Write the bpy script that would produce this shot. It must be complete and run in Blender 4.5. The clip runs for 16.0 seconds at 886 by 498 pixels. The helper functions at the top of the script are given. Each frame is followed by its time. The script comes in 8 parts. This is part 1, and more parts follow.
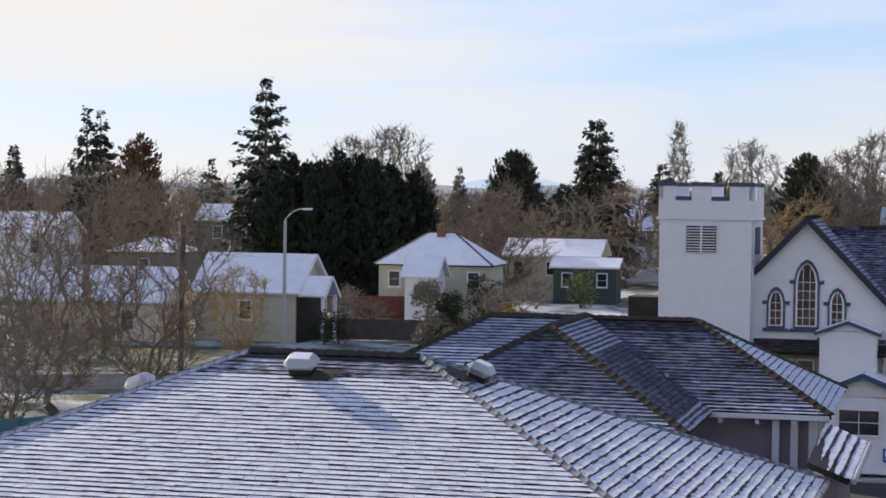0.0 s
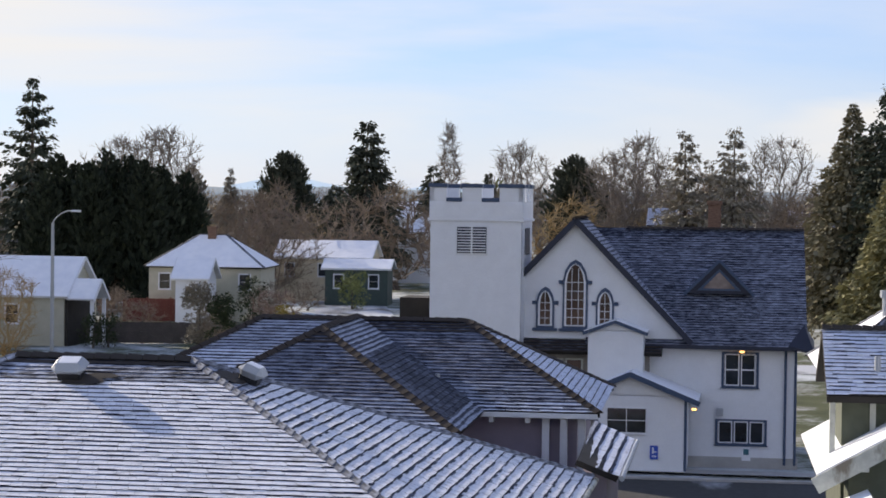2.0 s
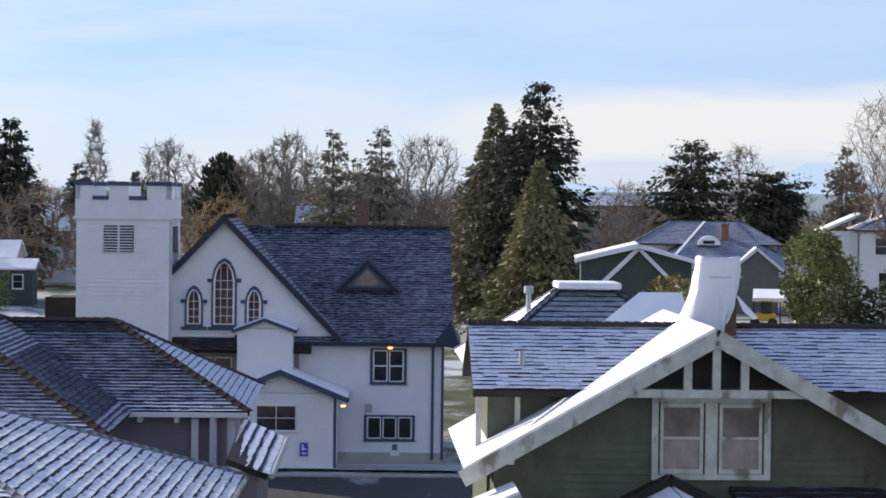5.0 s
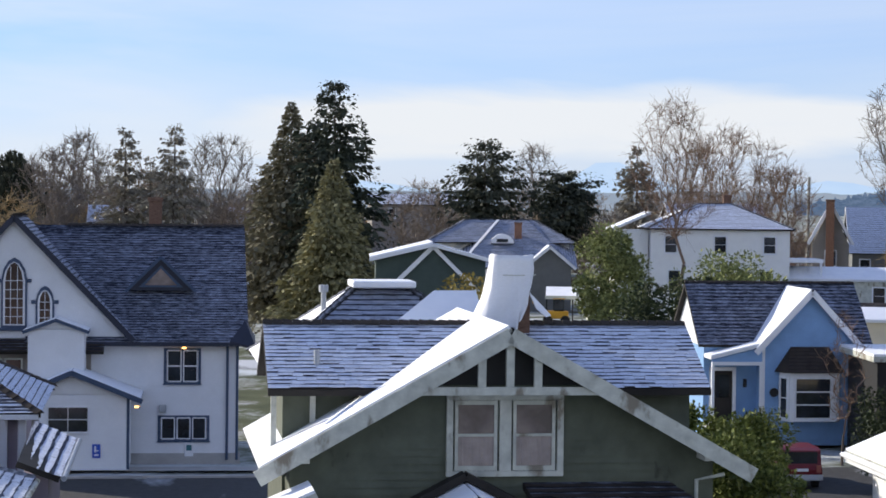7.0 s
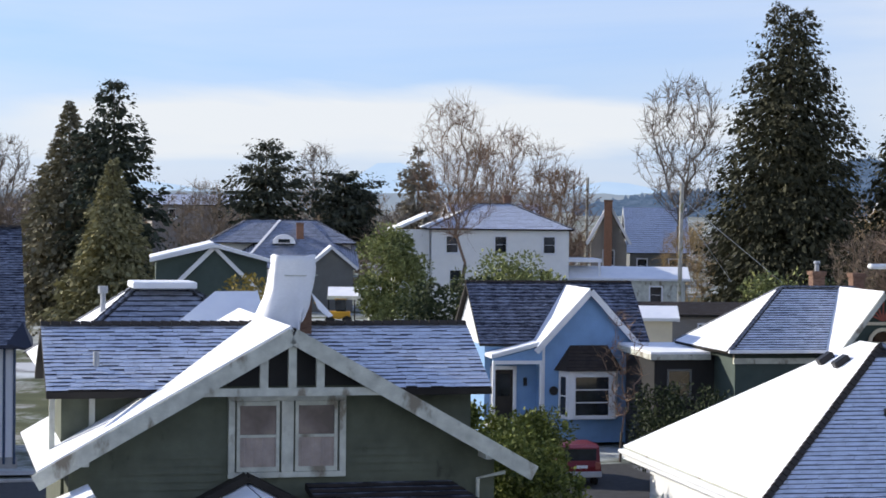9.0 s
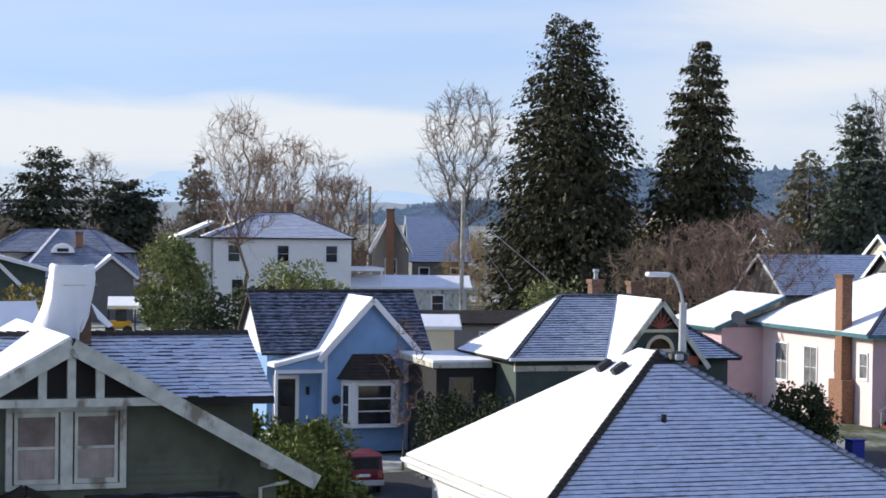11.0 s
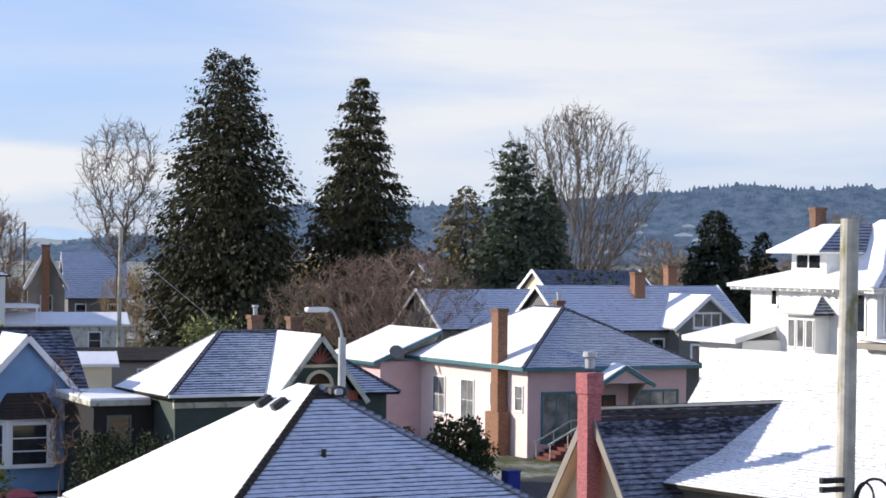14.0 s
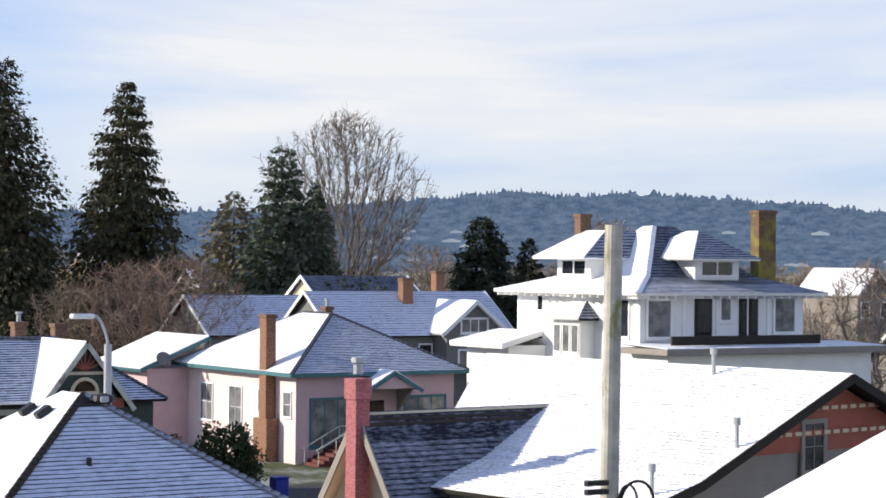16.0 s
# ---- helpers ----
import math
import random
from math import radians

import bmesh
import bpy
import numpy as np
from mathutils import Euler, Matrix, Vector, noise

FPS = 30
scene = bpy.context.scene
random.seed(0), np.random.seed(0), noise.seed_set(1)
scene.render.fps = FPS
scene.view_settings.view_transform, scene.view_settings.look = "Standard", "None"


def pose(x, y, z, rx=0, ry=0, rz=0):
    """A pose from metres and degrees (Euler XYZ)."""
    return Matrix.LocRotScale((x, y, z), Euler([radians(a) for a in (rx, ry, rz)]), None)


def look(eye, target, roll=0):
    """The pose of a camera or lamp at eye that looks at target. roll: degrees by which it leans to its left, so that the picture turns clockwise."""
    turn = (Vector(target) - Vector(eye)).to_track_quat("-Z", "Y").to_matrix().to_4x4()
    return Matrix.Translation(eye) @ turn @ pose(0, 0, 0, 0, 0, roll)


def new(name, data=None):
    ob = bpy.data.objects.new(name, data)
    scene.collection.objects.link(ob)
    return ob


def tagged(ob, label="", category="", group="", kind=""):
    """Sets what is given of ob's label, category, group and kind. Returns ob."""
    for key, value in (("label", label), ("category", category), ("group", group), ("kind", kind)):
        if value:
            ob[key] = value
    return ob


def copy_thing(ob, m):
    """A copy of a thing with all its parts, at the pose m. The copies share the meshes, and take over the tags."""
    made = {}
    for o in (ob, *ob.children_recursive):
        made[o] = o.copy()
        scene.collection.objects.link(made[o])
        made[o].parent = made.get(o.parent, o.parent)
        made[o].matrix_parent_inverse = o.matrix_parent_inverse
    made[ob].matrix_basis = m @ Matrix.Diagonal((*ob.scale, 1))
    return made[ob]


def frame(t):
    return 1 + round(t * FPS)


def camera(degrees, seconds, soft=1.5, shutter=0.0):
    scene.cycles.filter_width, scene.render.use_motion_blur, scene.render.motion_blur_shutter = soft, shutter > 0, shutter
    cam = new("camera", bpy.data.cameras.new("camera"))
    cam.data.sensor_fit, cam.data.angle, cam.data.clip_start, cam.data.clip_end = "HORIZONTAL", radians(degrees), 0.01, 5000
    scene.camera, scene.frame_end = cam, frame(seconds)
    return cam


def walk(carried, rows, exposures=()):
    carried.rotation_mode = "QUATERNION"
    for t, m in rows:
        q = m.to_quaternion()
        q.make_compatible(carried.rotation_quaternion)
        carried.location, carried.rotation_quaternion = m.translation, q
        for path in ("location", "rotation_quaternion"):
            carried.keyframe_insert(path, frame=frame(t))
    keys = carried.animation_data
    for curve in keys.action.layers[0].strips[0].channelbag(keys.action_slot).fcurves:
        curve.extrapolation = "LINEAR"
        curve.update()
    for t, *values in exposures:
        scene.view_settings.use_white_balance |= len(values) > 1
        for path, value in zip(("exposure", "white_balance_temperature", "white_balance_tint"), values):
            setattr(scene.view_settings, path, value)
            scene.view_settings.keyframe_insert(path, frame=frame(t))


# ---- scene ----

cam = camera(23.9, 16.0, soft=1.7)
EYE = 12.0
# seconds, yaw, pitch, roll in degrees: the camera turns where it is
ROWS = [
    (0.0, 5.0, -1.5, -0.8),
    (0.5, 3.702, -1.398, -0.797),
    (1.0, 2.26, -1.386, -0.804),
    (1.5, 0.509, -1.381, -0.778),
    (2.0, -1.249, -1.376, -0.746),
    (2.5, -3.071, -1.36, -0.779),
    (3.0, -4.869, -1.351, -0.726),
    (3.5, -6.38, -1.338, -0.736),
    (4.0, -7.868, -1.328, -0.702),
    (6.5, -15.104, -1.296, -0.655),
    (7.0, -16.46, -1.287, -0.636),
    (7.5, -17.898, -1.269, -0.674),
    (8.0, -19.446, -1.255, -0.659),
    (8.5, -21.046, -1.234, -0.614),
    (9.0, -22.427, -1.214, -0.638),
    (11.5, -29.975, -0.755, -0.647),
    (12.0, -31.585, -0.573, -0.607),
    (12.5, -33.181, -0.354, -0.599),
    (13.0, -34.691, -0.151, -0.581),
    (13.5, -36.181, 0.022, -0.568),
    (14.0, -37.685, 0.168, -0.551),
    (14.5, -39.34, 0.257, -0.52),
    (15.0, -41.161, 0.279, -0.473),
    (15.5, -42.762, 0.342, -0.453),
    (16.0, -44.017, 0.387, -0.535),
]
walk(cam, [(t, pose(0, 0, EYE, 90 + pitch, roll, yaw)) for t, yaw, pitch, roll in ROWS], exposures=[(0.0, 0.28, 7500, 13), (4.0, 0.28, 7050, 12), (9.0, 0.27, 6650, 10), (12.5, 0.27, 6700, 11), (14.5, 0.30, 6850, 12), (16.0, 0.33, 7000, 11)])

# ---- light ----
SUN_AZ, SUN_EL = -43.0, 20.8        # degrees right of +Y, degrees above the horizon


def make_world():
    world = bpy.data.worlds.new("sky")
    world.use_nodes = True
    nt = world.node_tree
    nt.nodes.clear()
    out = nt.nodes.new("ShaderNodeOutputWorld")
    bg = nt.nodes.new("ShaderNodeBackground")
    bg.inputs["Strength"].default_value = 0.125
    sky = nt.nodes.new("ShaderNodeTexSky")
    sky.sky_type = "NISHITA"
    sky.sun_disc = False
    sky.sun_elevation = radians(SUN_EL)
    sky.sun_rotation = radians(SUN_AZ)
    sky.air_density, sky.dust_density, sky.ozone_density = 1.0, 0.15, 5.0
    tc = nt.nodes.new("ShaderNodeTexCoord")
    mp = nt.nodes.new("ShaderNodeMapping")
    mp.inputs["Scale"].default_value = (1.25, 1.25, 9.0)
    mp.inputs["Location"].default_value = (0.35, 0.2, 0.0)
    no = nt.nodes.new("ShaderNodeTexNoise")
    no.inputs["Scale"].default_value, no.inputs["Detail"].default_value, no.inputs["Roughness"].default_value = 2.1, 6.0, 0.52
    no.inputs["Distortion"].default_value = 0.35
    ramp = nt.nodes.new("ShaderNodeValToRGB")
    ramp.color_ramp.elements[0].position, ramp.color_ramp.elements[1].position = 0.36, 0.70
    mix = nt.nodes.new("ShaderNodeMixRGB")
    mix.inputs["Color2"].default_value = (5.7, 5.95, 6.25, 1)
    amount = nt.nodes.new("ShaderNodeMath")
    amount.operation = "MULTIPLY"
    amount.inputs[1].default_value = 0.9
    nt.links.new(tc.outputs["Generated"], mp.inputs["Vector"])
    nt.links.new(mp.outputs["Vector"], no.inputs["Vector"])
    # cloud thickens away from the clearer north-north-east, where one long bank lies low
    def calc(op, a, b=0.0):
        m = nt.nodes.new("ShaderNodeMath")
        m.operation = op
        for k, v in enumerate((a, b)):
            if isinstance(v, (int, float)):
                m.inputs[k].default_value = v
            else:
                nt.links.new(v, m.inputs[k])
        return m.outputs[0]

    def span_of(v, a, b):
        m = nt.nodes.new("ShaderNodeMapRange")
        m.interpolation_type = "SMOOTHSTEP"
        m.inputs["From Min"].default_value, m.inputs["From Max"].default_value = a, b
        nt.links.new(v, m.inputs["Value"])
        return m.outputs["Result"]
    aim = nt.nodes.new("ShaderNodeVectorMath")
    aim.operation = "DOT_PRODUCT"
    aim.inputs[1].default_value = (math.sin(radians(21)), math.cos(radians(21)), 0.0)
    nt.links.new(tc.outputs["Generated"], aim.inputs[0])
    clear_side = nt.nodes.new("ShaderNodeVectorMath")
    clear_side.operation = "DOT_PRODUCT"
    clear_side.inputs[1].default_value = (math.sin(radians(9)), math.cos(radians(9)), 0.0)
    nt.links.new(tc.outputs["Generated"], clear_side.inputs[0])
    near = span_of(clear_side.outputs["Value"], 0.78, 0.985)
    nt.links.new(calc("ADD", no.outputs["Fac"], calc("MULTIPLY", calc("SUBTRACT", 1.0, near), 0.15)), ramp.inputs["Fac"])
    height = nt.nodes.new("ShaderNodeSeparateXYZ")
    nt.links.new(tc.outputs["Generated"], height.inputs["Vector"])
    wavy = calc("ADD", height.outputs["Z"], calc("MULTIPLY", calc("SUBTRACT", no.outputs["Fac"], 0.5), 0.06))
    off = calc("ABSOLUTE", calc("SUBTRACT", wavy, 0.041))
    bank = calc("MULTIPLY", calc("SUBTRACT", 1.0, span_of(off, 0.004, 0.019)), span_of(aim.outputs["Value"], 0.968, 0.992))
    streak = nt.nodes.new("ShaderNodeTexNoise")
    streak.inputs["Scale"].default_value, streak.inputs["Detail"].default_value = 7.0, 5.0
    nt.links.new(mp.outputs["Vector"], streak.inputs["Vector"])
    bank = calc("MULTIPLY", bank, calc("ADD", 0.55, calc("MULTIPLY", streak.outputs["Fac"], 0.9)))
    open_sky = span_of(aim.outputs["Value"], 0.955, 0.99)
    wisps = calc("MULTIPLY", ramp.outputs["Color"], calc("SUBTRACT", 1.0, calc("MULTIPLY", open_sky, 0.55)))
    nt.links.new(calc("MINIMUM", calc("MAXIMUM", wisps, bank), 1.0), amount.inputs[0])
    clear = nt.nodes.new("ShaderNodeMixRGB")          # clear cold winter air
    clear.blend_type = "MULTIPLY"
    clear.inputs["Fac"].default_value = 1.0
    clear.inputs["Color2"].default_value = (1.08, 1.16, 1.5, 1)
    nt.links.new(sky.outputs["Color"], clear.inputs["Color1"])
    haze = nt.nodes.new("ShaderNodeMixRGB")
    sep = nt.nodes.new("ShaderNodeSeparateXYZ")       # haze and cloud thin out towards the zenith
    low = nt.nodes.new("ShaderNodeMapRange")
    low.inputs["From Min"].default_value, low.inputs["From Max"].default_value = 0.13, 0.55
    low.inputs["To Min"].default_value, low.inputs["To Max"].default_value = 1.0, 0.2
    nt.links.new(tc.outputs["Generated"], sep.inputs["Vector"])
    nt.links.new(sep.outputs["Z"], low.inputs["Value"])
    thin = nt.nodes.new("ShaderNodeMath")
    thin.operation = "MULTIPLY"
    thin.inputs[1].default_value = 0.6
    nt.links.new(low.outputs["Result"], thin.inputs[0])
    nt.links.new(thin.outputs[0], haze.inputs["Fac"])
    haze.inputs["Color2"].default_value = (2.45, 3.45, 5.7, 1)
    nt.links.new(clear.outputs["Color"], haze.inputs["Color1"])
    nt.links.new(haze.outputs["Color"], mix.inputs["Color1"])
    cover = nt.nodes.new("ShaderNodeMath")
    cover.operation = "MULTIPLY"
    nt.links.new(amount.outputs[0], cover.inputs[0])
    nt.links.new(low.outputs["Result"], cover.inputs[1])
    nt.links.new(cover.outputs[0], mix.inputs["Fac"])
    nt.links.new(mix.outputs["Color"], bg.inputs["Color"])
    nt.links.new(bg.outputs["Background"], out.inputs["Surface"])
    scene.world = world


make_world()
sun = new("sun", bpy.data.lights.new("sun", "SUN"))
sun.data.energy, sun.data.angle, sun.data.color = 5.0, radians(0.6), (1.0, 0.94, 0.84)
sun.matrix_world = look((math.sin(radians(SUN_AZ)) * math.cos(radians(SUN_EL)) * 50, math.cos(radians(SUN_AZ)) * math.cos(radians(SUN_EL)) * 50, math.sin(radians(SUN_EL)) * 50), (0, 0, 0))

# ---- materials ----
def base_material(name, rough=0.8, spec=0.3, metal=0.0):
    m = bpy.data.materials.new(name)
    m.use_nodes = True
    b = m.node_tree.nodes["Principled BSDF"]
    b.inputs["Roughness"].default_value, b.inputs["Metallic"].default_value = rough, metal
    b.inputs["Specular IOR Level"].default_value = spec
    return m, m.node_tree, b


def noise_node(nt, scale, detail=4.0, coords="Object", stretch=(1, 1, 1), rough=0.55):
    tc, mp, n = nt.nodes.new("ShaderNodeTexCoord"), nt.nodes.new("ShaderNodeMapping"), nt.nodes.new("ShaderNodeTexNoise")
    mp.inputs["Scale"].default_value = stretch
    n.inputs["Scale"].default_value, n.inputs["Detail"].default_value, n.inputs["Roughness"].default_value = scale, detail, rough
    nt.links.new(tc.outputs[coords], mp.inputs["Vector"])
    nt.links.new(mp.outputs["Vector"], n.inputs["Vector"])
    return n.outputs["Fac"]


def ramp_node(nt, fac, stops):
    r = nt.nodes.new("ShaderNodeValToRGB")
    e = r.color_ramp.elements
    e[0].position, e[0].color = stops[0][0], (*stops[0][1], 1)
    e[1].position, e[1].color = stops[-1][0], (*stops[-1][1], 1)
    for p, c in stops[1:-1]:
        x = e.new(p)
        x.color = (*c, 1)
    nt.links.new(fac, r.inputs["Fac"])
    return r.outputs["Color"]


def mix_node(nt, fac, a, b, mode="MIX"):
    m = nt.nodes.new("ShaderNodeMixRGB")
    m.blend_type = mode
    for sock, v in (("Fac", fac), ("Color1", a), ("Color2", b)):
        if isinstance(v, (int, float)):
            m.inputs[sock].default_value = v
        elif isinstance(v, tuple):
            m.inputs[sock].default_value = (*v, 1)
        else:
            nt.links.new(v, m.inputs[sock])
    return m.outputs["Color"]


def math_node(nt, op, a, b):
    m = nt.nodes.new("ShaderNodeMath")
    m.operation = op
    for i, v in enumerate((a, b)):
        if isinstance(v, (int, float)):
            m.inputs[i].default_value = v
        else:
            nt.links.new(v, m.inputs[i])
    return m.outputs[0]


def bump(nt, b, height, strength=0.3, distance=0.02):
    n = nt.nodes.new("ShaderNodeBump")
    n.inputs["Strength"].default_value, n.inputs["Distance"].default_value = strength, distance
    nt.links.new(height, n.inputs["Height"])
    nt.links.new(n.outputs["Normal"], b.inputs["Normal"])


def island(nt):
    return nt.nodes.new("ShaderNodeNewGeometry").outputs["Random Per Island"]


SNOW = (0.86, 0.88, 0.92)


def painted(name, col, vary=0.12, rough=0.6, scale=1.5, dirt=None, dirt_at=0.62):
    m, nt, b = base_material(name, rough)
    dark = tuple(c * (1 - vary) for c in col)
    lite = tuple(min(1, c * (1 + vary * 0.5)) for c in col)
    c = ramp_node(nt, noise_node(nt, scale, 5), [(0.3, dark), (0.7, lite)])
    fine = noise_node(nt, 14, 3, stretch=(1, 1, 3))
    c = mix_node(nt, ramp_node(nt, fine, [(0.35, (0.25,) * 3), (0.7, (0.0,) * 3)]), c, tuple(x * 0.75 for x in col))
    if dirt:
        c = mix_node(nt, ramp_node(nt, noise_node(nt, 2.2, 6, stretch=(1, 1, 0.5)), [(dirt_at, (0, 0, 0)), (dirt_at + 0.1, (1, 1, 1))]), c, dirt)
    nt.links.new(c, b.inputs["Base Color"])
    bump(nt, b, fine, 0.2, 0.01)
    return m


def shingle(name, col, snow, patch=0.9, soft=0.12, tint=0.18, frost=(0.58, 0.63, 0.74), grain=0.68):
    """Roof shingles with thin snow: snow 0 is bare, 1 is covered. frost colours that snow, by default with blue shade
    put in.
    """
    m, nt, b = base_material(name, 0.85, 0.25)
    c = ramp_node(nt, island(nt), [(0.0, tuple(x * (1 - tint) for x in col)), (1.0, tuple(x * (1 + tint) for x in col))])
    c = mix_node(nt, ramp_node(nt, noise_node(nt, 0.5, 4), [(0.4, (0, 0, 0)), (0.7, (0.6,) * 3)]), c, tuple(x * 0.6 for x in col))
    big, fine = noise_node(nt, patch, 4, stretch=(1, 1, 1)), noise_node(nt, 7.0, 5, stretch=(0.45, 1.5, 1.5))
    total = math_node(nt, "ADD", math_node(nt, "MULTIPLY", big, 0.25), math_node(nt, "MULTIPLY", fine, grain))
    total = math_node(nt, "ADD", total, math_node(nt, "MULTIPLY", island(nt), 0.04))
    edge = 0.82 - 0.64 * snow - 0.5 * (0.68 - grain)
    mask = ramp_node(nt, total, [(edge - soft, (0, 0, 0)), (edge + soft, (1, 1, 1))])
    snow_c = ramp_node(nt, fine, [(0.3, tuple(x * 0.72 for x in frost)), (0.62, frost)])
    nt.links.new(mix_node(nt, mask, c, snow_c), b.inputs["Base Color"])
    bump(nt, b, math_node(nt, "ADD", fine, mask), 0.35, 0.02)
    return m


def snow_material(name, dirt=0.0):
    m, nt, b = base_material(name, 0.7, 0.2)
    n = noise_node(nt, 1.2, 6)
    c = ramp_node(nt, n, [(0.3, (0.80, 0.82, 0.86)), (0.65, (0.9, 0.91, 0.93))])
    nt.links.new(c, b.inputs["Base Color"])
    bump(nt, b, noise_node(nt, 5, 4), 0.25, 0.04)
    return m


def brick_material(name, col, moss=None, moss_at=0.52):
    m, nt, b = base_material(name, 0.9, 0.2)
    c = ramp_node(nt, noise_node(nt, 6, 4, stretch=(1, 1, 2.5)), [(0.3, tuple(x * 0.6 for x in col)), (0.7, tuple(x * 1.2 for x in col))])
    if moss:
        c = mix_node(nt, ramp_node(nt, noise_node(nt, 1.0, 5), [(moss_at, (0, 0, 0)), (moss_at + 0.16, (0.8,) * 3)]), c, moss)
    nt.links.new(c, b.inputs["Base Color"])
    bump(nt, b, noise_node(nt, 12, 3), 0.4, 0.02)
    return m


def foliage_material(name, lo, hi):
    m, nt, b = base_material(name, 0.75, 0.2)
    c = ramp_node(nt, island(nt), [(0.0, lo), (0.75, hi), (1.0, tuple(x * 1.12 for x in hi))])
    c = mix_node(nt, 0.35, c, ramp_node(nt, noise_node(nt, 0.35, 4), [(0.35, lo), (0.65, hi)]))
    nt.links.new(c, b.inputs["Base Color"])
    b.inputs["Subsurface Weight"].default_value = 0.0
    return m


def glass_material(name, col=(0.02, 0.024, 0.03)):
    m, nt, b = base_material(name, 0.06, 0.6)
    c = ramp_node(nt, noise_node(nt, 1.3, 3), [(0.35, tuple(x * 0.6 for x in col)), (0.7, tuple(x * 1.5 for x in col))])
    nt.links.new(c, b.inputs["Base Color"])
    return m


def ground_material():
    m, nt, b = base_material("frosty_ground", 0.95, 0.15)
    big, mid, fine = noise_node(nt, 0.03, 5), noise_node(nt, 0.22, 5), noise_node(nt, 2.5, 5)
    c = ramp_node(nt, mid, [(0.3, (0.05, 0.06, 0.028)), (0.5, (0.085, 0.095, 0.045)), (0.7, (0.12, 0.10, 0.06))])
    f = math_node(nt, "ADD", math_node(nt, "MULTIPLY", big, 0.5), math_node(nt, "MULTIPLY", mid, 0.35))
    f = math_node(nt, "ADD", f, math_node(nt, "MULTIPLY", fine, 0.15))
    c = mix_node(nt, ramp_node(nt, f, [(0.46, (0, 0, 0)), (0.58, (0.85,) * 3)]), c, (0.62, 0.66, 0.68))
    nt.links.new(c, b.inputs["Base Color"])
    bump(nt, b, fine, 0.5, 0.05)
    return m


def asphalt_material(name, frost=0.3, col=0.045):
    m, nt, b = base_material(name, 0.8, 0.3)
    c = ramp_node(nt, noise_node(nt, 3, 6), [(0.3, (col * 0.8,) * 3), (0.7, (col * 1.3,) * 3)])
    c = mix_node(nt, ramp_node(nt, noise_node(nt, 0.25, 5, stretch=(1, 0.3, 1)), [(0.62 - 0.3 * frost, (0, 0, 0)), (0.75 - 0.25 * frost, (0.8,) * 3)]), c, (0.6, 0.62, 0.64))
    nt.links.new(c, b.inputs["Base Color"])
    bump(nt, b, noise_node(nt, 20, 3), 0.3, 0.01)
    return m


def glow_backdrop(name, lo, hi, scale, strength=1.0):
    """Distant hills behind all else; daylight and haze are put into a glowing colour."""
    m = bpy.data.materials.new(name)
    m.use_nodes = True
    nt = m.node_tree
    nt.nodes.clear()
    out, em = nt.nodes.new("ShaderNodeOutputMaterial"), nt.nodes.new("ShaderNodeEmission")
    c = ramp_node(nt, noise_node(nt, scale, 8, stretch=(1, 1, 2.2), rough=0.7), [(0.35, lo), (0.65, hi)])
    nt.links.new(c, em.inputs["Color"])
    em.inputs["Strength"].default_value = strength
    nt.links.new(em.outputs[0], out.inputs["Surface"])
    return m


M = {}
M["ground"] = ground_material()
M["asphalt"] = asphalt_material("asphalt", 0.0)
M["street"] = asphalt_material("frosted_street", 0.9, 0.10)
M["concrete"] = painted("concrete", (0.42, 0.41, 0.39), 0.2, 0.9)
M["snow"] = snow_material("settled_snow")
# sunlit tiles: snow kept whiter than on the shade-tinted shingles below
M["tile_thin"] = shingle("snow_dusted_tile", (0.045, 0.044, 0.05), 0.95, soft=0.24, frost=(0.86, 0.87, 0.91))
M["tile_mid"] = shingle("half_melted_tile", (0.032, 0.031, 0.034), 0.50, soft=0.14)
M["tile_dark"] = shingle("nearly_bare_tile", (0.03, 0.03, 0.034), 0.34, soft=0.14)
M["tile_bare"] = shingle("bare_tile", (0.05, 0.042, 0.036), 0.0)
# shaded slopes: blue shade is mixed into the next five colours
M["shake_thin"] = shingle("shade_tinted_snowy_shingle", (0.03, 0.03, 0.034), 0.90, soft=0.2, frost=(0.66, 0.71, 0.82), grain=0.36)
M["shake_mid"] = shingle("shade_tinted_thin_snow_shingle", (0.026, 0.026, 0.03), 0.64, soft=0.25, frost=(0.52, 0.57, 0.69), grain=0.36)
M["shake_dark"] = shingle("shade_tinted_dark_shingle", (0.016, 0.016, 0.024), 0.42, soft=0.25, frost=(0.34, 0.39, 0.50), grain=0.36)
M["shake_wet"] = shingle("shade_tinted_bare_shingle", (0.018, 0.02, 0.034), 0.3, soft=0.2, frost=(0.34, 0.39, 0.5))
M["shake_dash"] = shingle("shade_tinted_snow_dash_shingle", (0.018, 0.02, 0.034), 0.43, patch=1.5, soft=0.2, frost=(0.52, 0.57, 0.71), grain=0.36)
M["snow_shingle"] = shingle("shingle_under_snow", (0.17, 0.115, 0.08), 0.715, patch=0.35, soft=0.10, frost=(0.88, 0.89, 0.92), grain=0.6)
M["shake_brown"] = shingle("brown_shingle", (0.05, 0.04, 0.034), 0.05)
M["butt"] = painted("shingle_edge", (0.016, 0.016, 0.02), 0.3, 0.9)
M["white"] = painted("white_paint", (0.76, 0.775, 0.80), 0.05, 0.55)
M["white_house"] = painted("bright_white_paint", (0.82, 0.82, 0.80), 0.05, 0.55)
M["trim_worn"] = painted("weathered_white_trim", (0.56, 0.57, 0.50), 0.28, 0.75, scale=3, dirt=(0.22, 0.195, 0.15), dirt_at=0.57)
M["blue_trim"] = painted("slate_blue_trim", (0.055, 0.085, 0.145), 0.15, 0.5)
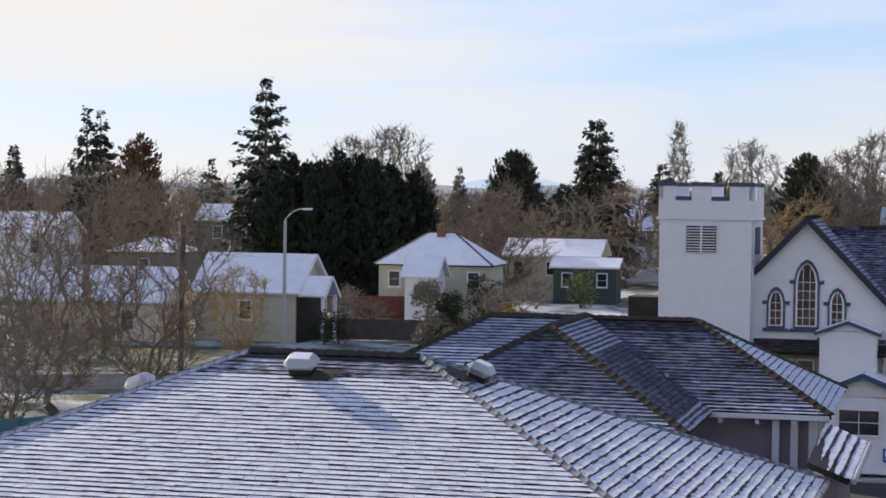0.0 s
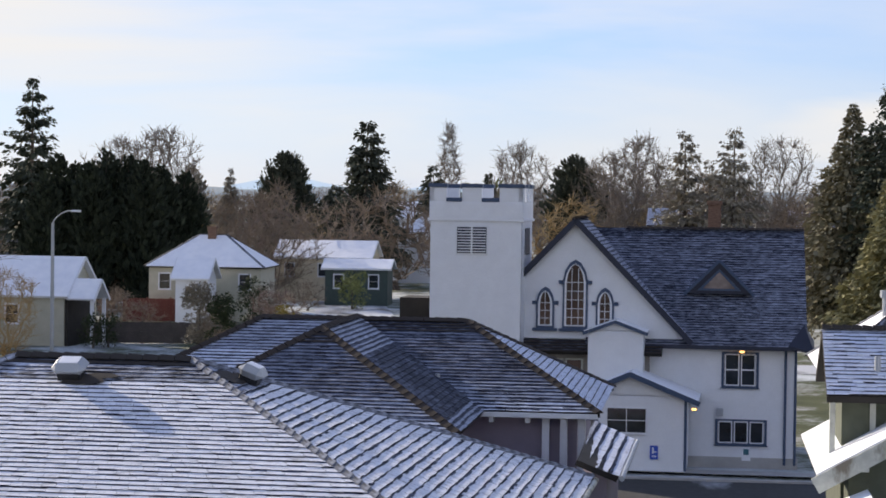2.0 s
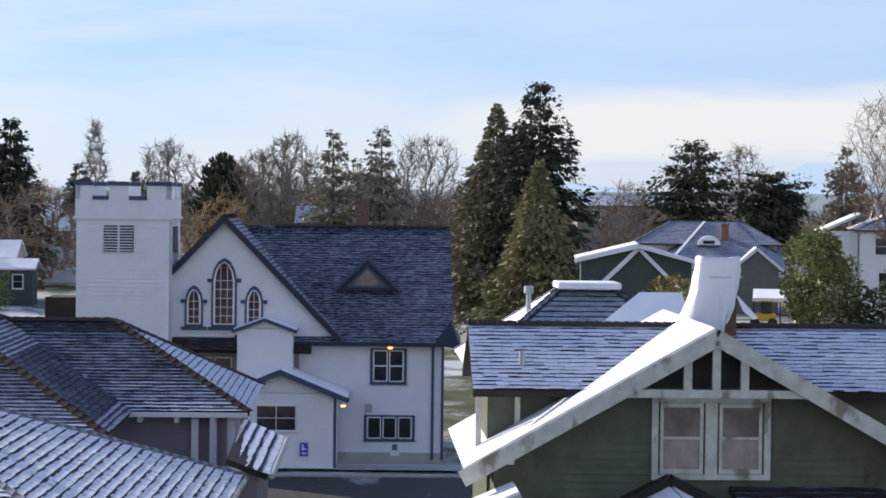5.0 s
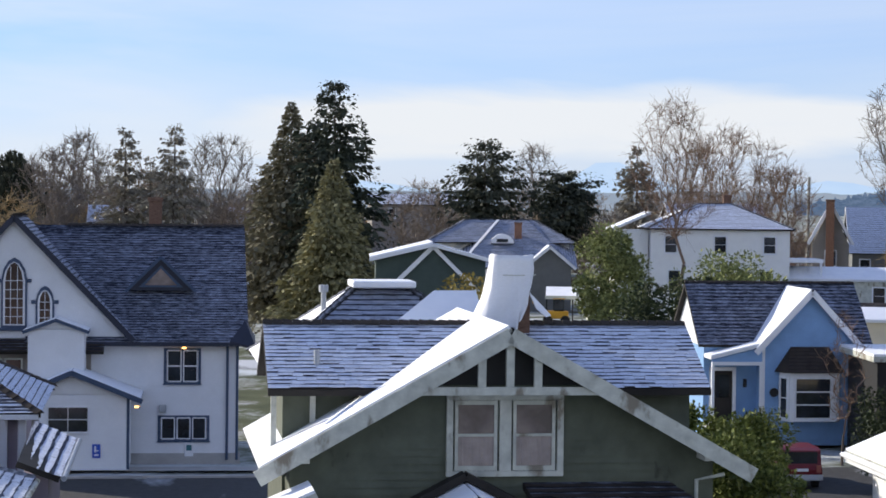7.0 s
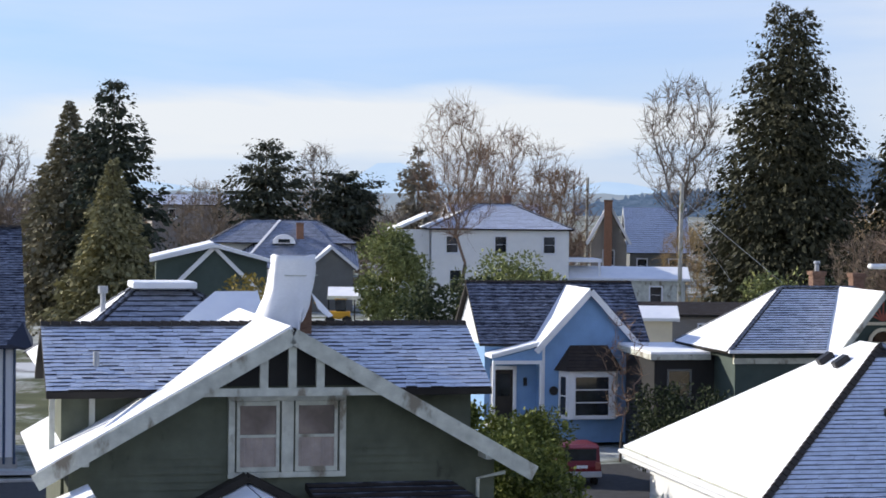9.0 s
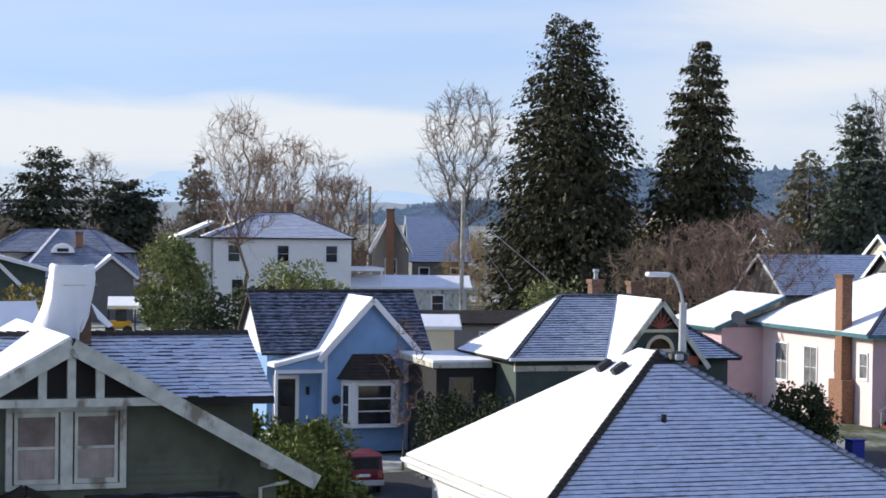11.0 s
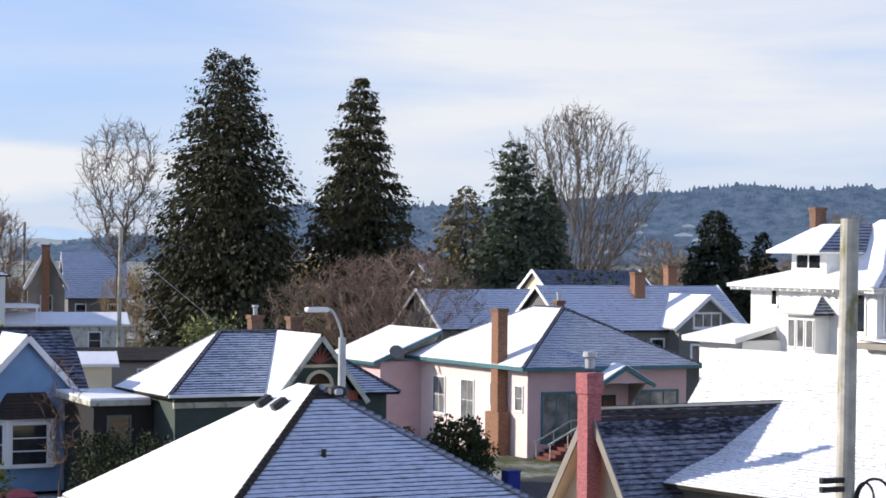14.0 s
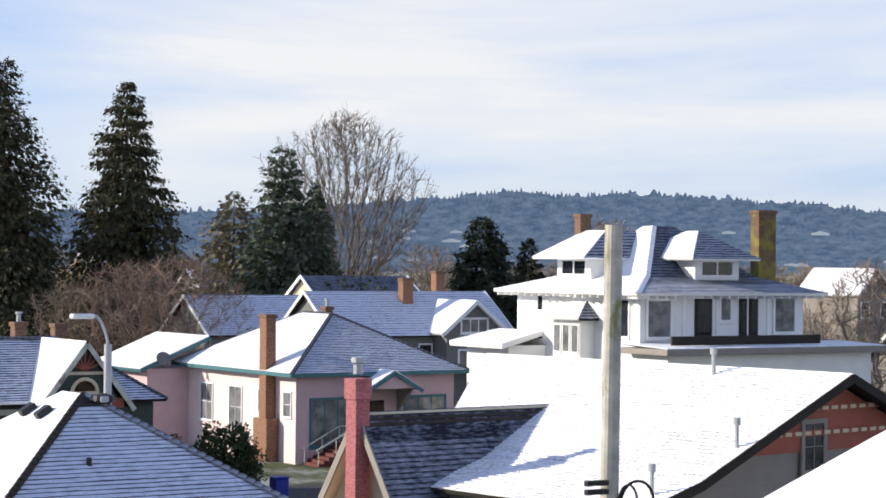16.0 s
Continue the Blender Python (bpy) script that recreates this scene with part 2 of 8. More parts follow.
M["navy"] = painted("navy_trim", (0.03, 0.035, 0.055), 0.15, 0.5)
M["green_siding"] = painted("dark_olive_paint", (0.115, 0.128, 0.092), 0.3, 0.75, dirt=(0.06, 0.062, 0.045), dirt_at=0.63)
M["blue_siding"] = painted("cornflower_paint", (0.21, 0.37, 0.61), 0.1, 0.6)
# one pink paint: shaded front and sunlit walls put into two tones
M["pink"] = painted("pink_paint_shade_tone", (0.60, 0.43, 0.45), 0.08, 0.8)
M["pink_light"] = painted("pink_paint_sun_tone", (0.76, 0.62, 0.60), 0.06, 0.8)
M["teal"] = painted("teal_trim", (0.05, 0.16, 0.19), 0.15, 0.5)
M["cream"] = painted("cream_paint", (0.66, 0.58, 0.42), 0.08, 0.7)
M["mauve"] = painted("mauve_paint", (0.30, 0.26, 0.32), 0.1, 0.7)
M["taupe"] = painted("taupe_paint", (0.27, 0.245, 0.22), 0.1, 0.7)
M["rust"] = painted("brick_red_paint", (0.36, 0.11, 0.08), 0.15, 0.7)
M["red_chim"] = brick_material("red_painted_brick", (0.40, 0.145, 0.155))
M["brick"] = brick_material("orange_brick", (0.27, 0.145, 0.095))
M["brick_brown"] = brick_material("brown_brick", (0.20, 0.12, 0.085))
M["brick_moss"] = brick_material("mossy_brick", (0.17, 0.105, 0.07), (0.26, 0.235, 0.05), 0.44)
M["dark_green"] = painted("deep_green_paint", (0.06, 0.085, 0.075), 0.15, 0.7)
M["grey_wall"] = painted("grey_paint", (0.16, 0.165, 0.16), 0.12, 0.7)
M["yellow_wall"] = painted("pale_yellow_paint", (0.48, 0.46, 0.36), 0.1, 0.7)
M["dark_wood"] = painted("dark_wood", (0.03, 0.026, 0.022), 0.3, 0.8)
M["fence_wood"] = painted("weathered_fence_wood", (0.10, 0.085, 0.075), 0.25, 0.9)
M["red_fence"] = painted("red_brown_fence", (0.14, 0.045, 0.035), 0.2, 0.85)
M["pole_wood"] = painted("weathered_pole_wood", (0.48, 0.46, 0.41), 0.3, 0.9, scale=4, dirt=(0.22, 0.22, 0.10), dirt_at=0.53)
M["metal"] = painted("galvanised_metal", (0.42, 0.44, 0.46), 0.12, 0.45)
M["black"] = painted("black_metal", (0.02, 0.02, 0.022), 0.2, 0.5)
M["tarp"] = painted("white_tarpaulin", (0.84, 0.85, 0.87), 0.04, 0.5)
M["glass"] = glass_material("dark_window_glass")
M["glass_pale"] = glass_material("curtained_window_glass", (0.16, 0.165, 0.17))
M["glass_warm"] = glass_material("warm_dark_glass", (0.06, 0.035, 0.022))
M["glass_dusty"] = glass_material("grey_brown_glass", (0.19, 0.15, 0.135))
M["curtain"] = painted("faded_curtain", (0.38, 0.32, 0.29), 0.25, 0.9, scale=3)
M["bark"] = painted("bark", (0.13, 0.105, 0.085), 0.3, 0.95)
M["twig"] = painted("twig_bark", (0.25, 0.195, 0.145), 0.25, 0.95)
M["twig_red"] = painted("reddish_twig", (0.27, 0.195, 0.155), 0.25, 0.95)
M["twig_pale"] = painted("pale_twig", (0.22, 0.185, 0.155), 0.2, 0.95)
M["fir"] = foliage_material("fir_needles", (0.022, 0.029, 0.02), (0.08, 0.092, 0.06))
M["fir_grey"] = foliage_material("sparse_grey_needles", (0.13, 0.115, 0.09), (0.30, 0.27, 0.21))
M["cedar_olive"] = foliage_material("olive_cedar_sprays", (0.09, 0.088, 0.045), (0.34, 0.31, 0.155))
M["cedar_grey"] = foliage_material("grey_green_cedar_sprays", (0.09, 0.084, 0.05), (0.27, 0.24, 0.155))
M["spruce_blue"] = foliage_material("blue_green_spruce_needles", (0.045, 0.062, 0.045), (0.13, 0.155, 0.105))
M["twig_gold"] = painted("golden_twig", (0.40, 0.29, 0.15), 0.25, 0.95)
M["twig_seed"] = painted("brown_seeded_twig", (0.25, 0.17, 0.12), 0.25, 0.95)
M["cedar"] = foliage_material("cedar_sprays", (0.02, 0.022, 0.012), (0.088, 0.085, 0.046))
M["cypress"] = foliage_material("cypress_sprays", (0.012, 0.018, 0.012), (0.045, 0.055, 0.032))
M["pine"] = foliage_material("pine_needles", (0.026, 0.032, 0.024), (0.085, 0.092, 0.062))
M["leaf"] = foliage_material("evergreen_leaves", (0.06, 0.08, 0.03), (0.31, 0.33, 0.125))
M["leaf_lime"] = foliage_material("laurel_leaves", (0.035, 0.05, 0.016), (0.20, 0.23, 0.055))
M["leaf_dark"] = foliage_material("dark_shrub_leaves", (0.012, 0.02, 0.01), (0.06, 0.075, 0.03))
M["leaf_gold"] = foliage_material("golden_leaves", (0.12, 0.09, 0.02), (0.36, 0.28, 0.07))
M["leaf_brown"] = foliage_material("brown_dry_leaves", (0.06, 0.035, 0.02), (0.2, 0.11, 0.06))
M["sign_blue"] = painted("blue_sign", (0.04, 0.10, 0.48), 0.05, 0.4)
M["car_red"] = painted("red_car_paint", (0.16, 0.015, 0.02), 0.05, 0.3)
M["rubber"] = painted("tyre_rubber", (0.02, 0.02, 0.02), 0.2, 0.9)
M["bin_blue"] = painted("blue_plastic", (0.02, 0.04, 0.30), 0.1, 0.5)
M["digger"] = painted("yellow_machine_paint", (0.55, 0.30, 0.03), 0.15, 0.5)
M["lamp_glow"] = None


def lamp_glow():
    m = bpy.data.materials.new("lit_porch_bulb")
    m.use_nodes = True
    b = m.node_tree.nodes["Principled BSDF"]
    b.inputs["Emission Color"].default_value = (1.0, 0.5, 0.12, 1)
    b.inputs["Emission Strength"].default_value = 3.0
    return m


M["lamp_glow"] = lamp_glow()
# blue distance haze is mixed into these glowing colours
M["hill_forest"] = glow_backdrop("haze_glow_wooded_hill", (0.05, 0.09, 0.165), (0.125, 0.18, 0.285), 0.06)
M["hill_blue"] = glow_backdrop("haze_glow_far_hill", (0.40, 0.56, 0.80), (0.46, 0.61, 0.82), 0.004)
M["far_pale"] = glow_backdrop("haze_glow_houses", (0.20, 0.26, 0.35), (0.34, 0.40, 0.49), 0.01)
M["far_shore"] = glow_backdrop("haze_glow_lowland", (0.22, 0.29, 0.40), (0.30, 0.35, 0.42), 0.012)

# ---- building blocks ----
GAMMA = 10.0                        # the street grid's turn, degrees clockwise


def gz(x, y):
    """Height of the ground, which rises gently to the east."""
    s = min(1.0, max(0.0, (x - 20.0) / 65.0))
    return 0.95 * s * s * (3 - 2 * s)


def thing(name, x, y, label, category, turn=0.0, group="", z=None, kind=""):
    ob = new(name)
    ob.matrix_world = pose(x, y, gz(x, y) if z is None else z, 0, 0, -turn)
    return tagged(ob, label, category, group, kind)


def part(name, bm, material, parent, label=""):
    me = bpy.data.meshes.new(name)
    bmesh.ops.recalc_face_normals(bm, faces=bm.faces[:])
    bm.to_mesh(me)
    bm.free()
    for m in (material if isinstance(material, (list, tuple)) else [material]):
        me.materials.append(M[m])
    ob = new(name, me)
    ob.parent = parent
    if label:
        ob["label"] = label
    return ob


def raw_part(name, verts, faces, material, parent, label="", slots=None):
    me = bpy.data.meshes.new(name)
    me.from_pydata(verts, [], faces)
    for m in (material if isinstance(material, (list, tuple)) else [material]):
        me.materials.append(M[m])
    if slots:
        me.polygons.foreach_set("material_index", slots)
    me.update()
    ob = new(name, me)
    ob.parent = parent
    if label:
        ob["label"] = label
    return ob


def box_into(bm, x0, x1, y0, y1, z0, z1, bevel=0.0, m=None):
    r = bmesh.ops.create_cube(bm, size=1.0)
    t = Matrix.Translation(((x0 + x1) / 2, (y0 + y1) / 2, (z0 + z1) / 2)) @ Matrix.Diagonal((abs(x1 - x0), abs(y1 - y0), abs(z1 - z0), 1))
    bmesh.ops.transform(bm, matrix=(m or Matrix()) @ t, verts=r["verts"])
    if bevel:
        edges = list({e for v in r["verts"] for e in v.link_edges})
        bmesh.ops.bevel(bm, geom=edges, offset=bevel, segments=1, affect="EDGES")


def box(name, parent, material, x0, x1, y0, y1, z0, z1, bevel=0.015, m=None, label=""):
    bm = bmesh.new()
    box_into(bm, x0, x1, y0, y1, z0, z1, bevel, m)
    return part(name, bm, material, parent, label)


def beam_into(bm, a, b, w, h):
    """A square timber from a to b; h is its upright depth."""
    a, b = Vector(a), Vector(b)
    d = b - a
    rot = d.to_track_quat("X", "Z").to_matrix().to_4x4()
    box_into(bm, 0, d.length, -w / 2, w / 2, -h / 2, h / 2, 0.0, Matrix.Translation(a) @ rot)


def beam(name, parent, material, a, b, w, h, label=""):
    bm = bmesh.new()
    beam_into(bm, a, b, w, h)
    return part(name, bm, material, parent, label)


def tube_into(bm, pts, radii, n=8):
    rings = []
    pts = [Vector(p) for p in pts]
    for i, p in enumerate(pts):
        d = (pts[min(i + 1, len(pts) - 1)] - pts[max(i - 1, 0)]).normalized()
        q = d.to_track_quat("Z", "Y").to_matrix()
        r = radii[i] if isinstance(radii, (list, tuple)) else radii
        rings.append([bm.verts.new(p + q @ Vector((math.cos(2 * math.pi * k / n) * r, math.sin(2 * math.pi * k / n) * r, 0))) for k in range(n)])
    for a, b in zip(rings, rings[1:]):
        for k in range(n):
            bm.faces.new((a[k], a[(k + 1) % n], b[(k + 1) % n], b[k]))
    bm.faces.new(rings[0][::-1])
    bm.faces.new(rings[-1])


def tube(name, parent, material, pts, radii, n=8, label=""):
    bm = bmesh.new()
    tube_into(bm, pts, radii, n)
    return part(name, bm, material, parent, label)


def prism(name, parent, material, pts, depth, label=""):
    """A flat convex or concave outline, thickened by the vector depth."""
    bm = bmesh.new()
    a = [bm.verts.new(p) for p in pts]
    b = [bm.verts.new(Vector(p) + Vector(depth)) for p in pts]
    bm.faces.new(a)
    bm.faces.new(b[::-1])
    for i in range(len(a)):
        j = (i + 1) % len(a)
        bm.faces.new((a[i], a[j], b[j], b[i]))
    return part(name, bm, material, parent, label)


def span(poly, v):
    """Left and right of a convex outline of (u, v) at height v."""
    us = []
    for (u0, v0), (u1, v1) in zip(poly, poly[1:] + poly[:1]):
        if (v0 <= v <= v1 or v1 <= v <= v0) and abs(v1 - v0) > 1e-9:
            us.append(u0 + (u1 - u0) * (v - v0) / (v1 - v0))
        elif abs(v1 - v0) <= 1e-9 and abs(v - v0) < 1e-6:
            us += [u0, u1]
    return (min(us), max(us)) if us else None


def courses(parent, pts, expo, proud, width, pick, name, jitter=0.0, seed=0, lift=0.006, bare=0.0, rag=0.2):
    """Lap a flat convex face with courses of shingles or boards; pts[0] to pts[1] is its level lower edge, seen from outside left to right. pick(share of the way up) gives a material."""
    rnd = random.Random(seed)
    p0, p1 = Vector(pts[0]), Vector(pts[1])
    u = (p1 - p0).normalized()
    n = None
    for q in pts[2:]:
        c = u.cross(Vector(q) - p0)
        if c.length > 1e-4:
            n = c.normalized()
            break
    v = n.cross(u)
    poly = [((Vector(p) - p0).dot(u), (Vector(p) - p0).dot(v)) for p in pts]
    top = max(b for a, b in poly)
    k = 0
    made = []
    while k * expo < top - 0.03:
        v0, v1 = k * expo, min(top - 1e-4, (k + 1) * expo)
        s0, s1 = span(poly, v0 + 1e-5), span(poly, v1)
        k += 1
        if not s0 or not s1 or s0[1] - s0[0] < 0.05:
            continue
        verts, faces, slots = [], [], []
        cuts = [0.0]
        if width:
            w = width * rnd.uniform(0.2, 1.0)
            while w < s0[1] - s0[0] - width * 0.3:
                cuts.append(w / (s0[1] - s0[0]))
                w += width * rnd.uniform(0.75, 1.3)
        cuts.append(1.0)
        gap = 0.002 if width else 0.0
        for a, b in zip(cuts, cuts[1:]):
            j = rnd.uniform(-jitter, jitter)
            h = proud * rnd.uniform(0.85, 1.15) if width else proud
            i = len(verts)
            vm = v1 - (v1 - v0) * min(0.95, bare * rnd.uniform(1 - rag, 1 + rag) * (1 + 0.7 * noise.noise((a * (s0[1] - s0[0]) * 0.5, k * 0.9, seed))))
            hm = lift + (h - lift) * (v1 - vm) / (v1 - v0)
            for (f, e, vv, hh) in ((a, gap, v0 + j, h), (b, -gap, v0 + j, h), (b, -gap, v1 + 0.01, lift), (a, gap, v1 + 0.01, lift), (a, gap, v0 + j, 0), (b, -gap, v0 + j, 0), (a, gap, vm, hm), (b, -gap, vm, hm)):
                q = min(1.0, max(0.0, (vv - v0) / (v1 - v0)))
                sl, sr = s0[0] + (s1[0] - s0[0]) * q, s0[1] + (s1[1] - s0[1]) * q
                verts.append(p0 + u * (sl + (sr - sl) * f + e) + v * vv + n * hh)
            # upper strip: bare shingle with the next course's shadow put in its colour
            if bare:
                faces += [(i, i + 1, i + 7, i + 6), (i + 6, i + 7, i + 2, i + 3), (i + 4, i + 5, i + 1, i)]
                slots += [0, 2, 1]
            else:
                faces += [(i, i + 1, i + 2, i + 3), (i + 4, i + 5, i + 1, i)]
                slots += [0, 1]
        mats = pick(v0 / top)
        made.append(raw_part(name, verts, faces, mats if isinstance(mats, (list, tuple)) else [mats, "butt", "shake_wet"], parent, "", slots))
    return made


def roof_face(parent, pts, pick, expo=0.3, width=0.34, proud=0.035, thick=0.14, deck="dark_wood", jitter=0.015, seed=1, lap=True, bare=0.3, rag=0.2):
    n = (Vector(pts[1]) - Vector(pts[0])).cross(Vector(pts[-1]) - Vector(pts[0])).normalized()
    ob = prism("roof_slope", parent, deck if lap else pick, pts, n * -thick)
    if lap:
        courses(ob, pts, expo, proud, width, pick, "shingle_course", jitter, seed, 0.006, bare, rag)
    return ob


def snow_face(parent, pts, thick=0.14, snow=0.05, deck="dark_wood"):
    """A roof slope under an even sheet of snow."""
    n = (Vector(pts[1]) - Vector(pts[0])).cross(Vector(pts[-1]) - Vector(pts[0])).normalized()
    ob = prism("roof_slope", parent, deck, pts, n * -thick)
    mid = sum((Vector(p) for p in pts), Vector()) / len(pts)
    inner = [Vector(p) + (mid - Vector(p)).normalized() * 0.03 + n * (snow + 0.004) for p in pts]
    prism("snow_sheet", ob, "snow", inner, n * -snow, "smooth white snow")
    return ob


def hip_points(hx, hy, ze, zr, run=None):
    """The four slopes of a hip roof about the origin, as outlines: front, right, back, left."""
    r = run or min(hx, hy)
    a, b, c, d = (-hx, -hy, ze), (hx, -hy, ze), (hx, hy, ze), (-hx, hy, ze)
    if hx >= hy:
        l, q = (-(hx - r), 0, zr), (hx - r, 0, zr)
        return dict(front=[a, b, q, l], right=[b, c, q], back=[c, d, l, q], left=[d, a, l])
    f, k = (0, -(hy - r), zr), (0, hy - r, zr)
    return dict(front=[a, b, f], right=[b, c, k, f], back=[c, d, k], left=[d, a, f, k])


def shifted(pts, dx, dy, dz=0):
    return [(x + dx, y + dy, z + dz) for x, y, z in pts]


CAPS = {}


def ridge_caps(parent, a, b, material="tile_dark", step=0.32, size=0.16, single=False):
    """Cap pieces along a ridge or hip, one object each on a shared mesh; far ones are a single capping."""
    a, b = Vector(a), Vector(b)
    if single:
        beam("ridge_cap", parent, material, a, b, size * 1.6, 0.08)
        return
    n = max(1, int((b - a).length / step))
    ln = (b - a).length / n * 0.95
    key = (material, round(ln, 2), size)
    if key not in CAPS:
        me = bpy.data.meshes.new("ridge_cap")
        me.from_pydata([(0, -size, -0.03), (0, 0, 0.075), (0, size, -0.03), (ln, -size, -0.05), (ln, 0, 0.05), (ln, size, -0.05)], [], [(0, 1, 4, 3), (1, 2, 5, 4), (0, 2, 1), (3, 4, 5), (0, 3, 5, 2)])
        me.materials.append(M[material])
        CAPS[key] = me
    rot = (b - a).to_track_quat("X", "Z").to_matrix().to_4x4()
    for i in range(n):
        ob = new("ridge_cap", CAPS[key])
        ob.parent = parent
        ob.matrix_local = Matrix.Translation(a.lerp(b, i / n)) @ rot


def wall_m(x, y, face):
    """A frame on a wall: x to the right along it seen from outside, -y out of it. face: front, left, right or back."""
    return Matrix.Translation((x, y, 0)) @ Matrix.Rotation({"front": 0, "left": -math.pi / 2, "right": math.pi / 2, "back": math.pi}[face], 4, "Z")


def window(parent, m, x0, x1, z0, z1, frame_m="white", glass="glass", cols=1, rows=2, t=0.09, bar=0.03, sill=True, name="window", label=""):
    bm = bmesh.new()
    for (a, b, c, d) in ((x0 - t, x1 + t, z1, z1 + t), (x0 - t, x1 + t, z0 - t, z0), (x0 - t, x0, z0, z1), (x1, x1 + t, z0, z1)):
        box_into(bm, a, b, -0.06, 0.03, c, d, 0.0, m)
    if sill:
        box_into(bm, x0 - t * 1.4, x1 + t * 1.4, -0.1, 0.02, z0 - t * 1.4, z0 - t, 0.0, m)
    w = part(name, bm, frame_m, parent, label)
    for i in range(cols):
        a, b = x0 + (x1 - x0) * i / cols, x0 + (x1 - x0) * (i + 1) / cols
        bm = bmesh.new()
        box_into(bm, a + bar / 2, b - bar / 2, -0.02, 0.0, z0, z1, 0.0, m)
        part("pane", bm, glass, w)
    bm = bmesh.new()
    for i in range(1, cols):
        a = x0 + (x1 - x0) * i / cols
        box_into(bm, a - bar / 2, a + bar / 2, -0.045, 0.0, z0, z1, 0.0, m)
    for i in range(1, rows):
        c = z0 + (z1 - z0) * i / rows
        box_into(bm, x0, x1, -0.04, 0.0, c - bar / 2, c + bar / 2, 0.0, m)
    if cols > 1 or rows > 1:
        part("glazing_bar", bm, frame_m, w)
    else:
        bm.free()
    return w


def body(parent, material, x0, x1, y0, y1, z0, z1, name="wall"):
    return box(name, parent, material, x0, x1, y0, y1, z0, z1, 0.0)


def siding(wall, pts, material, expo=0.19, proud=0.04):
    courses(wall, pts, expo, proud, 0, lambda s: [material, material], "clapboard", 0.0, 3, 0.002)


def front_siding(wall, material, x0, x1, z0, z1, y, expo=0.19):
    siding(wall, [(x0, y, z0), (x1, y, z0), (x1, y, z1), (x0, y, z1)], material, expo)


def chimney(parent, material, x, y, w, d, z0, z1, cap="brick_brown", pots=0, name="chimney"):
    bm = bmesh.new()
    box_into(bm, x - w / 2, x + w / 2, y - d / 2, y + d / 2, z0, z1, 0.01)
    ob = part(name, bm, material, parent)
    bm = bmesh.new()
    box_into(bm, x - w / 2 - 0.06, x + w / 2 + 0.06, y - d / 2 - 0.06, y + d / 2 + 0.06, z1 - 0.18, z1 + 0.02, 0.01)
    part("cap", bm, cap, ob)
    for i in range(pots):
        bm = bmesh.new()
        tube_into(bm, [(x, y, z1), (x, y, z1 + 0.35)], 0.12, 8)
        tube_into(bm, [(x, y, z1 + 0.38), (x, y, z1 + 0.5)], 0.17, 8)
        part("flue", bm, "metal", ob)
    return ob


def smooth(ob):
    for p in ob.data.polygons:
        p.use_smooth = True
    return ob

# ---- setting: ground, streets, distance ----
def make_ground():
    xs = [-3000, -1200, -400, -150, -60, 0, 20, 30, 40, 50, 60, 70, 85, 120, 250, 600, 1500, 3500]
    ys = [-600, -100, 0, 30, 60, 90, 120, 160, 220, 300, 450, 800, 1500, 3000, 4600]
    verts = [(x, y, gz(x, y)) for y in ys for x in xs]
    n = len(xs)
    faces = [(j * n + i, j * n + i + 1, (j + 1) * n + i + 1, (j + 1) * n + i) for j in range(len(ys) - 1) for i in range(n - 1)]
    tagged(raw_part("ground", verts, faces, "ground", None), "frosted winter grass and bare earth between the houses", "ground", "", "structure")


make_ground()


def strip(name, label, category, material, x0, x1, y0, y1, turn=GAMMA, h=0.03, ox=0.0, oy=0.0):
    ob = thing(name, ox, oy, label, category, turn, "", 0.0, "structure")
    bm = bmesh.new()
    nx = 12
    c, s = math.cos(radians(-turn)), math.sin(radians(-turn))
    for i in range(nx):
        a, b = x0 + (x1 - x0) * i / nx, x0 + (x1 - x0) * (i + 1) / nx
        vs = []
        for (u, v) in ((a, y0), (b, y0), (b, y1), (a, y1)):
            vs.append(bm.verts.new((u, v, gz(ox + c * u - s * v, oy + s * u + c * v) + h)))
        bm.faces.new(vs)
    bmesh.ops.remove_doubles(bm, verts=bm.verts[:], dist=0.001)
    part("surface", bm, material, ob)
    return ob


strip("road", "dark wet asphalt street with frost at its edges", "road", "asphalt", -20, 60, 74, 91)
strip("pavement", "pale concrete pavement dusted with snow along the street", "pavement", "concrete", -6, 11, 92.0, 93.4, h=0.12)
strip("verge", "frosted grass verge with patches of snow below the church", "verge", "street", 4.0, 10.8, 93.4, 95.0, h=0.06)
strip("road", "frosted side street running away between gardens", "road", "street", -40, 6, 148, 156)
strip("road", "frosted lane leading off between the far houses", "road", "street", 3.0, 11, 150, 330, turn=-3)
strip("driveway", "snow-dusted concrete driveway before the blue cottage", "driveway", "street", 42, 55, 76, 84)


def ridge_line(name, label, material, az0, az1, dist, height, seed, rough, base=-5.0, steps=160, trees=0.0):
    """A far range, as a sheet with an uneven skyline and some depth."""
    verts, faces = [], []
    rnd = random.Random(seed)
    for i in range(steps + 1):
        a = radians(az0 + (az1 - az0) * i / steps)
        t = i / steps
        h = height(t) * (1 + rough * noise.noise((t * 40, seed, 0)) + rough * 0.5 * noise.noise((t * 160, seed, 3)) + rough * 0.5 * noise.noise((t * 900, seed, 5)))
        h += trees * rnd.random() ** 2
        for d, z in ((dist * 0.92, base), (dist * 0.97, h * 0.6), (dist, h), (dist * 1.03, base)):
            verts.append((math.sin(a) * d, math.cos(a) * d, z))
    for i in range(steps):
        for k in range(3):
            j = i * 4 + k
            faces.append((j, j + 4, j + 5, j + 1))
    tagged(raw_part(name, verts, faces, material, None), label, "hill", "", "structure")


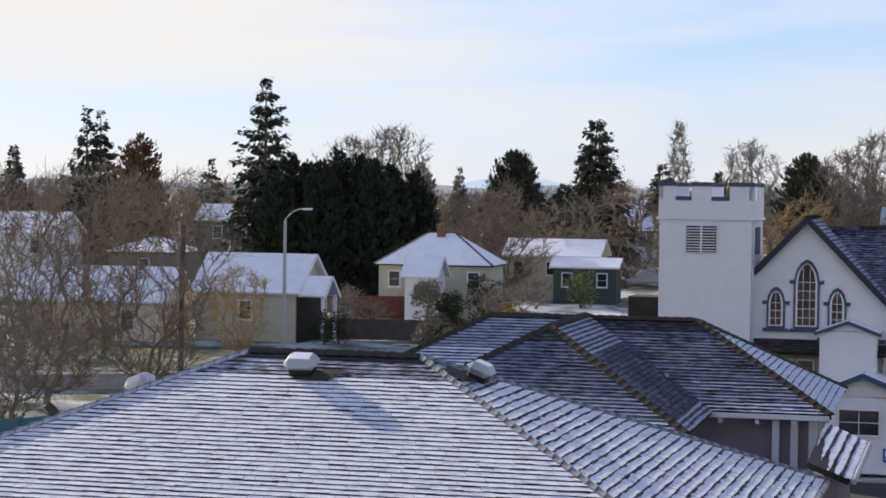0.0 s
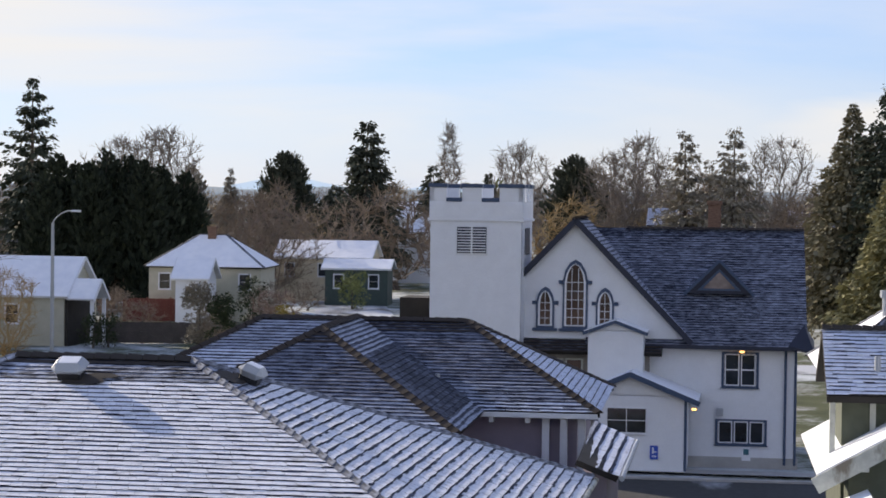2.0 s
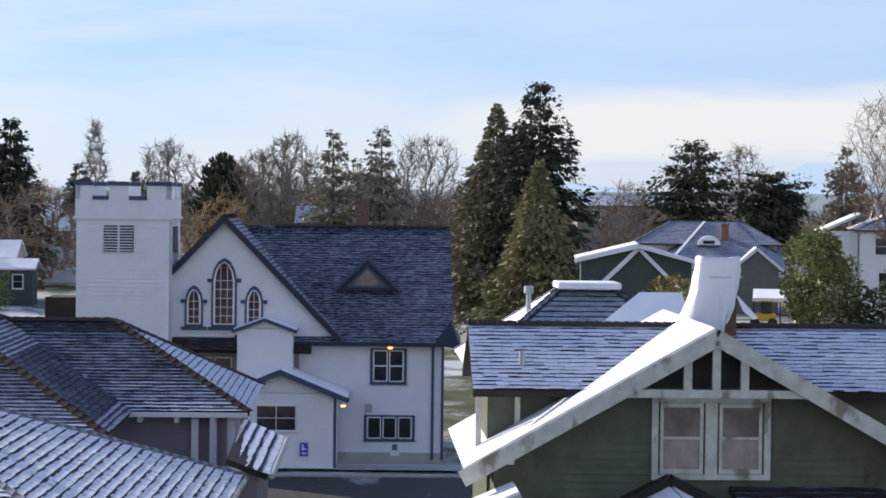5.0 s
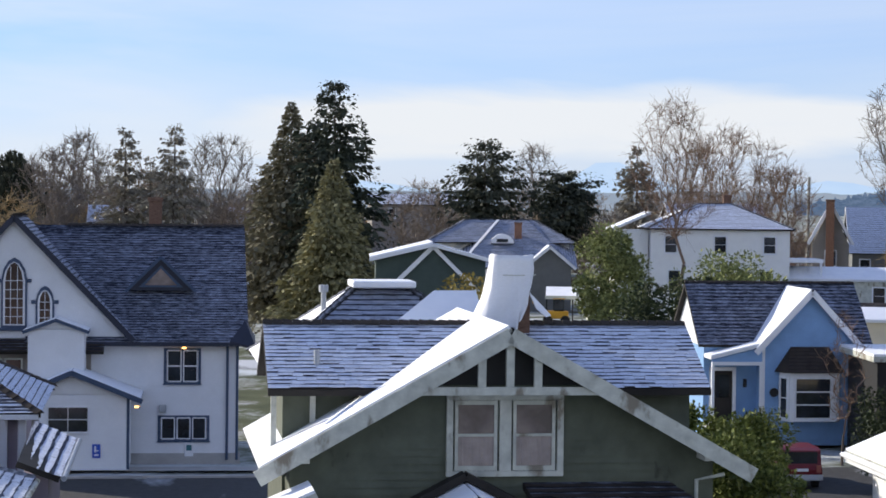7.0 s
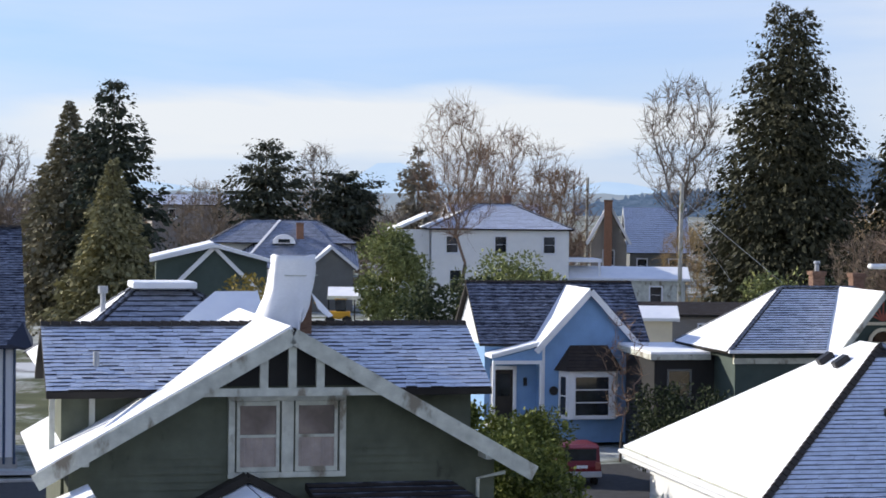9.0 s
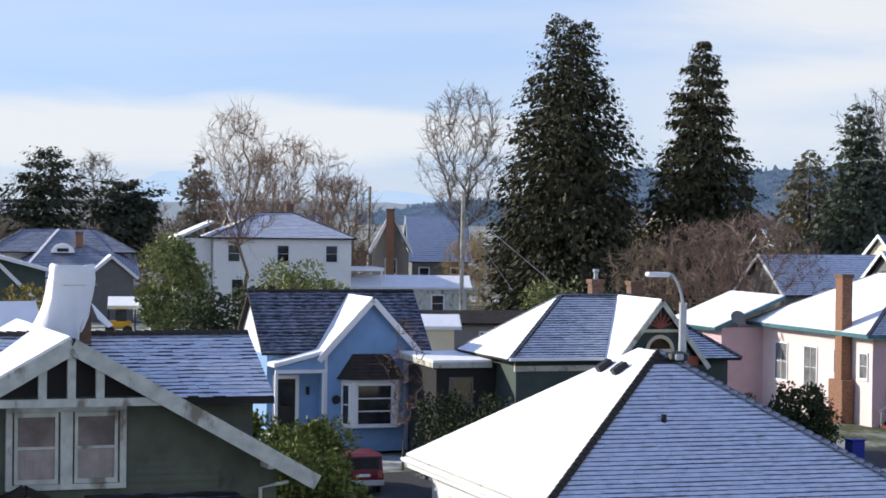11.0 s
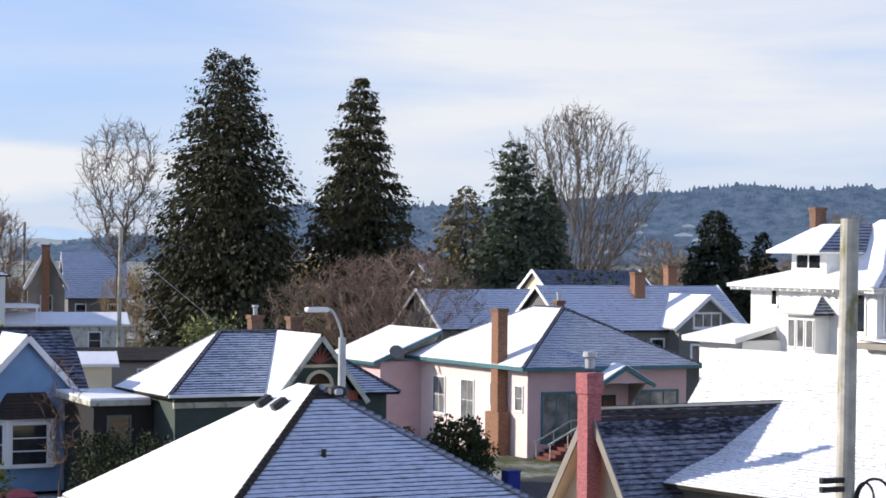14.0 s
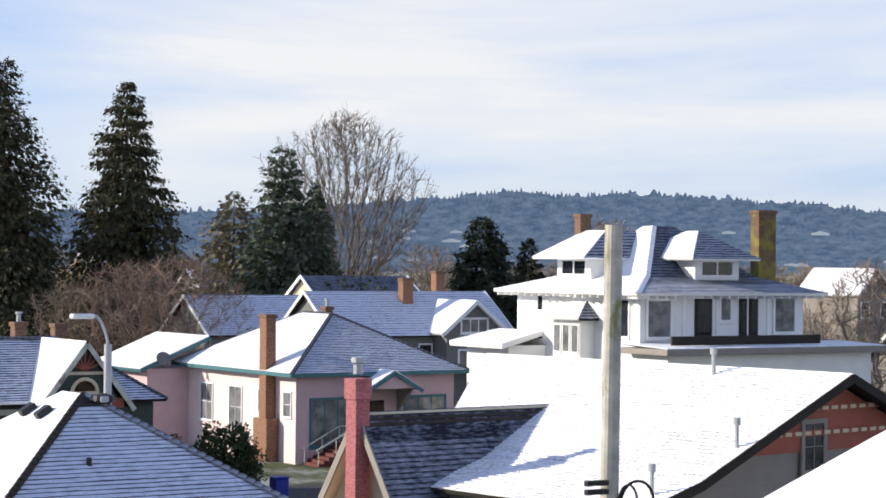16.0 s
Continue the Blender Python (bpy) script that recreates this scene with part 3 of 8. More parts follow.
def hump(t, c, w):
    return math.exp(-((t - c) / w) ** 2)


ridge_line("backdrop", "far mountains under the clouds with pale blue haze in their colour", "hill_blue", -25, 75, 4600, lambda t: 12 + 74 * hump(t, 0.458, 0.013) + 34 * hump(t, 0.475, 0.02) + 44 * hump(t, 0.518, 0.016) + 42 * hump(t, 0.22, 0.02) + 34 * hump(t, 0.265, 0.015) + 44 * hump(t, 0.39, 0.03) + 28 * hump(t, 0.55, 0.03), 4, 0.10)
ridge_line("backdrop", "lowland and far shore along the horizon with haze in the colour", "far_shore", -30, 80, 3600, lambda t: 24 + 14 * hump(t, 0.5, 0.12) + 4 * math.sin(t * 9), 9, 0.22, steps=300)
ridge_line("backdrop", "wooded hillside with scattered houses and blue haze in its colour", "hill_forest", 26, 90, 2600, lambda t: 12 + 20 * min(1, t / 0.05) + 40 * min(1, max(0, (t - 0.07) / 0.05)) + 26 * min(1, max(0, (t - 0.2) / 0.1)) - 26 * min(1, max(0, (t - 0.38) / 0.12)), 2, 0.07, steps=1500, trees=6.5)


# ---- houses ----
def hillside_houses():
    """Roofs scattered over the far hillside, with haze and daylight in their glowing colour."""
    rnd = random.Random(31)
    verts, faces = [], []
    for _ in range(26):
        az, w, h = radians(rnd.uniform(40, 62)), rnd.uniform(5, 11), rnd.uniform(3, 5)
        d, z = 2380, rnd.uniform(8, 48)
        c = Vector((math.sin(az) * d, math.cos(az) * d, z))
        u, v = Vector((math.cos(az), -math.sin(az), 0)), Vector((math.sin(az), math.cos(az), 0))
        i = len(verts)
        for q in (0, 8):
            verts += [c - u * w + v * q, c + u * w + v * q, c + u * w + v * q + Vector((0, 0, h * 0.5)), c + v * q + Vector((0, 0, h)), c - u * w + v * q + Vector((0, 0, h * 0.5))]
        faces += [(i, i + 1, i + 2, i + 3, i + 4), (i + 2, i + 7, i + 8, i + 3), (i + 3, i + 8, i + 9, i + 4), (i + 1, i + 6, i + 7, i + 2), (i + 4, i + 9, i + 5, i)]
    tagged(raw_part("hillside_houses", verts, faces, "far_pale", None), "tiny houses paled by haze in their colour over the wooded hillside", "houses", "", "stuff")


hillside_houses()


def near_house():
    h = thing("hip_roofed_building", -6.08, 43.82, "large building with a snow-dusted tiled hip roof", "building", 10.0, z=0.0)
    hx, hy, ze, zr = 1.865 + 7.78, 7.78, 5.38, 8.59
    body(h, "mauve", -hx + 0.7, hx - 0.7, -hy + 0.7, hy - 0.7, 0, ze - 0.05)
    s = hip_points(hx, hy, ze, zr)
    front = lambda t: "tile_bare" if t > 0.95 else ("tile_mid" if t > 0.86 else "tile_thin")
    roof_face(h, s["front"], front, 0.18, 0.30, 0.022, seed=11, bare=0.17, jitter=0.014, rag=0.65)
    roof_face(h, s["right"], lambda t: "tile_bare" if t > 0.93 else ("tile_mid" if t > 0.8 else "tile_thin"), 0.23, 0.30, 0.028, seed=12, bare=0.18, jitter=0.014, rag=0.65)
    roof_face(h, s["back"], lambda t: "tile_thin", 0.36, 0.36, 0.045, seed=13, lap=True)
    roof_face(h, s["left"], lambda t: "tile_thin", 0.36, 0.36, 0.045, seed=14)
    ridge_caps(h, (-1.9, 0, zr + 0.03), (1.9, 0, zr + 0.03), "tile_bare")
    for sx in (-1, 1):
        for sy in (-1, 1):
            ridge_caps(h, (sx * hx, sy * hy, ze + 0.03), (sx * 1.865, 0, zr + 0.03), "tile_mid", 0.3, 0.085)
    bm = bmesh.new()
    tube_into(bm, [(hx + 0.06, -hy, ze - 0.06), (hx + 0.06, hy + 0.05, ze - 0.06)], 0.07, 8)
    part("gutter", bm, "trim_worn", h)
    slope = (zr - ze) / hy

    def box_vent(x, y, z, turn, tilt):
        v = thing("roof_vent", 0, 0, "domed metal roof vent capped with snow", "roof vent", 0, "vents on the tiled roof", 0.0)
        v.matrix_world = h.matrix_world @ pose(x, y, z, tilt, 0, turn)
        bm = bmesh.new()
        box_into(bm, -0.24, 0.24, -0.2, 0.2, -0.12, 0.2, 0.02)
        part("neck", bm, "black", v)
        bm = bmesh.new()
        box_into(bm, -0.36, 0.36, -0.28, 0.28, 0.13, 0.39, 0.12)
        part("hood", bm, "metal", v)
        bm = bmesh.new()
        box_into(bm, -0.2, 0.22, -0.15, 0.16, 0.387, 0.405, 0.005)
        part("snow_cap", bm, "snow", v)
    def melt(x, y, z, sx, sy, tilt, turn, seed):
        """A bare dark patch where the vent's warmth has melted the snow."""
        rnd = random.Random(seed)
        for lobe in range(9):
            bm = bmesh.new()
            cx, cy = rnd.uniform(-0.6, 0.6) * sx, rnd.uniform(-0.5, 0.5) * sy
            vs = []
            for k in range(12):
                a = 2 * math.pi * k / 12
                q = rnd.uniform(0.75, 1.1)
                vs.append(bm.verts.new((cx + math.cos(a) * sx * 0.45 * q, cy + math.sin(a) * sy * 0.4 * q, 0.034 + 0.001 * lobe)))
            bm.faces.new(vs)
            ob = part("melt_patch", bm, "tile_bare", h)
            ob.matrix_local = pose(x, y, z, tilt, 0, turn)
    melt(-0.1, -0.95, zr - slope * 0.95, 0.75, 0.32, 22.4, 0, 3)
    melt(1.865 + 0.9, 0.1, zr - slope * 0.9, 0.9, 0.4, 22.4, 90, 4)
    box_vent(-0.42, -0.85, zr - slope * 0.85, 0, 22)
    box_vent(1.865 + 1.15, 0.35, zr - slope * 1.15, 90, 22)
    box_vent(-1.865 - 2.3, -0.4, zr - slope * 2.3, -90, 22)
    return h


near_house()


def hip_block(h, cx, cy, hx, hy, ze, zr, pick, expo=0.3, seed=5, faces=("front", "right", "back", "left"), run=None, caps="tile_dark", width=0.34, single=False, bare=0.15):
    s = hip_points(hx, hy, ze, zr, run)
    for k in faces:
        p = pick[k] if isinstance(pick, dict) else pick
        if p == "snow":
            snow_face(h, shifted(s[k], cx, cy))
        else:
            roof_face(h, shifted(s[k], cx, cy), p, expo, width, seed=seed + len(k), bare=bare, proud=0.028)
    r = run or min(hx, hy)
    ex, ey = (hx - r, 0) if hx >= hy else (0, hy - r)
    for sx in (-1, 1):
        for sy in (-1, 1):
            ridge_caps(h, (cx + sx * hx, cy + sy * hy, ze + 0.03), (cx + sx * ex, cy + sy * ey, zr + 0.03), caps, single=single)
    if ex or ey:
        ridge_caps(h, (cx - ex, cy - ey, zr + 0.03), (cx + ex, cy + ey, zr + 0.03), caps, single=single)


def mid_house():
    h = thing("hip_roofed_house", -0.94, 62.33, "mauve house with joined dark hip roofs under thin snow", "house", 8.5, z=0.0)
    body(h, "mauve", -6.6, 6.6, -3.5, 3.5, 0, 6.1)
    dark = lambda t: "shake_thin" if t < 0.1 else ("shake_mid" if t < 0.3 else ("shake_dash" if t < 0.83 else "shake_brown"))
    light = lambda t: "shake_thin" if t < 0.8 else "shake_mid"
    wing_r = lambda t: "shake_mid" if t > 0.7 or t < 0.1 else "shake_wet"
    left = lambda t: "shake_mid" if t < 0.85 else "shake_dark"
    hip_block(h, 0, 0, 7.26, 4.16, 6.17, 8.39, dict(front=dark, right=light, back=dark, left=left), 0.2, 21, ("right", "back", "left"), bare=0.15, caps="shake_brown")
    roof_face(h, [(-7.26, -4.16, 6.17), (-0.2, -4.16, 6.17), (-0.2, 0, 8.39), (-3.1, 0, 8.39)], lambda t: "shake_thin" if t < 0.6 else "shake_mid", 0.17, 0.3, seed=22, bare=0.3, proud=0.022)
    roof_face(h, [(-0.2, -4.16, 6.17), (7.26, -4.16, 6.17), (3.1, 0, 8.39), (-0.2, 0, 8.39)], dark, 0.17, 0.3, seed=23, bare=0.55, proud=0.024)
    # the left part of the front slope lies beyond the wing and keeps more snow
    wing_x, wing_y = -0.2, -5.75
    hip_block(h, wing_x, wing_y + 2.9, 4.26, 7.16, 6.17, 8.47, dict(front=dark, right=wing_r, back=dark, left=left), 0.17, 31, ("front", "right", "left"), bare=0.45, caps="shake_brown")
    body(h, "mauve", wing_x - 3.6, wing_x + 3.6, wing_y - 3.6, 0, 0, 6.1)
    box("fascia", h, "white", 2.9, 7.2, -4.2, -4.12, 6.0, 6.14, 0.01)
    for x in (3.2, 4.2, 5.2, 6.2):
        box("bracket", h, "white", x, x + 0.12, -4.12, -3.6, 5.85, 6.02, 0.0)
    for x in (5.75, 6.25, 6.75):
        box("post", h, "white", x - 0.1, x + 0.1, -3.9, -3.7, 4.3, 6.0, 0.01)
    # lower roof that links it with the tiled building
    p = [(8.1, -11.6, 5.42), (8.25, -5.3, 5.6), (7.1, -4.3, 6.0), (7.1, -11.6, 5.8)]
    roof_face(h, [p[0], p[1], p[2], p[3]], light, 0.27, 0.34, seed=44)
    body(h, "mauve", 7.2, 7.8, -11.2, -4.6, 0, 5.45)
    tube("gutter", h, "metal", [(8.18, -11.6, 5.38), (8.33, -5.3, 5.56)], 0.07)
    tube("vent_pipe", h, "metal", [(1.4, -2.6, 6.9), (1.4, -2.6, 7.25)], 0.07)
    tube("vent_pipe", h, "metal", [(2.6, -2.9, 6.7), (2.6, -2.9, 7.05)], 0.07)
    return h


mid_house()


def lancet(parent, x, z0, w, h, y, bars):
    """A pointed church window with a slate-blue surround."""
    def outline(w2, zb, hh, rise):
        pts = [(x - w2, y, zb), (x + w2, y, zb), (x + w2, y, zb + hh)]
        for k in (1, 2):
            a = k / 3
            pts.append((x + w2 * math.cos(a * math.pi / 2) * (1 - 0.05 * k), y, zb + hh + rise * math.sin(a * math.pi / 2) * 0.98))
        pts.append((x, y, zb + hh + rise))
        for k in (2, 1):
            a = k / 3
            pts.append((x - w2 * math.cos(a * math.pi / 2) * (1 - 0.05 * k), y, zb + hh + rise * math.sin(a * math.pi / 2) * 0.98))
        pts.append((x - w2, y, zb + hh))
        return pts
    rise = w * 0.95
    f = prism("window", parent, "blue_trim", [(p[0], y - 0.03, p[2]) for p in outline(w / 2 + 0.12, z0 - 0.1, h + 0.1, rise + 0.18)], (0, -0.07, 0), "pointed church window in a slate-blue surround")
    prism("inner_frame", f, "white", [(p[0], y - 0.105, p[2]) for p in outline(w / 2 + 0.03, z0, h, rise)], (0, -0.02, 0))
    prism("pane", f, "glass_warm", [(p[0], y - 0.128, p[2]) for p in outline(w / 2 - 0.06, z0 + 0.06, h - 0.06, rise - 0.03)], (0, -0.01, 0))
    bm = bmesh.new()
    for i in (-0.5, 0.5) if w > 0.8 else (0,):
        xx = x + i * w / 3
        box_into(bm, xx - 0.013, xx + 0.013, y - 0.155, y - 0.135, z0, z0 + h + rise * (0.75 if i else 0.95))
    for i in range(1, bars + 1):
        zz = z0 + h * i / bars
        box_into(bm, x - w / 2 + 0.05, x + w / 2 - 0.05, y - 0.156, y - 0.136, zz - 0.013, zz + 0.013)
    part("glazing_bar", bm, "white", f)
    box("sill", f, "blue_trim", x - w / 2 - 0.28, x + w / 2 + 0.28, y - 0.18, y - 0.02, z0 - 0.24, z0 - 0.1, 0.01)
    for sx in (-1, 1):
        box("label_stop", f, "blue_trim", x + sx * (w / 2 + 0.22) - 0.09, x + sx * (w / 2 + 0.22) + 0.09, y - 0.14, y - 0.02, z0 + h - 0.08, z0 + h + 0.08, 0.01)


def church():
    h = thing("church", 8.15, 95.0, "white clapboard church with battlemented tower and dark roof", "church", 10.0, z=0.0)
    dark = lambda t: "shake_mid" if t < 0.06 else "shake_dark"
    # nave
    w = body(h, "white", -5.0, 10.0, 0.35, 9.6, 0, 5.75)
    front_siding(w, "white", 3.4, 10.0, 0.5, 5.7, 0.35)
    box("plinth", h, "concrete", 3.2, 10.1, 0.28, 0.4, 0, 0.5, 0.0)
    roof_face(h, [(0.5, -0.25, 5.55), (10.45, -0.25, 5.55), (10.3, 5.0, 10.72), (0.5, 5.0, 10.72)], lambda t: "shake_dash" if t < 0.93 else "shake_wet", 0.16, 0.4, 0.02, seed=51, bare=0.55, jitter=0.008)
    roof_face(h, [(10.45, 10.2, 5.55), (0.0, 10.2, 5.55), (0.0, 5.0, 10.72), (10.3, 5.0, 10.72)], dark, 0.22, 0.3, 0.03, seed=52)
    prism("gable_wall", h, "white", [(10.0, 0.35, 5.7), (10.0, 9.6, 5.7), (10.0, 5.0, 10.4)], (-0.2, 0, 0))
    ridge_caps(h, (2.0, 5.0, 10.75), (10.3, 5.0, 10.75), "shake_brown")
    box("eave_board", h, "navy", 3.0, 10.45, -0.3, -0.22, 5.38, 5.56, 0.0)
    prism("flared_eave", h, "navy", [(9.6, -0.3, 5.5), (10.75, -0.5, 5.25), (10.75, 0.6, 5.7), (10.3, 0.6, 6.4)], (0, 0, 0.12))
    # front gable
    g = prism("gable_wall", h, "white", [(-5.0, 0, 5.7), (5.0, 0, 5.7), (0, 0, 10.95)], (0, 0.25, 0))
    siding(g, [(-4.95, 0, 5.72), (4.95, 0, 5.72), (0, 0, 10.9)], "white")
    for sx in (-1, 1):
        a = [(0, -0.35, 11.2), (sx * 5.3, -0.35, 5.75), (sx * 5.3, 5.2, 5.75), (0, 5.2, 11.2)]
        pts = [a[1], a[2], a[3], a[0]] if sx > 0 else [a[2], a[1], a[0], a[3]]
        roof_face(h, pts, lambda t: "shake_mid", 0.22, 0.3, 0.035, seed=53 + sx, bare=0.3)
        beam("bargeboard", h, "navy", (0, -0.37, 11.1), (sx * 5.3, -0.37, 5.62), 0.07, 0.26)
    ridge_caps(h, (0, -0.4, 11.22), (0, 4.9, 11.22), "shake_brown", 0.3, 0.22)
    lancet(h, 0.0, 6.28, 0.9, 2.0, 0, 5)
    lancet(h, -1.36, 6.28, 0.58, 1.05, 0, 3)
    lancet(h, 1.36, 6.28, 0.58, 1.05, 0, 3)
    # pent roof and recess under the gable
    roof_face(h, [(-3.2, -0.75, 5.15), (4.0, -0.75, 5.15), (4.0, -0.02, 5.66), (-3.2, -0.02, 5.66)], lambda t: "shake_brown", 0.2, 0.3, 0.03, seed=57)
    rw = body(h, "taupe", -4.9, 3.4, -0.1, 0.3, 0, 5.3)
    for i in range(4):
        window(rw, wall_m(-2.7 + i * 0.9, -0.1, "front"), -0.33, 0.33, 2.9, 4.75, "trim_worn", "glass_warm", 1, 1, 0.07)
    # small upper porch
    v = body(h, "white", 0.75, 3.2, -1.7, 0.0, 3.6, 6.25)
    front_siding(v, "white", 0.75, 3.2, 3.7, 6.2, -1.7)
    prism("gable_wall", v, "white", [(0.75, -1.7, 6.2), (3.2, -1.7, 6.2), (1.97, -1.7, 6.62)], (0, 1.6, 0))
    for sx in (-1, 1):
        pts = [(1.97 + 1.42 * sx, -1.85, 6.15), (1.97 + 1.42 * sx, 0, 6.15), (1.97, 0, 6.68), (1.97, -1.85, 6.68)]
        snow_face(h, pts if sx > 0 else [pts[1], pts[0], pts[3], pts[2]], 0.08, 0.03, "blue_trim")
        beam("bargeboard", h, "blue_trim", (1.97, -1.87, 6.62), (1.97 + 1.45 * sx, -1.87, 6.08), 0.05, 0.14)
    # annexe
    a = body(h, "white", 1.35, 5.2, -3.0, 0.0, 0.15, 3.5)
    front_siding(a, "white", 1.35, 5.2, 0.2, 3.45, -3.0)
    prism("gable_wall", a, "white", [(1.3, -3.0, 3.45), (5.25, -3.0, 3.45), (2.75, -3.0, 4.4)], (0, 2.9, 0))
    snow_face(h, [(5.75, -3.35, 3.3), (5.75, 0.3, 3.3), (2.75, 0.3, 4.5), (2.75, -3.35, 4.5)], 0.1, 0.03, "blue_trim")
    snow_face(h, [(1.0, 0.3, 3.75), (1.0, -3.35, 3.75), (2.75, -3.35, 4.5), (2.75, 0.3, 4.5)], 0.1, 0.03, "blue_trim")
    beam("bargeboard", h, "blue_trim", (2.75, -3.38, 4.42), (5.8, -3.38, 3.18), 0.06, 0.22)
    beam("bargeboard", h, "blue_trim", (2.75, -3.38, 4.42), (0.95, -3.38, 3.65), 0.06, 0.22)
    box("corner_board", h, "blue_trim", 5.12, 5.24, -3.05, -2.9, 0.2, 3.3, 0.0)
    window(a, wall_m(0, -3.03, "front"), 1.75, 3.45, 1.85, 2.9, "white", "glass", 2, 2, 0.05)
    s = box("parking_sign", h, "sign_blue", 3.65, 4.0, -3.1, -3.06, 0.7, 1.3, 0.01, label="blue parking sign with a white wheelchair shape")
    bm = bmesh.new()
    box_into(bm, 3.74, 3.82, -3.115, -3.1, 0.95, 1.22)
    box_into(bm, 3.74, 3.93, -3.115, -3.1, 0.8, 0.87)
    box_into(bm, 3.78, 3.93, -3.115, -3.1, 1.0, 1.05)
    part("symbol", bm, "white", s)
    # nave windows
    for (x0, x1, z0, z1, cols, rows) in ((6.75, 8.2, 3.75, 5.15, 2, 2), (6.5, 8.6, 1.15, 2.1, 3, 1)):
        window(w, wall_m(0, 0.33, "front"), x0, x1, z0, z1, "blue_trim", "glass", cols, rows, 0.11)
        bm = bmesh.new()
        for i in range(cols):
            a0 = x0 + (x1 - x0) * i / cols + 0.06
            a1 = x0 + (x1 - x0) * (i + 1) / cols - 0.06
            for k in range(3 if rows > 1 else 2):
                z = z0 + (z1 - z0) * k / (2 if rows > 1 else 1)
                box_into(bm, a0, a1, 0.27, 0.31, z - 0.03, z + 0.03)
            for k in range(2):
                xx = a0 + (a1 - a0) * k
                box_into(bm, xx - 0.025, xx + 0.025, 0.27, 0.31, z0, z1)
        part("sash", bm, "white", w)
    box("meter_box", h, "metal", 6.45, 6.75, 0.15, 0.33, 2.35, 2.7, 0.02)
    tube("downpipe", h, "blue_trim", [(9.5, 0.25, 5.4), (9.5, 0.25, 0.2)], 0.06)
    tube("downpipe", h, "blue_trim", [(9.95, 0.25, 5.4), (9.95, 0.25, 0.2)], 0.06)
    box("notice", h, "white", 7.6, 8.0, 0.25, 0.31, 0.35, 1.0, 0.01, label="small white notice board")
    bm = bmesh.new()
    box_into(bm, 7.68, 7.92, 0.235, 0.25, 0.62, 0.88)
    part("notice_print", bm, "teal", h)
    for (x, y, z) in ((7.55, -0.12, 5.3), (5.55, -3.2, 2.95)):
        lamp = tube("porch_lamp", h, "lamp_glow", [(x - 0.1, y, z), (x + 0.1, y, z)], 0.05, 6, "small lit warm porch lamp")
    # triangular dormer
    dy, dz = 2.2, 7.95
    prism("dormer", h, "navy", [(5.0, dy - 0.5, dz - 0.15), (7.9, dy - 0.5, dz - 0.15), (6.45, dy - 0.5, dz + 1.35)], (0, 2.3, 0), "little triangular roof dormer")
    prism("dormer_frame", h, "blue_trim", [(5.45, dy - 0.53, dz), (7.45, dy - 0.53, dz), (6.45, dy - 0.53, dz + 1.0)], (0, 0.05, 0))
    prism("dormer_pane", h, "glass_dusty", [(5.72, dy - 0.56, dz + 0.1), (7.18, dy - 0.56, dz + 0.1), (6.45, dy - 0.56, dz + 0.86)], (0, 0.04, 0))
    for sx in (-1, 1):
        beam("dormer_verge", h, "blue_trim", (6.45, dy - 0.6, dz + 1.38), (6.45 + sx * 1.6, dy - 0.6, dz - 0.2), 0.1, 0.14)
    chimney(h, "brick_brown", 6.1, 5.4, 0.6, 0.5, 9.8, 12.05)
    # tower
    tx0, tx1, ty0, ty1 = -6.5, -2.35, -1.3, 2.8
    t = body(h, "white", tx0, tx1, ty0, ty1, 0, 11.1, "tower")
    front_siding(t, "white", tx0, tx1, 4.0, 11.0, ty0)
    siding(t, [(tx1, ty0, 4.0), (tx1, ty1, 4.0), (tx1, ty1, 11.0), (tx1, ty0, 11.0)], "white")
    box("tower_band", t, "white", tx0 - 0.12, tx1 + 0.12, ty0 - 0.12, ty1 + 0.12, 11.0, 11.14, 0.02)
    par = box("parapet", t, "white", tx0 - 0.05, tx1 + 0.05, ty0 - 0.05, ty1 + 0.05, 11.14, 11.9, 0.0)
    front_siding(par, "white", tx0 - 0.05, tx1 + 0.05, 11.16, 11.88, ty0 - 0.05)
    wdt = tx1 - tx0 + 0.1
    for (a, b) in ((0.0, 0.18), (0.35, 0.56), (0.75, 1.0)):
        for yy in (ty0 - 0.05, ty1 - 0.15):
            m = box("merlon", t, "white", tx0 - 0.05 + a * wdt, tx0 - 0.05 + b * wdt, yy, yy + 0.2, 11.9, 12.52, 0.0)
            box("coping", m, "blue_trim", tx0 - 0.1 + a * wdt, tx0 + b * wdt, yy - 0.06, yy + 0.26, 12.52, 12.7, 0.01)
        for xx in (tx0 - 0.05, tx1 - 0.15):
            m = box("merlon", t, "white", xx, xx + 0.2, ty0 - 0.05 + a * 4.2, ty0 - 0.05 + b * 4.2, 11.902, 12.518, 0.0)
            box("coping", m, "blue_trim", xx - 0.05, xx + 0.25, ty0 - 0.1 + a * 4.2, ty0 + b * 4.2, 12.522, 12.702, 0.01)
    for (a, b) in ((0.18, 0.35), (0.56, 0.75)):
        box("coping", t, "blue_trim", tx0 - 0.05 + a * wdt, tx0 - 0.05 + b * wdt, ty0 - 0.12, ty0 + 0.2, 11.88, 12.06, 0.01)
    lv = box("louvre_window", t, "white", -5.35, -3.85, ty0 - 0.08, ty0, 9.5, 10.8, 0.01)
    box("recess", lv, "navy", -5.27, -3.93, ty0 - 0.1, ty0 - 0.078, 9.56, 10.74, 0.0)
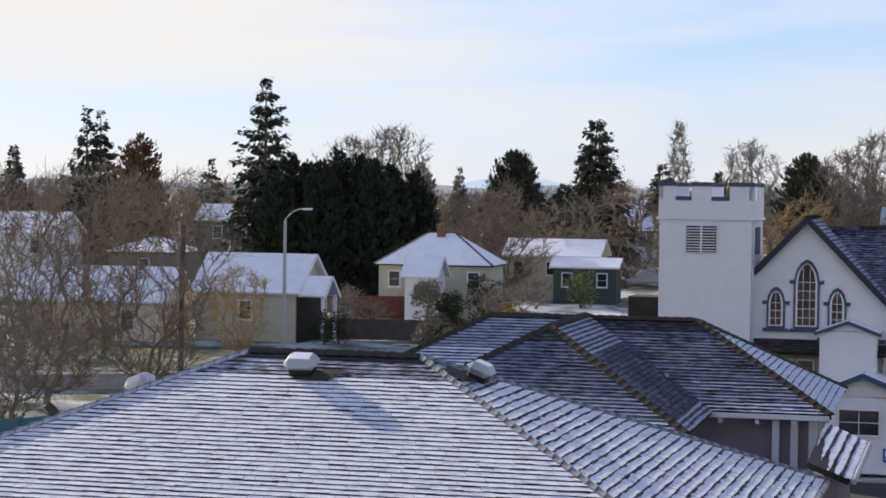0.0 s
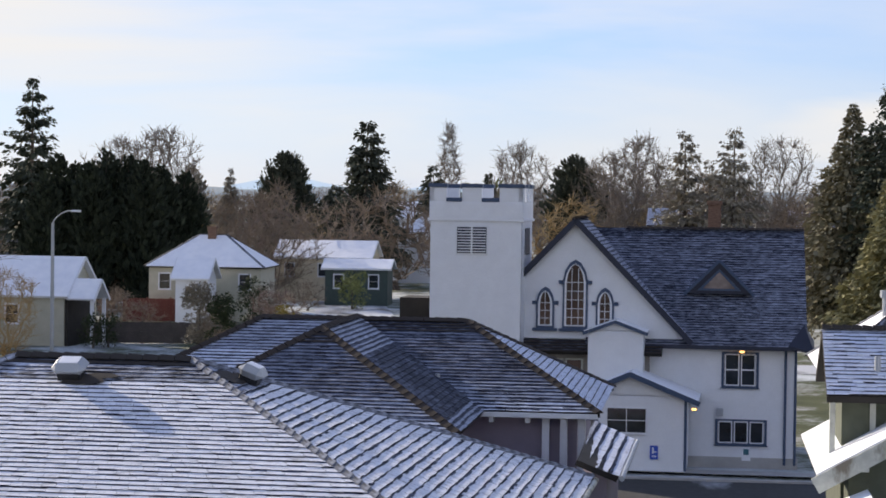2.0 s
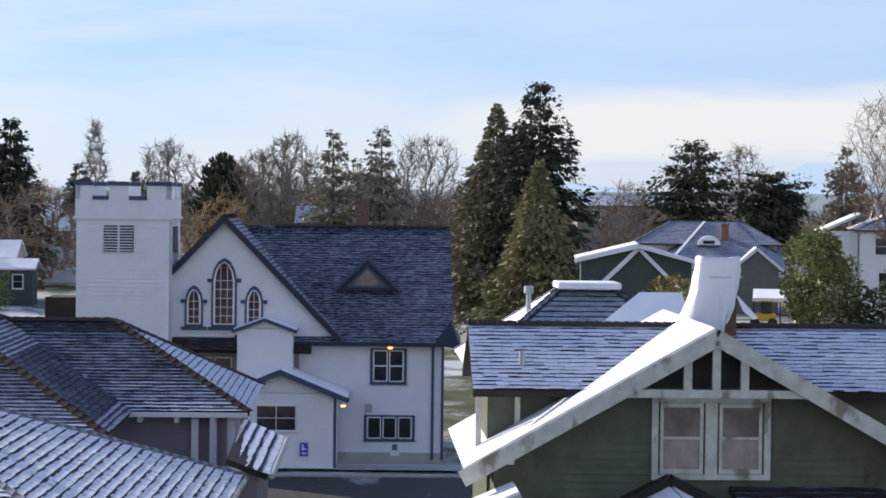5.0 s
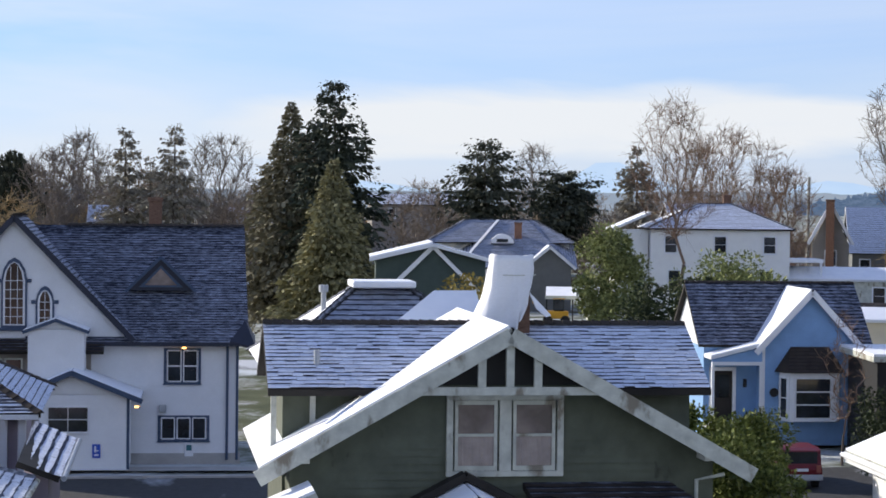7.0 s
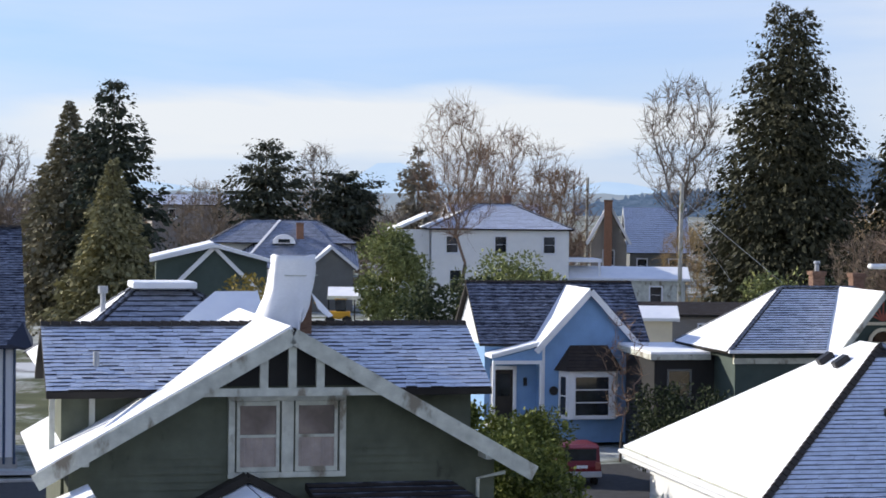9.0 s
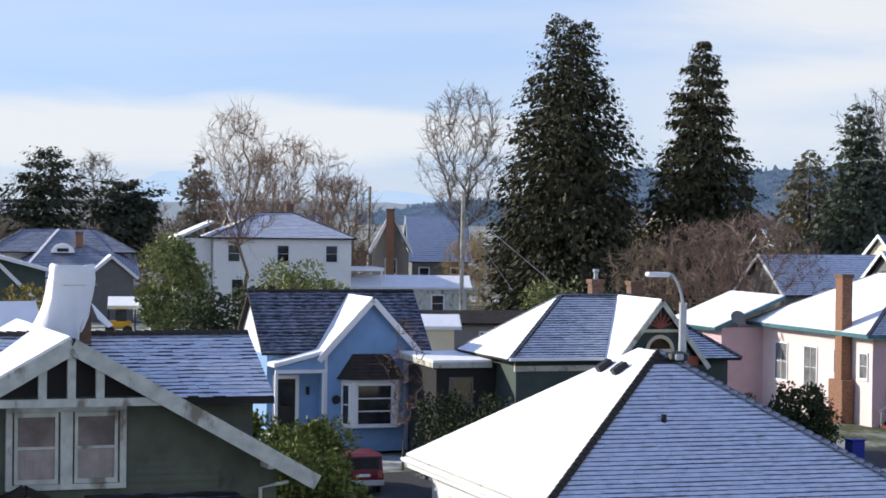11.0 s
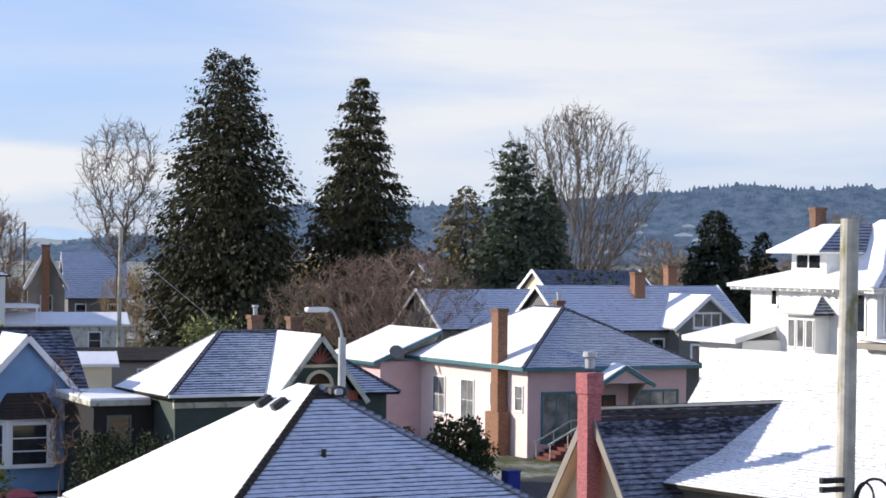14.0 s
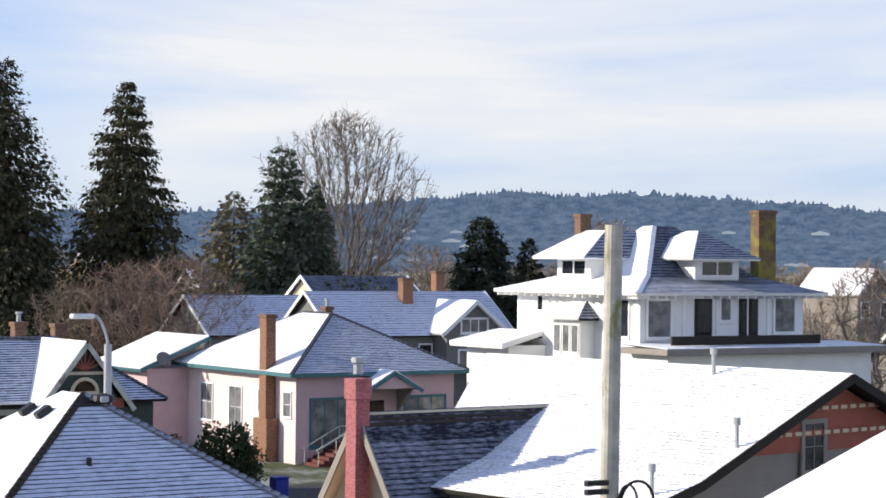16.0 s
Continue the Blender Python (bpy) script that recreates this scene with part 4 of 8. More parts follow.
    for cx in (-4.94, -4.26):
        for k in range(9):
            beam("slat", lv, "white", (cx - 0.3, ty0 - 0.13, 9.64 + k * 0.125), (cx + 0.3, ty0 - 0.13, 9.64 + k * 0.125), 0.07, 0.045)
    box("mullion", lv, "white", -4.64, -4.56, ty0 - 0.15, ty0 - 0.07, 9.5, 10.8, 0.0)
    box("side_louvre", t, "navy", tx1, tx1 + 0.06, ty0 + 1.1, ty0 + 2.9, 9.5, 10.7, 0.0)
    body(h, "dark_wood", -8.05, -6.52, -0.3, 2.0, 0, 7.45, "porch_wall")
    return h


church()


def green_house():
    h = thing("gabled_bungalow", 13.9, 41.85, "dark olive bungalow with weathered white trim and snowy roof", "house", 8.5, z=0.0)
    k = 0.567
    zr, hw = 9.36, 5.27
    ze = zr - k * hw
    dark = lambda t: "shake_mid" if t > 0.92 else "shake_thin"
    # front gable wall
    w = prism("gable_wall", h, "green_siding", [(-4.6, 0.7, 0), (4.6, 0.7, 0), (4.6, 0.7, 6.55), (0, 0.7, 9.16), (-4.6, 0.7, 6.55)], (0, 8.0, 0))
    siding(w, [(-4.6, 0.7, 3.6), (4.6, 0.7, 3.6), (4.6, 0.7, 6.55), (0, 0.7, 9.1), (-4.6, 0.7, 6.55)], "green_siding", 0.165, 0.034)
    snow_face(h, [(-hw, 7.5, ze), (-hw, 0, ze), (0, 0, zr), (0, 7.5, zr)], 0.1, 0.07, "trim_worn")
    roof_face(h, [(hw, 0, ze), (hw, 7.5, ze), (0, 7.5, zr), (0, 0, zr)], lambda t: "shake_brown", 0.25, 0.3, seed=61)
    for sx in (-1, 1):
        beam("bargeboard", h, "trim_worn", (0, -0.02, zr - 0.16), (sx * (hw + 0.05), -0.02, ze - 0.17), 0.06, 0.34, "peeling white bargeboard")
        beam("outrigger", h, "trim_worn", (sx * 4.3, 0.0, ze + k * 0.75 - 0.2), (sx * 4.3, 0.7, ze + k * 0.75 - 0.2), 0.14, 0.16)
    beam("collar_beam", h, "trim_worn", (-2.0, 0.08, 8.02), (2.0, 0.08, 8.02), 0.12, 0.17, "weathered collar beam")
    prism("attic_vent", h, "black", [(-1.75, 0.62, 8.1), (1.75, 0.62, 8.1), (0, 0.62, 9.0)], (0, 0.03, 0), "dark louvred attic opening")
    for (x, z) in ((-0.6, 8.78), (0.0, 9.05), (0.6, 8.78)):
        beam("strut", h, "trim_worn", (x, 0.1, 8.05), (x, 0.1, z), 0.12, 0.17)
    # paired window
    wi = box("window", h, "trim_worn", -1.27, 1.27, 0.58, 0.72, 7.78, 7.9, 0.008, None, "paired sash window with peeling frame and faded curtains")
    for (nm, a, b, c, d) in (("window_sill", -1.27, 1.27, 6.14, 6.26), ("jamb", -1.27, -1.13, 6.26, 7.78), ("jamb", 1.13, 1.27, 6.26, 7.78), ("mullion", -0.13, 0.13, 6.26, 7.78)):
        box(nm, wi, "trim_worn", a, b, 0.58, 0.72, c, d, 0.008)
    for cx in (-0.63, 0.63):
        bm = bmesh.new()
        for (a, b, c, d) in ((-0.46, 0.46, 7.68, 7.77), (-0.46, 0.46, 6.27, 6.37), (-0.46, -0.39, 6.37, 7.68), (0.39, 0.46, 6.37, 7.68), (-0.39, 0.39, 7.0, 7.06)):
            box_into(bm, cx + a, cx + b, 0.61, 0.68, c, d)
        part("sash", bm, "trim_worn", wi)
        # the upper sash's brownish reflection is put into the pane colour
        box("pane", wi, "glass_dusty", cx - 0.4, cx + 0.4, 0.66, 0.67, 7.05, 7.7, 0.0)
        bm = bmesh.new()
        n = 16
        vs = []
        for i in range(n + 1):
            x = cx - 0.4 + 0.8 * i / n
            y = 0.648 + 0.008 * math.sin(i * 2.4)
            vs.append((bm.verts.new((x, y, 6.36)), bm.verts.new((x, y, 7.02 + 0.015 * abs(math.sin(i * 0.9))))))
        for (a, b), (c, d) in zip(vs, vs[1:]):
            bm.faces.new((a, c, d, b))
        part("curtain", bm, "curtain", wi)
    tube("downpipe", h, "trim_worn", [(4.75, 0.3, 6.2), (4.2, 0.55, 6.05), (4.2, 0.6, 3.0)], 0.045)
    # entrance gable and porch roof below
    for sx in (-1, 1):
        pts = [(-0.9 + sx * 2.4, -1.6, 4.75), (-0.9 + sx * 2.4, 0.7, 4.75), (-0.9, 0.7, 6.02), (-0.9, -1.6, 6.02)]
        snow_face(h, pts if sx > 0 else [pts[1], pts[0], pts[3], pts[2]], 0.12, 0.05, "dark_wood")
        beam("bargeboard", h, "dark_wood", (-0.9, 0.4, 6.2), (-0.9 + sx * 2.7, 0.4, 4.8), 0.5, 0.16)
    roof_face(h, [(0.6, -1.0, 5.45), (4.4, -1.0, 5.45), (3.6, 0.68, 6.0), (0.4, 0.68, 6.0)], lambda t: "shake_brown", 0.25, 0.3, seed=63)
    # cross wing
    x0, x1, yr, ye, zc, zce = -5.02, 4.79, 4.0, 1.65, 9.22, 7.95
    roof_face(h, [(x0, ye, zce), (x1, ye, zce), (x1, yr, zc), (x0, yr, zc)], dark, 0.155, 0.28, 0.017, jitter=0.03, seed=64, bare=0.13, rag=0.9)
    roof_face(h, [(x1, 2 * yr - ye, zce), (x0, 2 * yr - ye, zce), (x0, yr, zc), (x1, yr, zc)], dark, 0.22, 0.3, 0.035, seed=65)
    ridge_caps(h, (x0, yr, zc + 0.02), (x1, yr, zc + 0.02), "tile_bare", 0.22, 0.12)
    body(h, "green_siding", x0 + 0.35, x1 - 0.35, ye + 0.5, 2 * yr - ye - 0.5, 0, zce - 0.05)
    for xe in (x0 + 0.35, x1 - 0.35):
        prism("gable_wall", h, "green_siding", [(xe, ye + 0.5, zce - 0.1), (xe, 2 * yr - ye - 0.5, zce - 0.1), (xe, yr, zc - 0.15)], (0.05, 0, 0))
    beam("eave_board", h, "dark_wood", (x0, ye - 0.02, zce - 0.1), (x1, ye - 0.02, zce - 0.1), 0.05, 0.14)
    for x in (x0 + 0.15, x0 + 1.0):
        beam("corner_post", h, "trim_worn", (x, ye + 0.42, 6.5), (x, ye + 0.42, zce - 0.1), 0.12, 0.12)
    tube("vent_pipe", h, "metal", [(-3.9, 2.5, 8.3), (-3.9, 2.5, 8.72)], 0.07)
    # lower snowy lean-to roof beside the gable
    snow_face(h, [(-5.6, 0.2, 5.5), (-5.6, -1.4, 5.5), (-4.2, -1.4, 6.1), (-4.2, 0.2, 6.1)], 0.16, 0.06, "trim_worn")
    # hip roofs farther back
    hip_block(h, -1.33, 13.0, 3.4, 3.4, 7.7, 9.7, dict(front=lambda t: "shake_mid", right=lambda t: "shake_mid", back="snow", left="snow"), 0.25, 67, run=2.7)
    body(h, "green_siding", -4.03, 1.37, 10.3, 15.7, 0, 7.7)
    box("flat_cap", h, "snow", -2.18, -0.48, 12.2, 13.8, 9.68, 9.86, 0.03)
    snow_face(h, [(-2.35, 7.4, 8.4), (0.85, 7.4, 8.4), (0.68, 9.2, 9.72), (-0.42, 9.2, 9.72)], 0.12, 0.06)
    tube("vent_pipe", h, "metal", [(-2.95, 12.4, 8.9), (-2.95, 12.4, 9.55), (-2.95, 12.4, 9.56), (-2.95, 12.4, 9.75)], [0.07, 0.07, 0.13, 0.13])
    return h


green_house()


def tarped_chimney():
    """A chimney stack under a tied white sheet."""
    t = thing("covered_chimney", 15.25, 45.6, "brick chimney wrapped in a loose white tarpaulin", "chimney", 11.0, z=0.0)
    box("chimney_shaft", t, "brick_brown", -0.42, 0.28, -0.3, 0.3, 8.3, 10.5, 0.01)
    bm = bmesh.new()
    rings = []
    nz, na = 14, 40
    for i in range(nz + 1):
        f = i / nz
        z = 8.95 + 1.85 * f
        flare = 1.0 * (1 - f) ** 2.0
        ring = []
        for j in range(na):
            a = 2 * math.pi * j / na
            c, s = math.cos(a), math.sin(a)
            m = max(abs(c), abs(s)) ** 0.75
            r = 0.49 / m
            fold = 0.05 * math.sin(a * 9 + 3 * f) * (1.15 - f) + 0.05 * noise.noise((c * 2, s * 2, z * 2.0))
            x = -0.12 + (r + fold) * c - (flare * 0.8 if c < 0 else 0.42 * (1 - f) ** 1.6) * abs(c) + 0.03 * noise.noise((z * 4, a, 3))
            y = (0.8 * r + fold) * s - flare * 0.3 * (s < 0) * abs(s)
            zz = z + 0.06 * noise.noise((c * 1.5, s * 1.5, 7)) - (0.25 * (c < -0.3) * (1 - f)) + (0.35 * (1 - f) ** 2 * (c > 0.5))
            ring.append(bm.verts.new((x, y, zz)))
        rings.append(ring)
    for a, b in zip(rings, rings[1:]):
        for j in range(na):
            bm.faces.new((a[j], a[(j + 1) % na], b[(j + 1) % na], b[j]))
    top = bm.verts.new((-0.1, 0, 10.72))
    for j in range(na):
        bm.faces.new((rings[-1][j], rings[-1][(j + 1) % na], top))
    smooth(part("tarpaulin", bm, "tarp", t, "creased white tarpaulin"))
    bm = bmesh.new()
    pts = [(0.28, -0.3, 9.95), (0.36, 0.25, 9.9), (0.62, 0.3, 9.62), (0.82, 0.0, 9.42), (0.66, -0.35, 9.4), (0.42, -0.4, 9.6)]
    c = bm.verts.new((0.52, -0.1, 9.72))
    vs = [bm.verts.new(p) for p in pts]
    for i in range(len(vs)):
        bm.faces.new((vs[i], vs[(i + 1) % len(vs)], c))
    ob = part("loose_flap", bm, "tarp", t)
    ob.modifiers.new("thickness", "SOLIDIFY").thickness = 0.02
    tube("tie_rope", t, "trim_worn", [(-0.1 + 0.54 * math.cos(a / 10 * math.pi * 2), 0.45 * math.sin(a / 10 * math.pi * 2), 10.35) for a in range(11)], 0.012, 5)


tarped_chimney()


def hip_house_b():
    h = thing("hip_roofed_house", 30.98, 45.85, "house with a snowy hip roof and two roof vents", "house", 11.0, z=0.0)
    hx, hy, ze, zr = 4.98, 5.6, 5.24, 8.53
    body(h, "white", -hx + 0.6, hx - 0.6, -hy + 0.6, hy - 0.6, 0, ze - 0.02)
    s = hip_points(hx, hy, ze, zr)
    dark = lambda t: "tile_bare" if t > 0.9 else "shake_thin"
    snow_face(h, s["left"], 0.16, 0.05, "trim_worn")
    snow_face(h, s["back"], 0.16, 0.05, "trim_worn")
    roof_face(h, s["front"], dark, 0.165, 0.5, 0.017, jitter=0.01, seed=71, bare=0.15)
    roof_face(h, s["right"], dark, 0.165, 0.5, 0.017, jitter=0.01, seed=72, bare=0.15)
    ridge_caps(h, (-hx, -hy, ze + 0.04), (0, -0.62, zr + 0.04), "tile_bare", 0.24, 0.13)
    ridge_caps(h, (hx, -hy, ze + 0.04), (0, -0.62, zr + 0.04), "tile_mid", 0.24, 0.13)
    box("fascia", h, "white", -hx - 0.05, -hx, -hy, hy, ze - 0.3, ze - 0.03, 0.0)
    tube("gutter", h, "white", [(-hx - 0.1, -hy, ze - 0.1), (-hx - 0.1, hy, ze - 0.1)], 0.07)
    k = (zr - ze) / hx
    for y in (-0.15, 0.75):
        bm = bmesh.new()
        box_into(bm, -0.22, 0.22, -0.16, 0.16, -0.1, 0.2, 0.03)
        v = thing("roof_vent", 0, 0, "dark low box vent on the snowy slope", "roof vent", 0, "vents on the hip roof", 0.0)
        v.matrix_world = h.matrix_world @ pose(-0.85, y * 1.18, zr - k * 0.82, 0, -33, 0)
        part("hood", bm, "black", v)
    v = thing("roof_vent", 0, 0, "round black turbine vent beside bare shingles", "roof vent", 0, "", 0.0)
    v.matrix_world = h.matrix_world @ pose(0.42, -0.95, zr - k * 0.55, 0, 0, 0)
    bm = bmesh.new()
    tube_into(bm, [(0, 0, -0.3), (0, 0, 0.12), (0, 0, 0.2), (0, 0, 0.34), (0, 0, 0.4)], [0.16, 0.16, 0.3, 0.28, 0.1], 12)
    part("hood", bm, "black", v)
    bm = bmesh.new()
    box_into(bm, -0.2, 0.02, -0.32, -0.22, 0.18, 0.34, 0.03)
    part("bright_face", bm, "metal", v)
    v = thing("vent_pipe", 0, 0, "short black vent pipe on the shaded slope", "vent pipe", 0, "", 0.0)
    v.matrix_world = h.matrix_world @ pose(-0.85, -3.0, zr - k * 2.38, 0, 0, 0)
    bm = bmesh.new()
    tube_into(bm, [(0, 0, -0.1), (0, 0, 0.18)], 0.07, 8)
    part("pipe", bm, "black", v)
    # small lean-to below the left eave
    snow_face(h, [(-7.4, 1.5, 3.3), (-7.4, -4.5, 3.3), (-4.6, -4.5, 4.4), (-4.6, 1.5, 4.4)], 0.14, 0.05, "trim_worn")
    body(h, "white", -7.2, -4.2, -4.3, 1.3, 0, 3.3)


hip_house_b()


def blue_cottage():
    h = thing("blue_cottage", 45.4, 91.25, "cornflower blue cottage with white trim and snowy gable", "house", 10.0, z=0.5)
    dark = lambda t: "shake_dash"
    w = body(h, "blue_siding", -4.9, 3.2, 1.2, 7.2, 0, 4.75)
    roof_face(h, [(-5.2, 0.95, 4.75), (3.45, 0.95, 4.75), (3.45, 4.2, 7.65), (-5.2, 4.2, 7.65)], dark, 0.24, 0.3, seed=81, bare=0.5)
    roof_face(h, [(3.45, 7.45, 4.75), (-5.2, 7.45, 4.75), (-5.2, 4.2, 7.65), (3.45, 4.2, 7.65)], dark, 0.24, 0.3, seed=82, bare=0.5)
    for x in (-4.95, 3.15):
        prism("gable_wall", h, "white", [(x, 1.2, 4.7), (x, 7.2, 4.7), (x, 4.2, 7.45)], (0.05, 0, 0))
    ridge_caps(h, (-5.2, 4.2, 7.68), (3.45, 4.2, 7.68), "shake_brown")
    # front gable
    g = prism("gable_wall", h, "blue_siding", [(-2.3, 0, 0), (2.3, 0, 0), (2.3, 0, 4.9), (0, 0, 7.3), (-2.3, 0, 4.9)], (0, 3.0, 0))
    siding(g, [(-2.3, 0, 0.3), (2.3, 0, 0.3), (2.3, 0, 4.9), (0, 0, 7.25), (-2.3, 0, 4.9)], "blue_siding", 0.15)
    snow_face(h, [(-2.65, 3.0, 4.65), (-2.65, -0.35, 4.65), (0, -0.35, 7.5), (0, 4.2, 7.5)], 0.12, 0.06)
    roof_face(h, [(2.65, -0.35, 4.65), (2.65, 3.0, 4.65), (0, 4.2, 7.5), (0, -0.35, 7.5)], dark, 0.24, 0.3, seed=83, bare=0.5)
    for sx in (-1, 1):
        beam("bargeboard", h, "white", (0, -0.38, 7.38), (sx * 2.72, -0.38, 4.45), 0.06, 0.28)
        box("corner_board", h, "white", sx * 2.3 - 0.1, sx * 2.3 + 0.1, -0.06, 0.05, 0.3, 4.9, 0.0)
    # bay window
    bw = prism("bay_window", h, "white", [(-1.5, 0, 1.2), (-1.15, -0.7, 1.2), (1.15, -0.7, 1.2), (1.5, 0, 1.2)], (0, 0, 2.35))
    window(bw, wall_m(0, -0.7, "front"), -0.85, 0.85, 1.4, 3.25, "white", "glass", 1, 3, 0.12, 0.06)
    window(bw, Matrix.Translation((-1.33, -0.36, 0)) @ Matrix.Rotation(-math.radians(63), 4, "Z"), -0.22, 0.22, 1.4, 3.25, "white", "glass", 1, 2, 0.08, 0.05)
    br = raw_part("bay_roof", [(-1.75, 0, 3.55), (-1.35, -0.9, 3.55), (1.35, -0.9, 3.55), (1.75, 0, 3.55), (-0.95, 0, 4.75), (0.95, 0, 4.75)], [(0, 1, 4), (1, 2, 5, 4), (2, 3, 5), (3, 2, 1, 0), (0, 4, 5, 3)], "shake_brown", h)
    courses(br, [(-1.35, -0.9, 3.55), (1.35, -0.9, 3.55), (0.95, 0, 4.75), (-0.95, 0, 4.75)], 0.2, 0.03, 0.25, lambda t: "shake_brown", "shingle_course", 0.01, 5)
    bm = bmesh.new()
    tube_into(bm, [(-1.75, -0.05, 2.55), (-1.75, -0.12, 2.55)], 0.22, 10)
    part("house_plaque", bm, "black", h, "dark oval plaque")
    # porch
    snow_face(h, [(-4.9, -0.2, 4.25), (-2.3, -0.2, 4.9), (-2.3, 1.2, 4.9), (-4.9, 1.2, 4.25)], 0.12, 0.07, "white")
    prism("porch_gable", h, "blue_siding", [(-4.8, -0.1, 4.0), (-2.35, -0.1, 4.0), (-2.35, -0.1, 4.7), (-4.8, -0.1, 4.1)], (0, 0.1, 0))
    box("porch_beam", h, "white", -4.8, -2.35, -0.15, 0.05, 3.85, 4.02, 0.0)
    d = box("door", h, "dark_wood", -4.45, -3.5, 1.08, 1.19, 1.1, 3.5, 0.0, label="dark wooden front door with a glass light")
    box("pane", d, "glass", -4.3, -3.65, 1.05, 1.085, 2.2, 3.3, 0.0)
    bm = bmesh.new()
    for (a, b, c, e) in ((-4.62, -4.45, 1.1, 3.65), (-3.5, -3.33, 1.1, 3.65), (-4.62, -3.33, 3.5, 3.67)):
        box_into(bm, a, b, 1.02, 1.2, c, e)
    part("door_frame", bm, "white", h)
    box("porch_lamp", h, "black", -2.95, -2.8, 1.0, 1.2, 2.7, 3.1, 0.02)
    for x in (-4.75, -2.4):
        box("porch_post", h, "white", x - 0.07, x + 0.07, -0.15, 0.0, 0.8, 3.9, 0.01)
    box("porch_floor", h, "concrete", -4.9, -2.3, -0.2, 1.2, 0.0, 1.05, 0.02)


blue_cottage()


def victorian():
    h = thing("victorian_cottage", 54.2, 84.7, "green cottage with ornate gable and partly snowy hip roof", "house", 11.0, z=0.0)
    z0 = gz(54, 84)
    r, ze, zr, half = 3.93, 5.5, 8.28, 1.85
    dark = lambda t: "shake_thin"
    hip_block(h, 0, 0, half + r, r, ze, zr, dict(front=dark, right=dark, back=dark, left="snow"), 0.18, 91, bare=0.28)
    w = body(h, "dark_green", -half - r + 0.5, half + r - 0.5, -r + 0.5, r - 0.5, z0, ze)
    front_siding(w, "dark_green", -half - r + 0.5, half + r - 0.5, z0 + 0.3, ze, -r + 0.5)
    box("snowy_gutter", h, "snow", -half - r, half - 0.6, -r - 0.12, -r + 0.05, ze - 0.05, ze + 0.1, 0.02)
    box("frieze", h, "trim_worn", -half - r + 0.4, half + 0.5, -r + 0.35, -r + 0.48, ze - 0.55, ze - 0.3, 0.0)
    # decorated front gable
    gx, gy, gh = 1.1, -5.0, 1.95
    g = prism("gable_wall", h, "dark_green", [(gx - gh, gy, ze - 0.2), (gx + gh, gy, ze - 0.2), (gx, gy, zr - 0.15)], (0, 4.5, 0))
    body(h, "dark_green", gx - gh, gx + gh, gy + 0.05, -2, z0, ze - 0.15)
    snow_face(h, [(gx - gh - 0.35, -0.8, ze - 0.15), (gx - gh - 0.35, gy - 0.35, ze - 0.15), (gx, gy - 0.35, zr + 0.03), (gx, 0, zr + 0.03)], 0.1, 0.05)
    roof_face(h, [(gx + gh + 0.35, gy - 0.35, ze - 0.15), (gx + gh + 0.35, -0.8, ze - 0.15), (gx, 0, zr + 0.03), (gx, gy - 0.35, zr + 0.03)], dark, 0.24, 0.3, seed=93)
    for sx in (-1, 1):
        beam("bargeboard", h, "trim_worn", (gx, gy - 0.37, zr - 0.1), (gx + sx * (gh + 0.4), gy - 0.37, ze - 0.35), 0.06, 0.22)
    # sunburst, fan window and scallops
    for k in range(-3, 4):
        a = radians(90 + k * 22)
        beam("sunburst_ray", g, "rust", (gx, gy - 0.12, zr - 1.3), (gx + 0.85 * math.cos(a), gy - 0.12, zr - 1.3 + 0.85 * math.sin(a)), 0.05, 0.07)
    beam("gable_rail", g, "cream", (gx - 1.15, gy - 0.1, zr - 1.42), (gx + 1.15, gy - 0.1, zr - 1.42), 0.06, 0.14)
    bm = bmesh.new()
    for k in range(12):
        a0, a1 = math.pi * k / 12, math.pi * (k + 1) / 12
        beam_into(bm, (gx + 0.62 * math.cos(a0), gy - 0.1, zr - 2.3 + 0.62 * math.sin(a0)), (gx + 0.62 * math.cos(a1), gy - 0.1, zr - 2.3 + 0.62 * math.sin(a1)), 0.08, 0.16)
    beam_into(bm, (gx - 0.7, gy - 0.1, zr - 2.32), (gx + 0.7, gy - 0.1, zr - 2.32), 0.08, 0.14)
    fw = part("fan_window", bm, "cream", g, "half-round attic window with cream surround")
    prism("pane", fw, "glass_warm", [(gx + 0.56 * math.cos(math.pi * k / 12), gy - 0.06, zr - 2.28 + 0.56 * math.sin(math.pi * k / 12)) for k in range(13)], (0, 0.03, 0))
    box("red_band", g, "rust", gx - gh, gx + gh, gy - 0.08, gy - 0.01, ze - 0.25, ze + 0.2, 0.0)
    for sx in (-1, 1):
        window(h, wall_m(gx + sx * 0.8, gy + 0.04, "front"), -0.4, 0.4, z0 + 2.2, z0 + 3.9, "trim_worn", "glass", 1, 2)
    window(h, wall_m(4.4, -r + 0.48, "front"), -0.5, 0.5, z0 + 1.8, z0 + 3.3, "trim_worn", "glass", 1, 2)
    # porch and lean-to to the west
    snow_face(h, [(-8.5, -1.0, 5.2), (-5.6, -1.0, 5.2), (-5.6, 4.5, 5.3), (-8.5, 4.5, 5.3)], 0.25, 0.1, "trim_worn")
    # black wall: deep shade of the open recess put into the colour
    b = body(h, "black", -8.2, -5.3, -0.6, 4.0, z0, 5.1)
    window(b, wall_m(-7.0, -0.62, "front"), -0.5, 0.5, 3.2, 4.4, "grey_wall", "glass", 1, 2)
    box("porch_post", h, "cream", -5.25, -4.95, -3.4, -3.1, 3.3, ze - 0.1, 0.02)
    box("porch_bracket", h, "cream", -5.3, -4.2, -3.35, -3.15, ze - 0.6, ze - 0.1, 0.03)
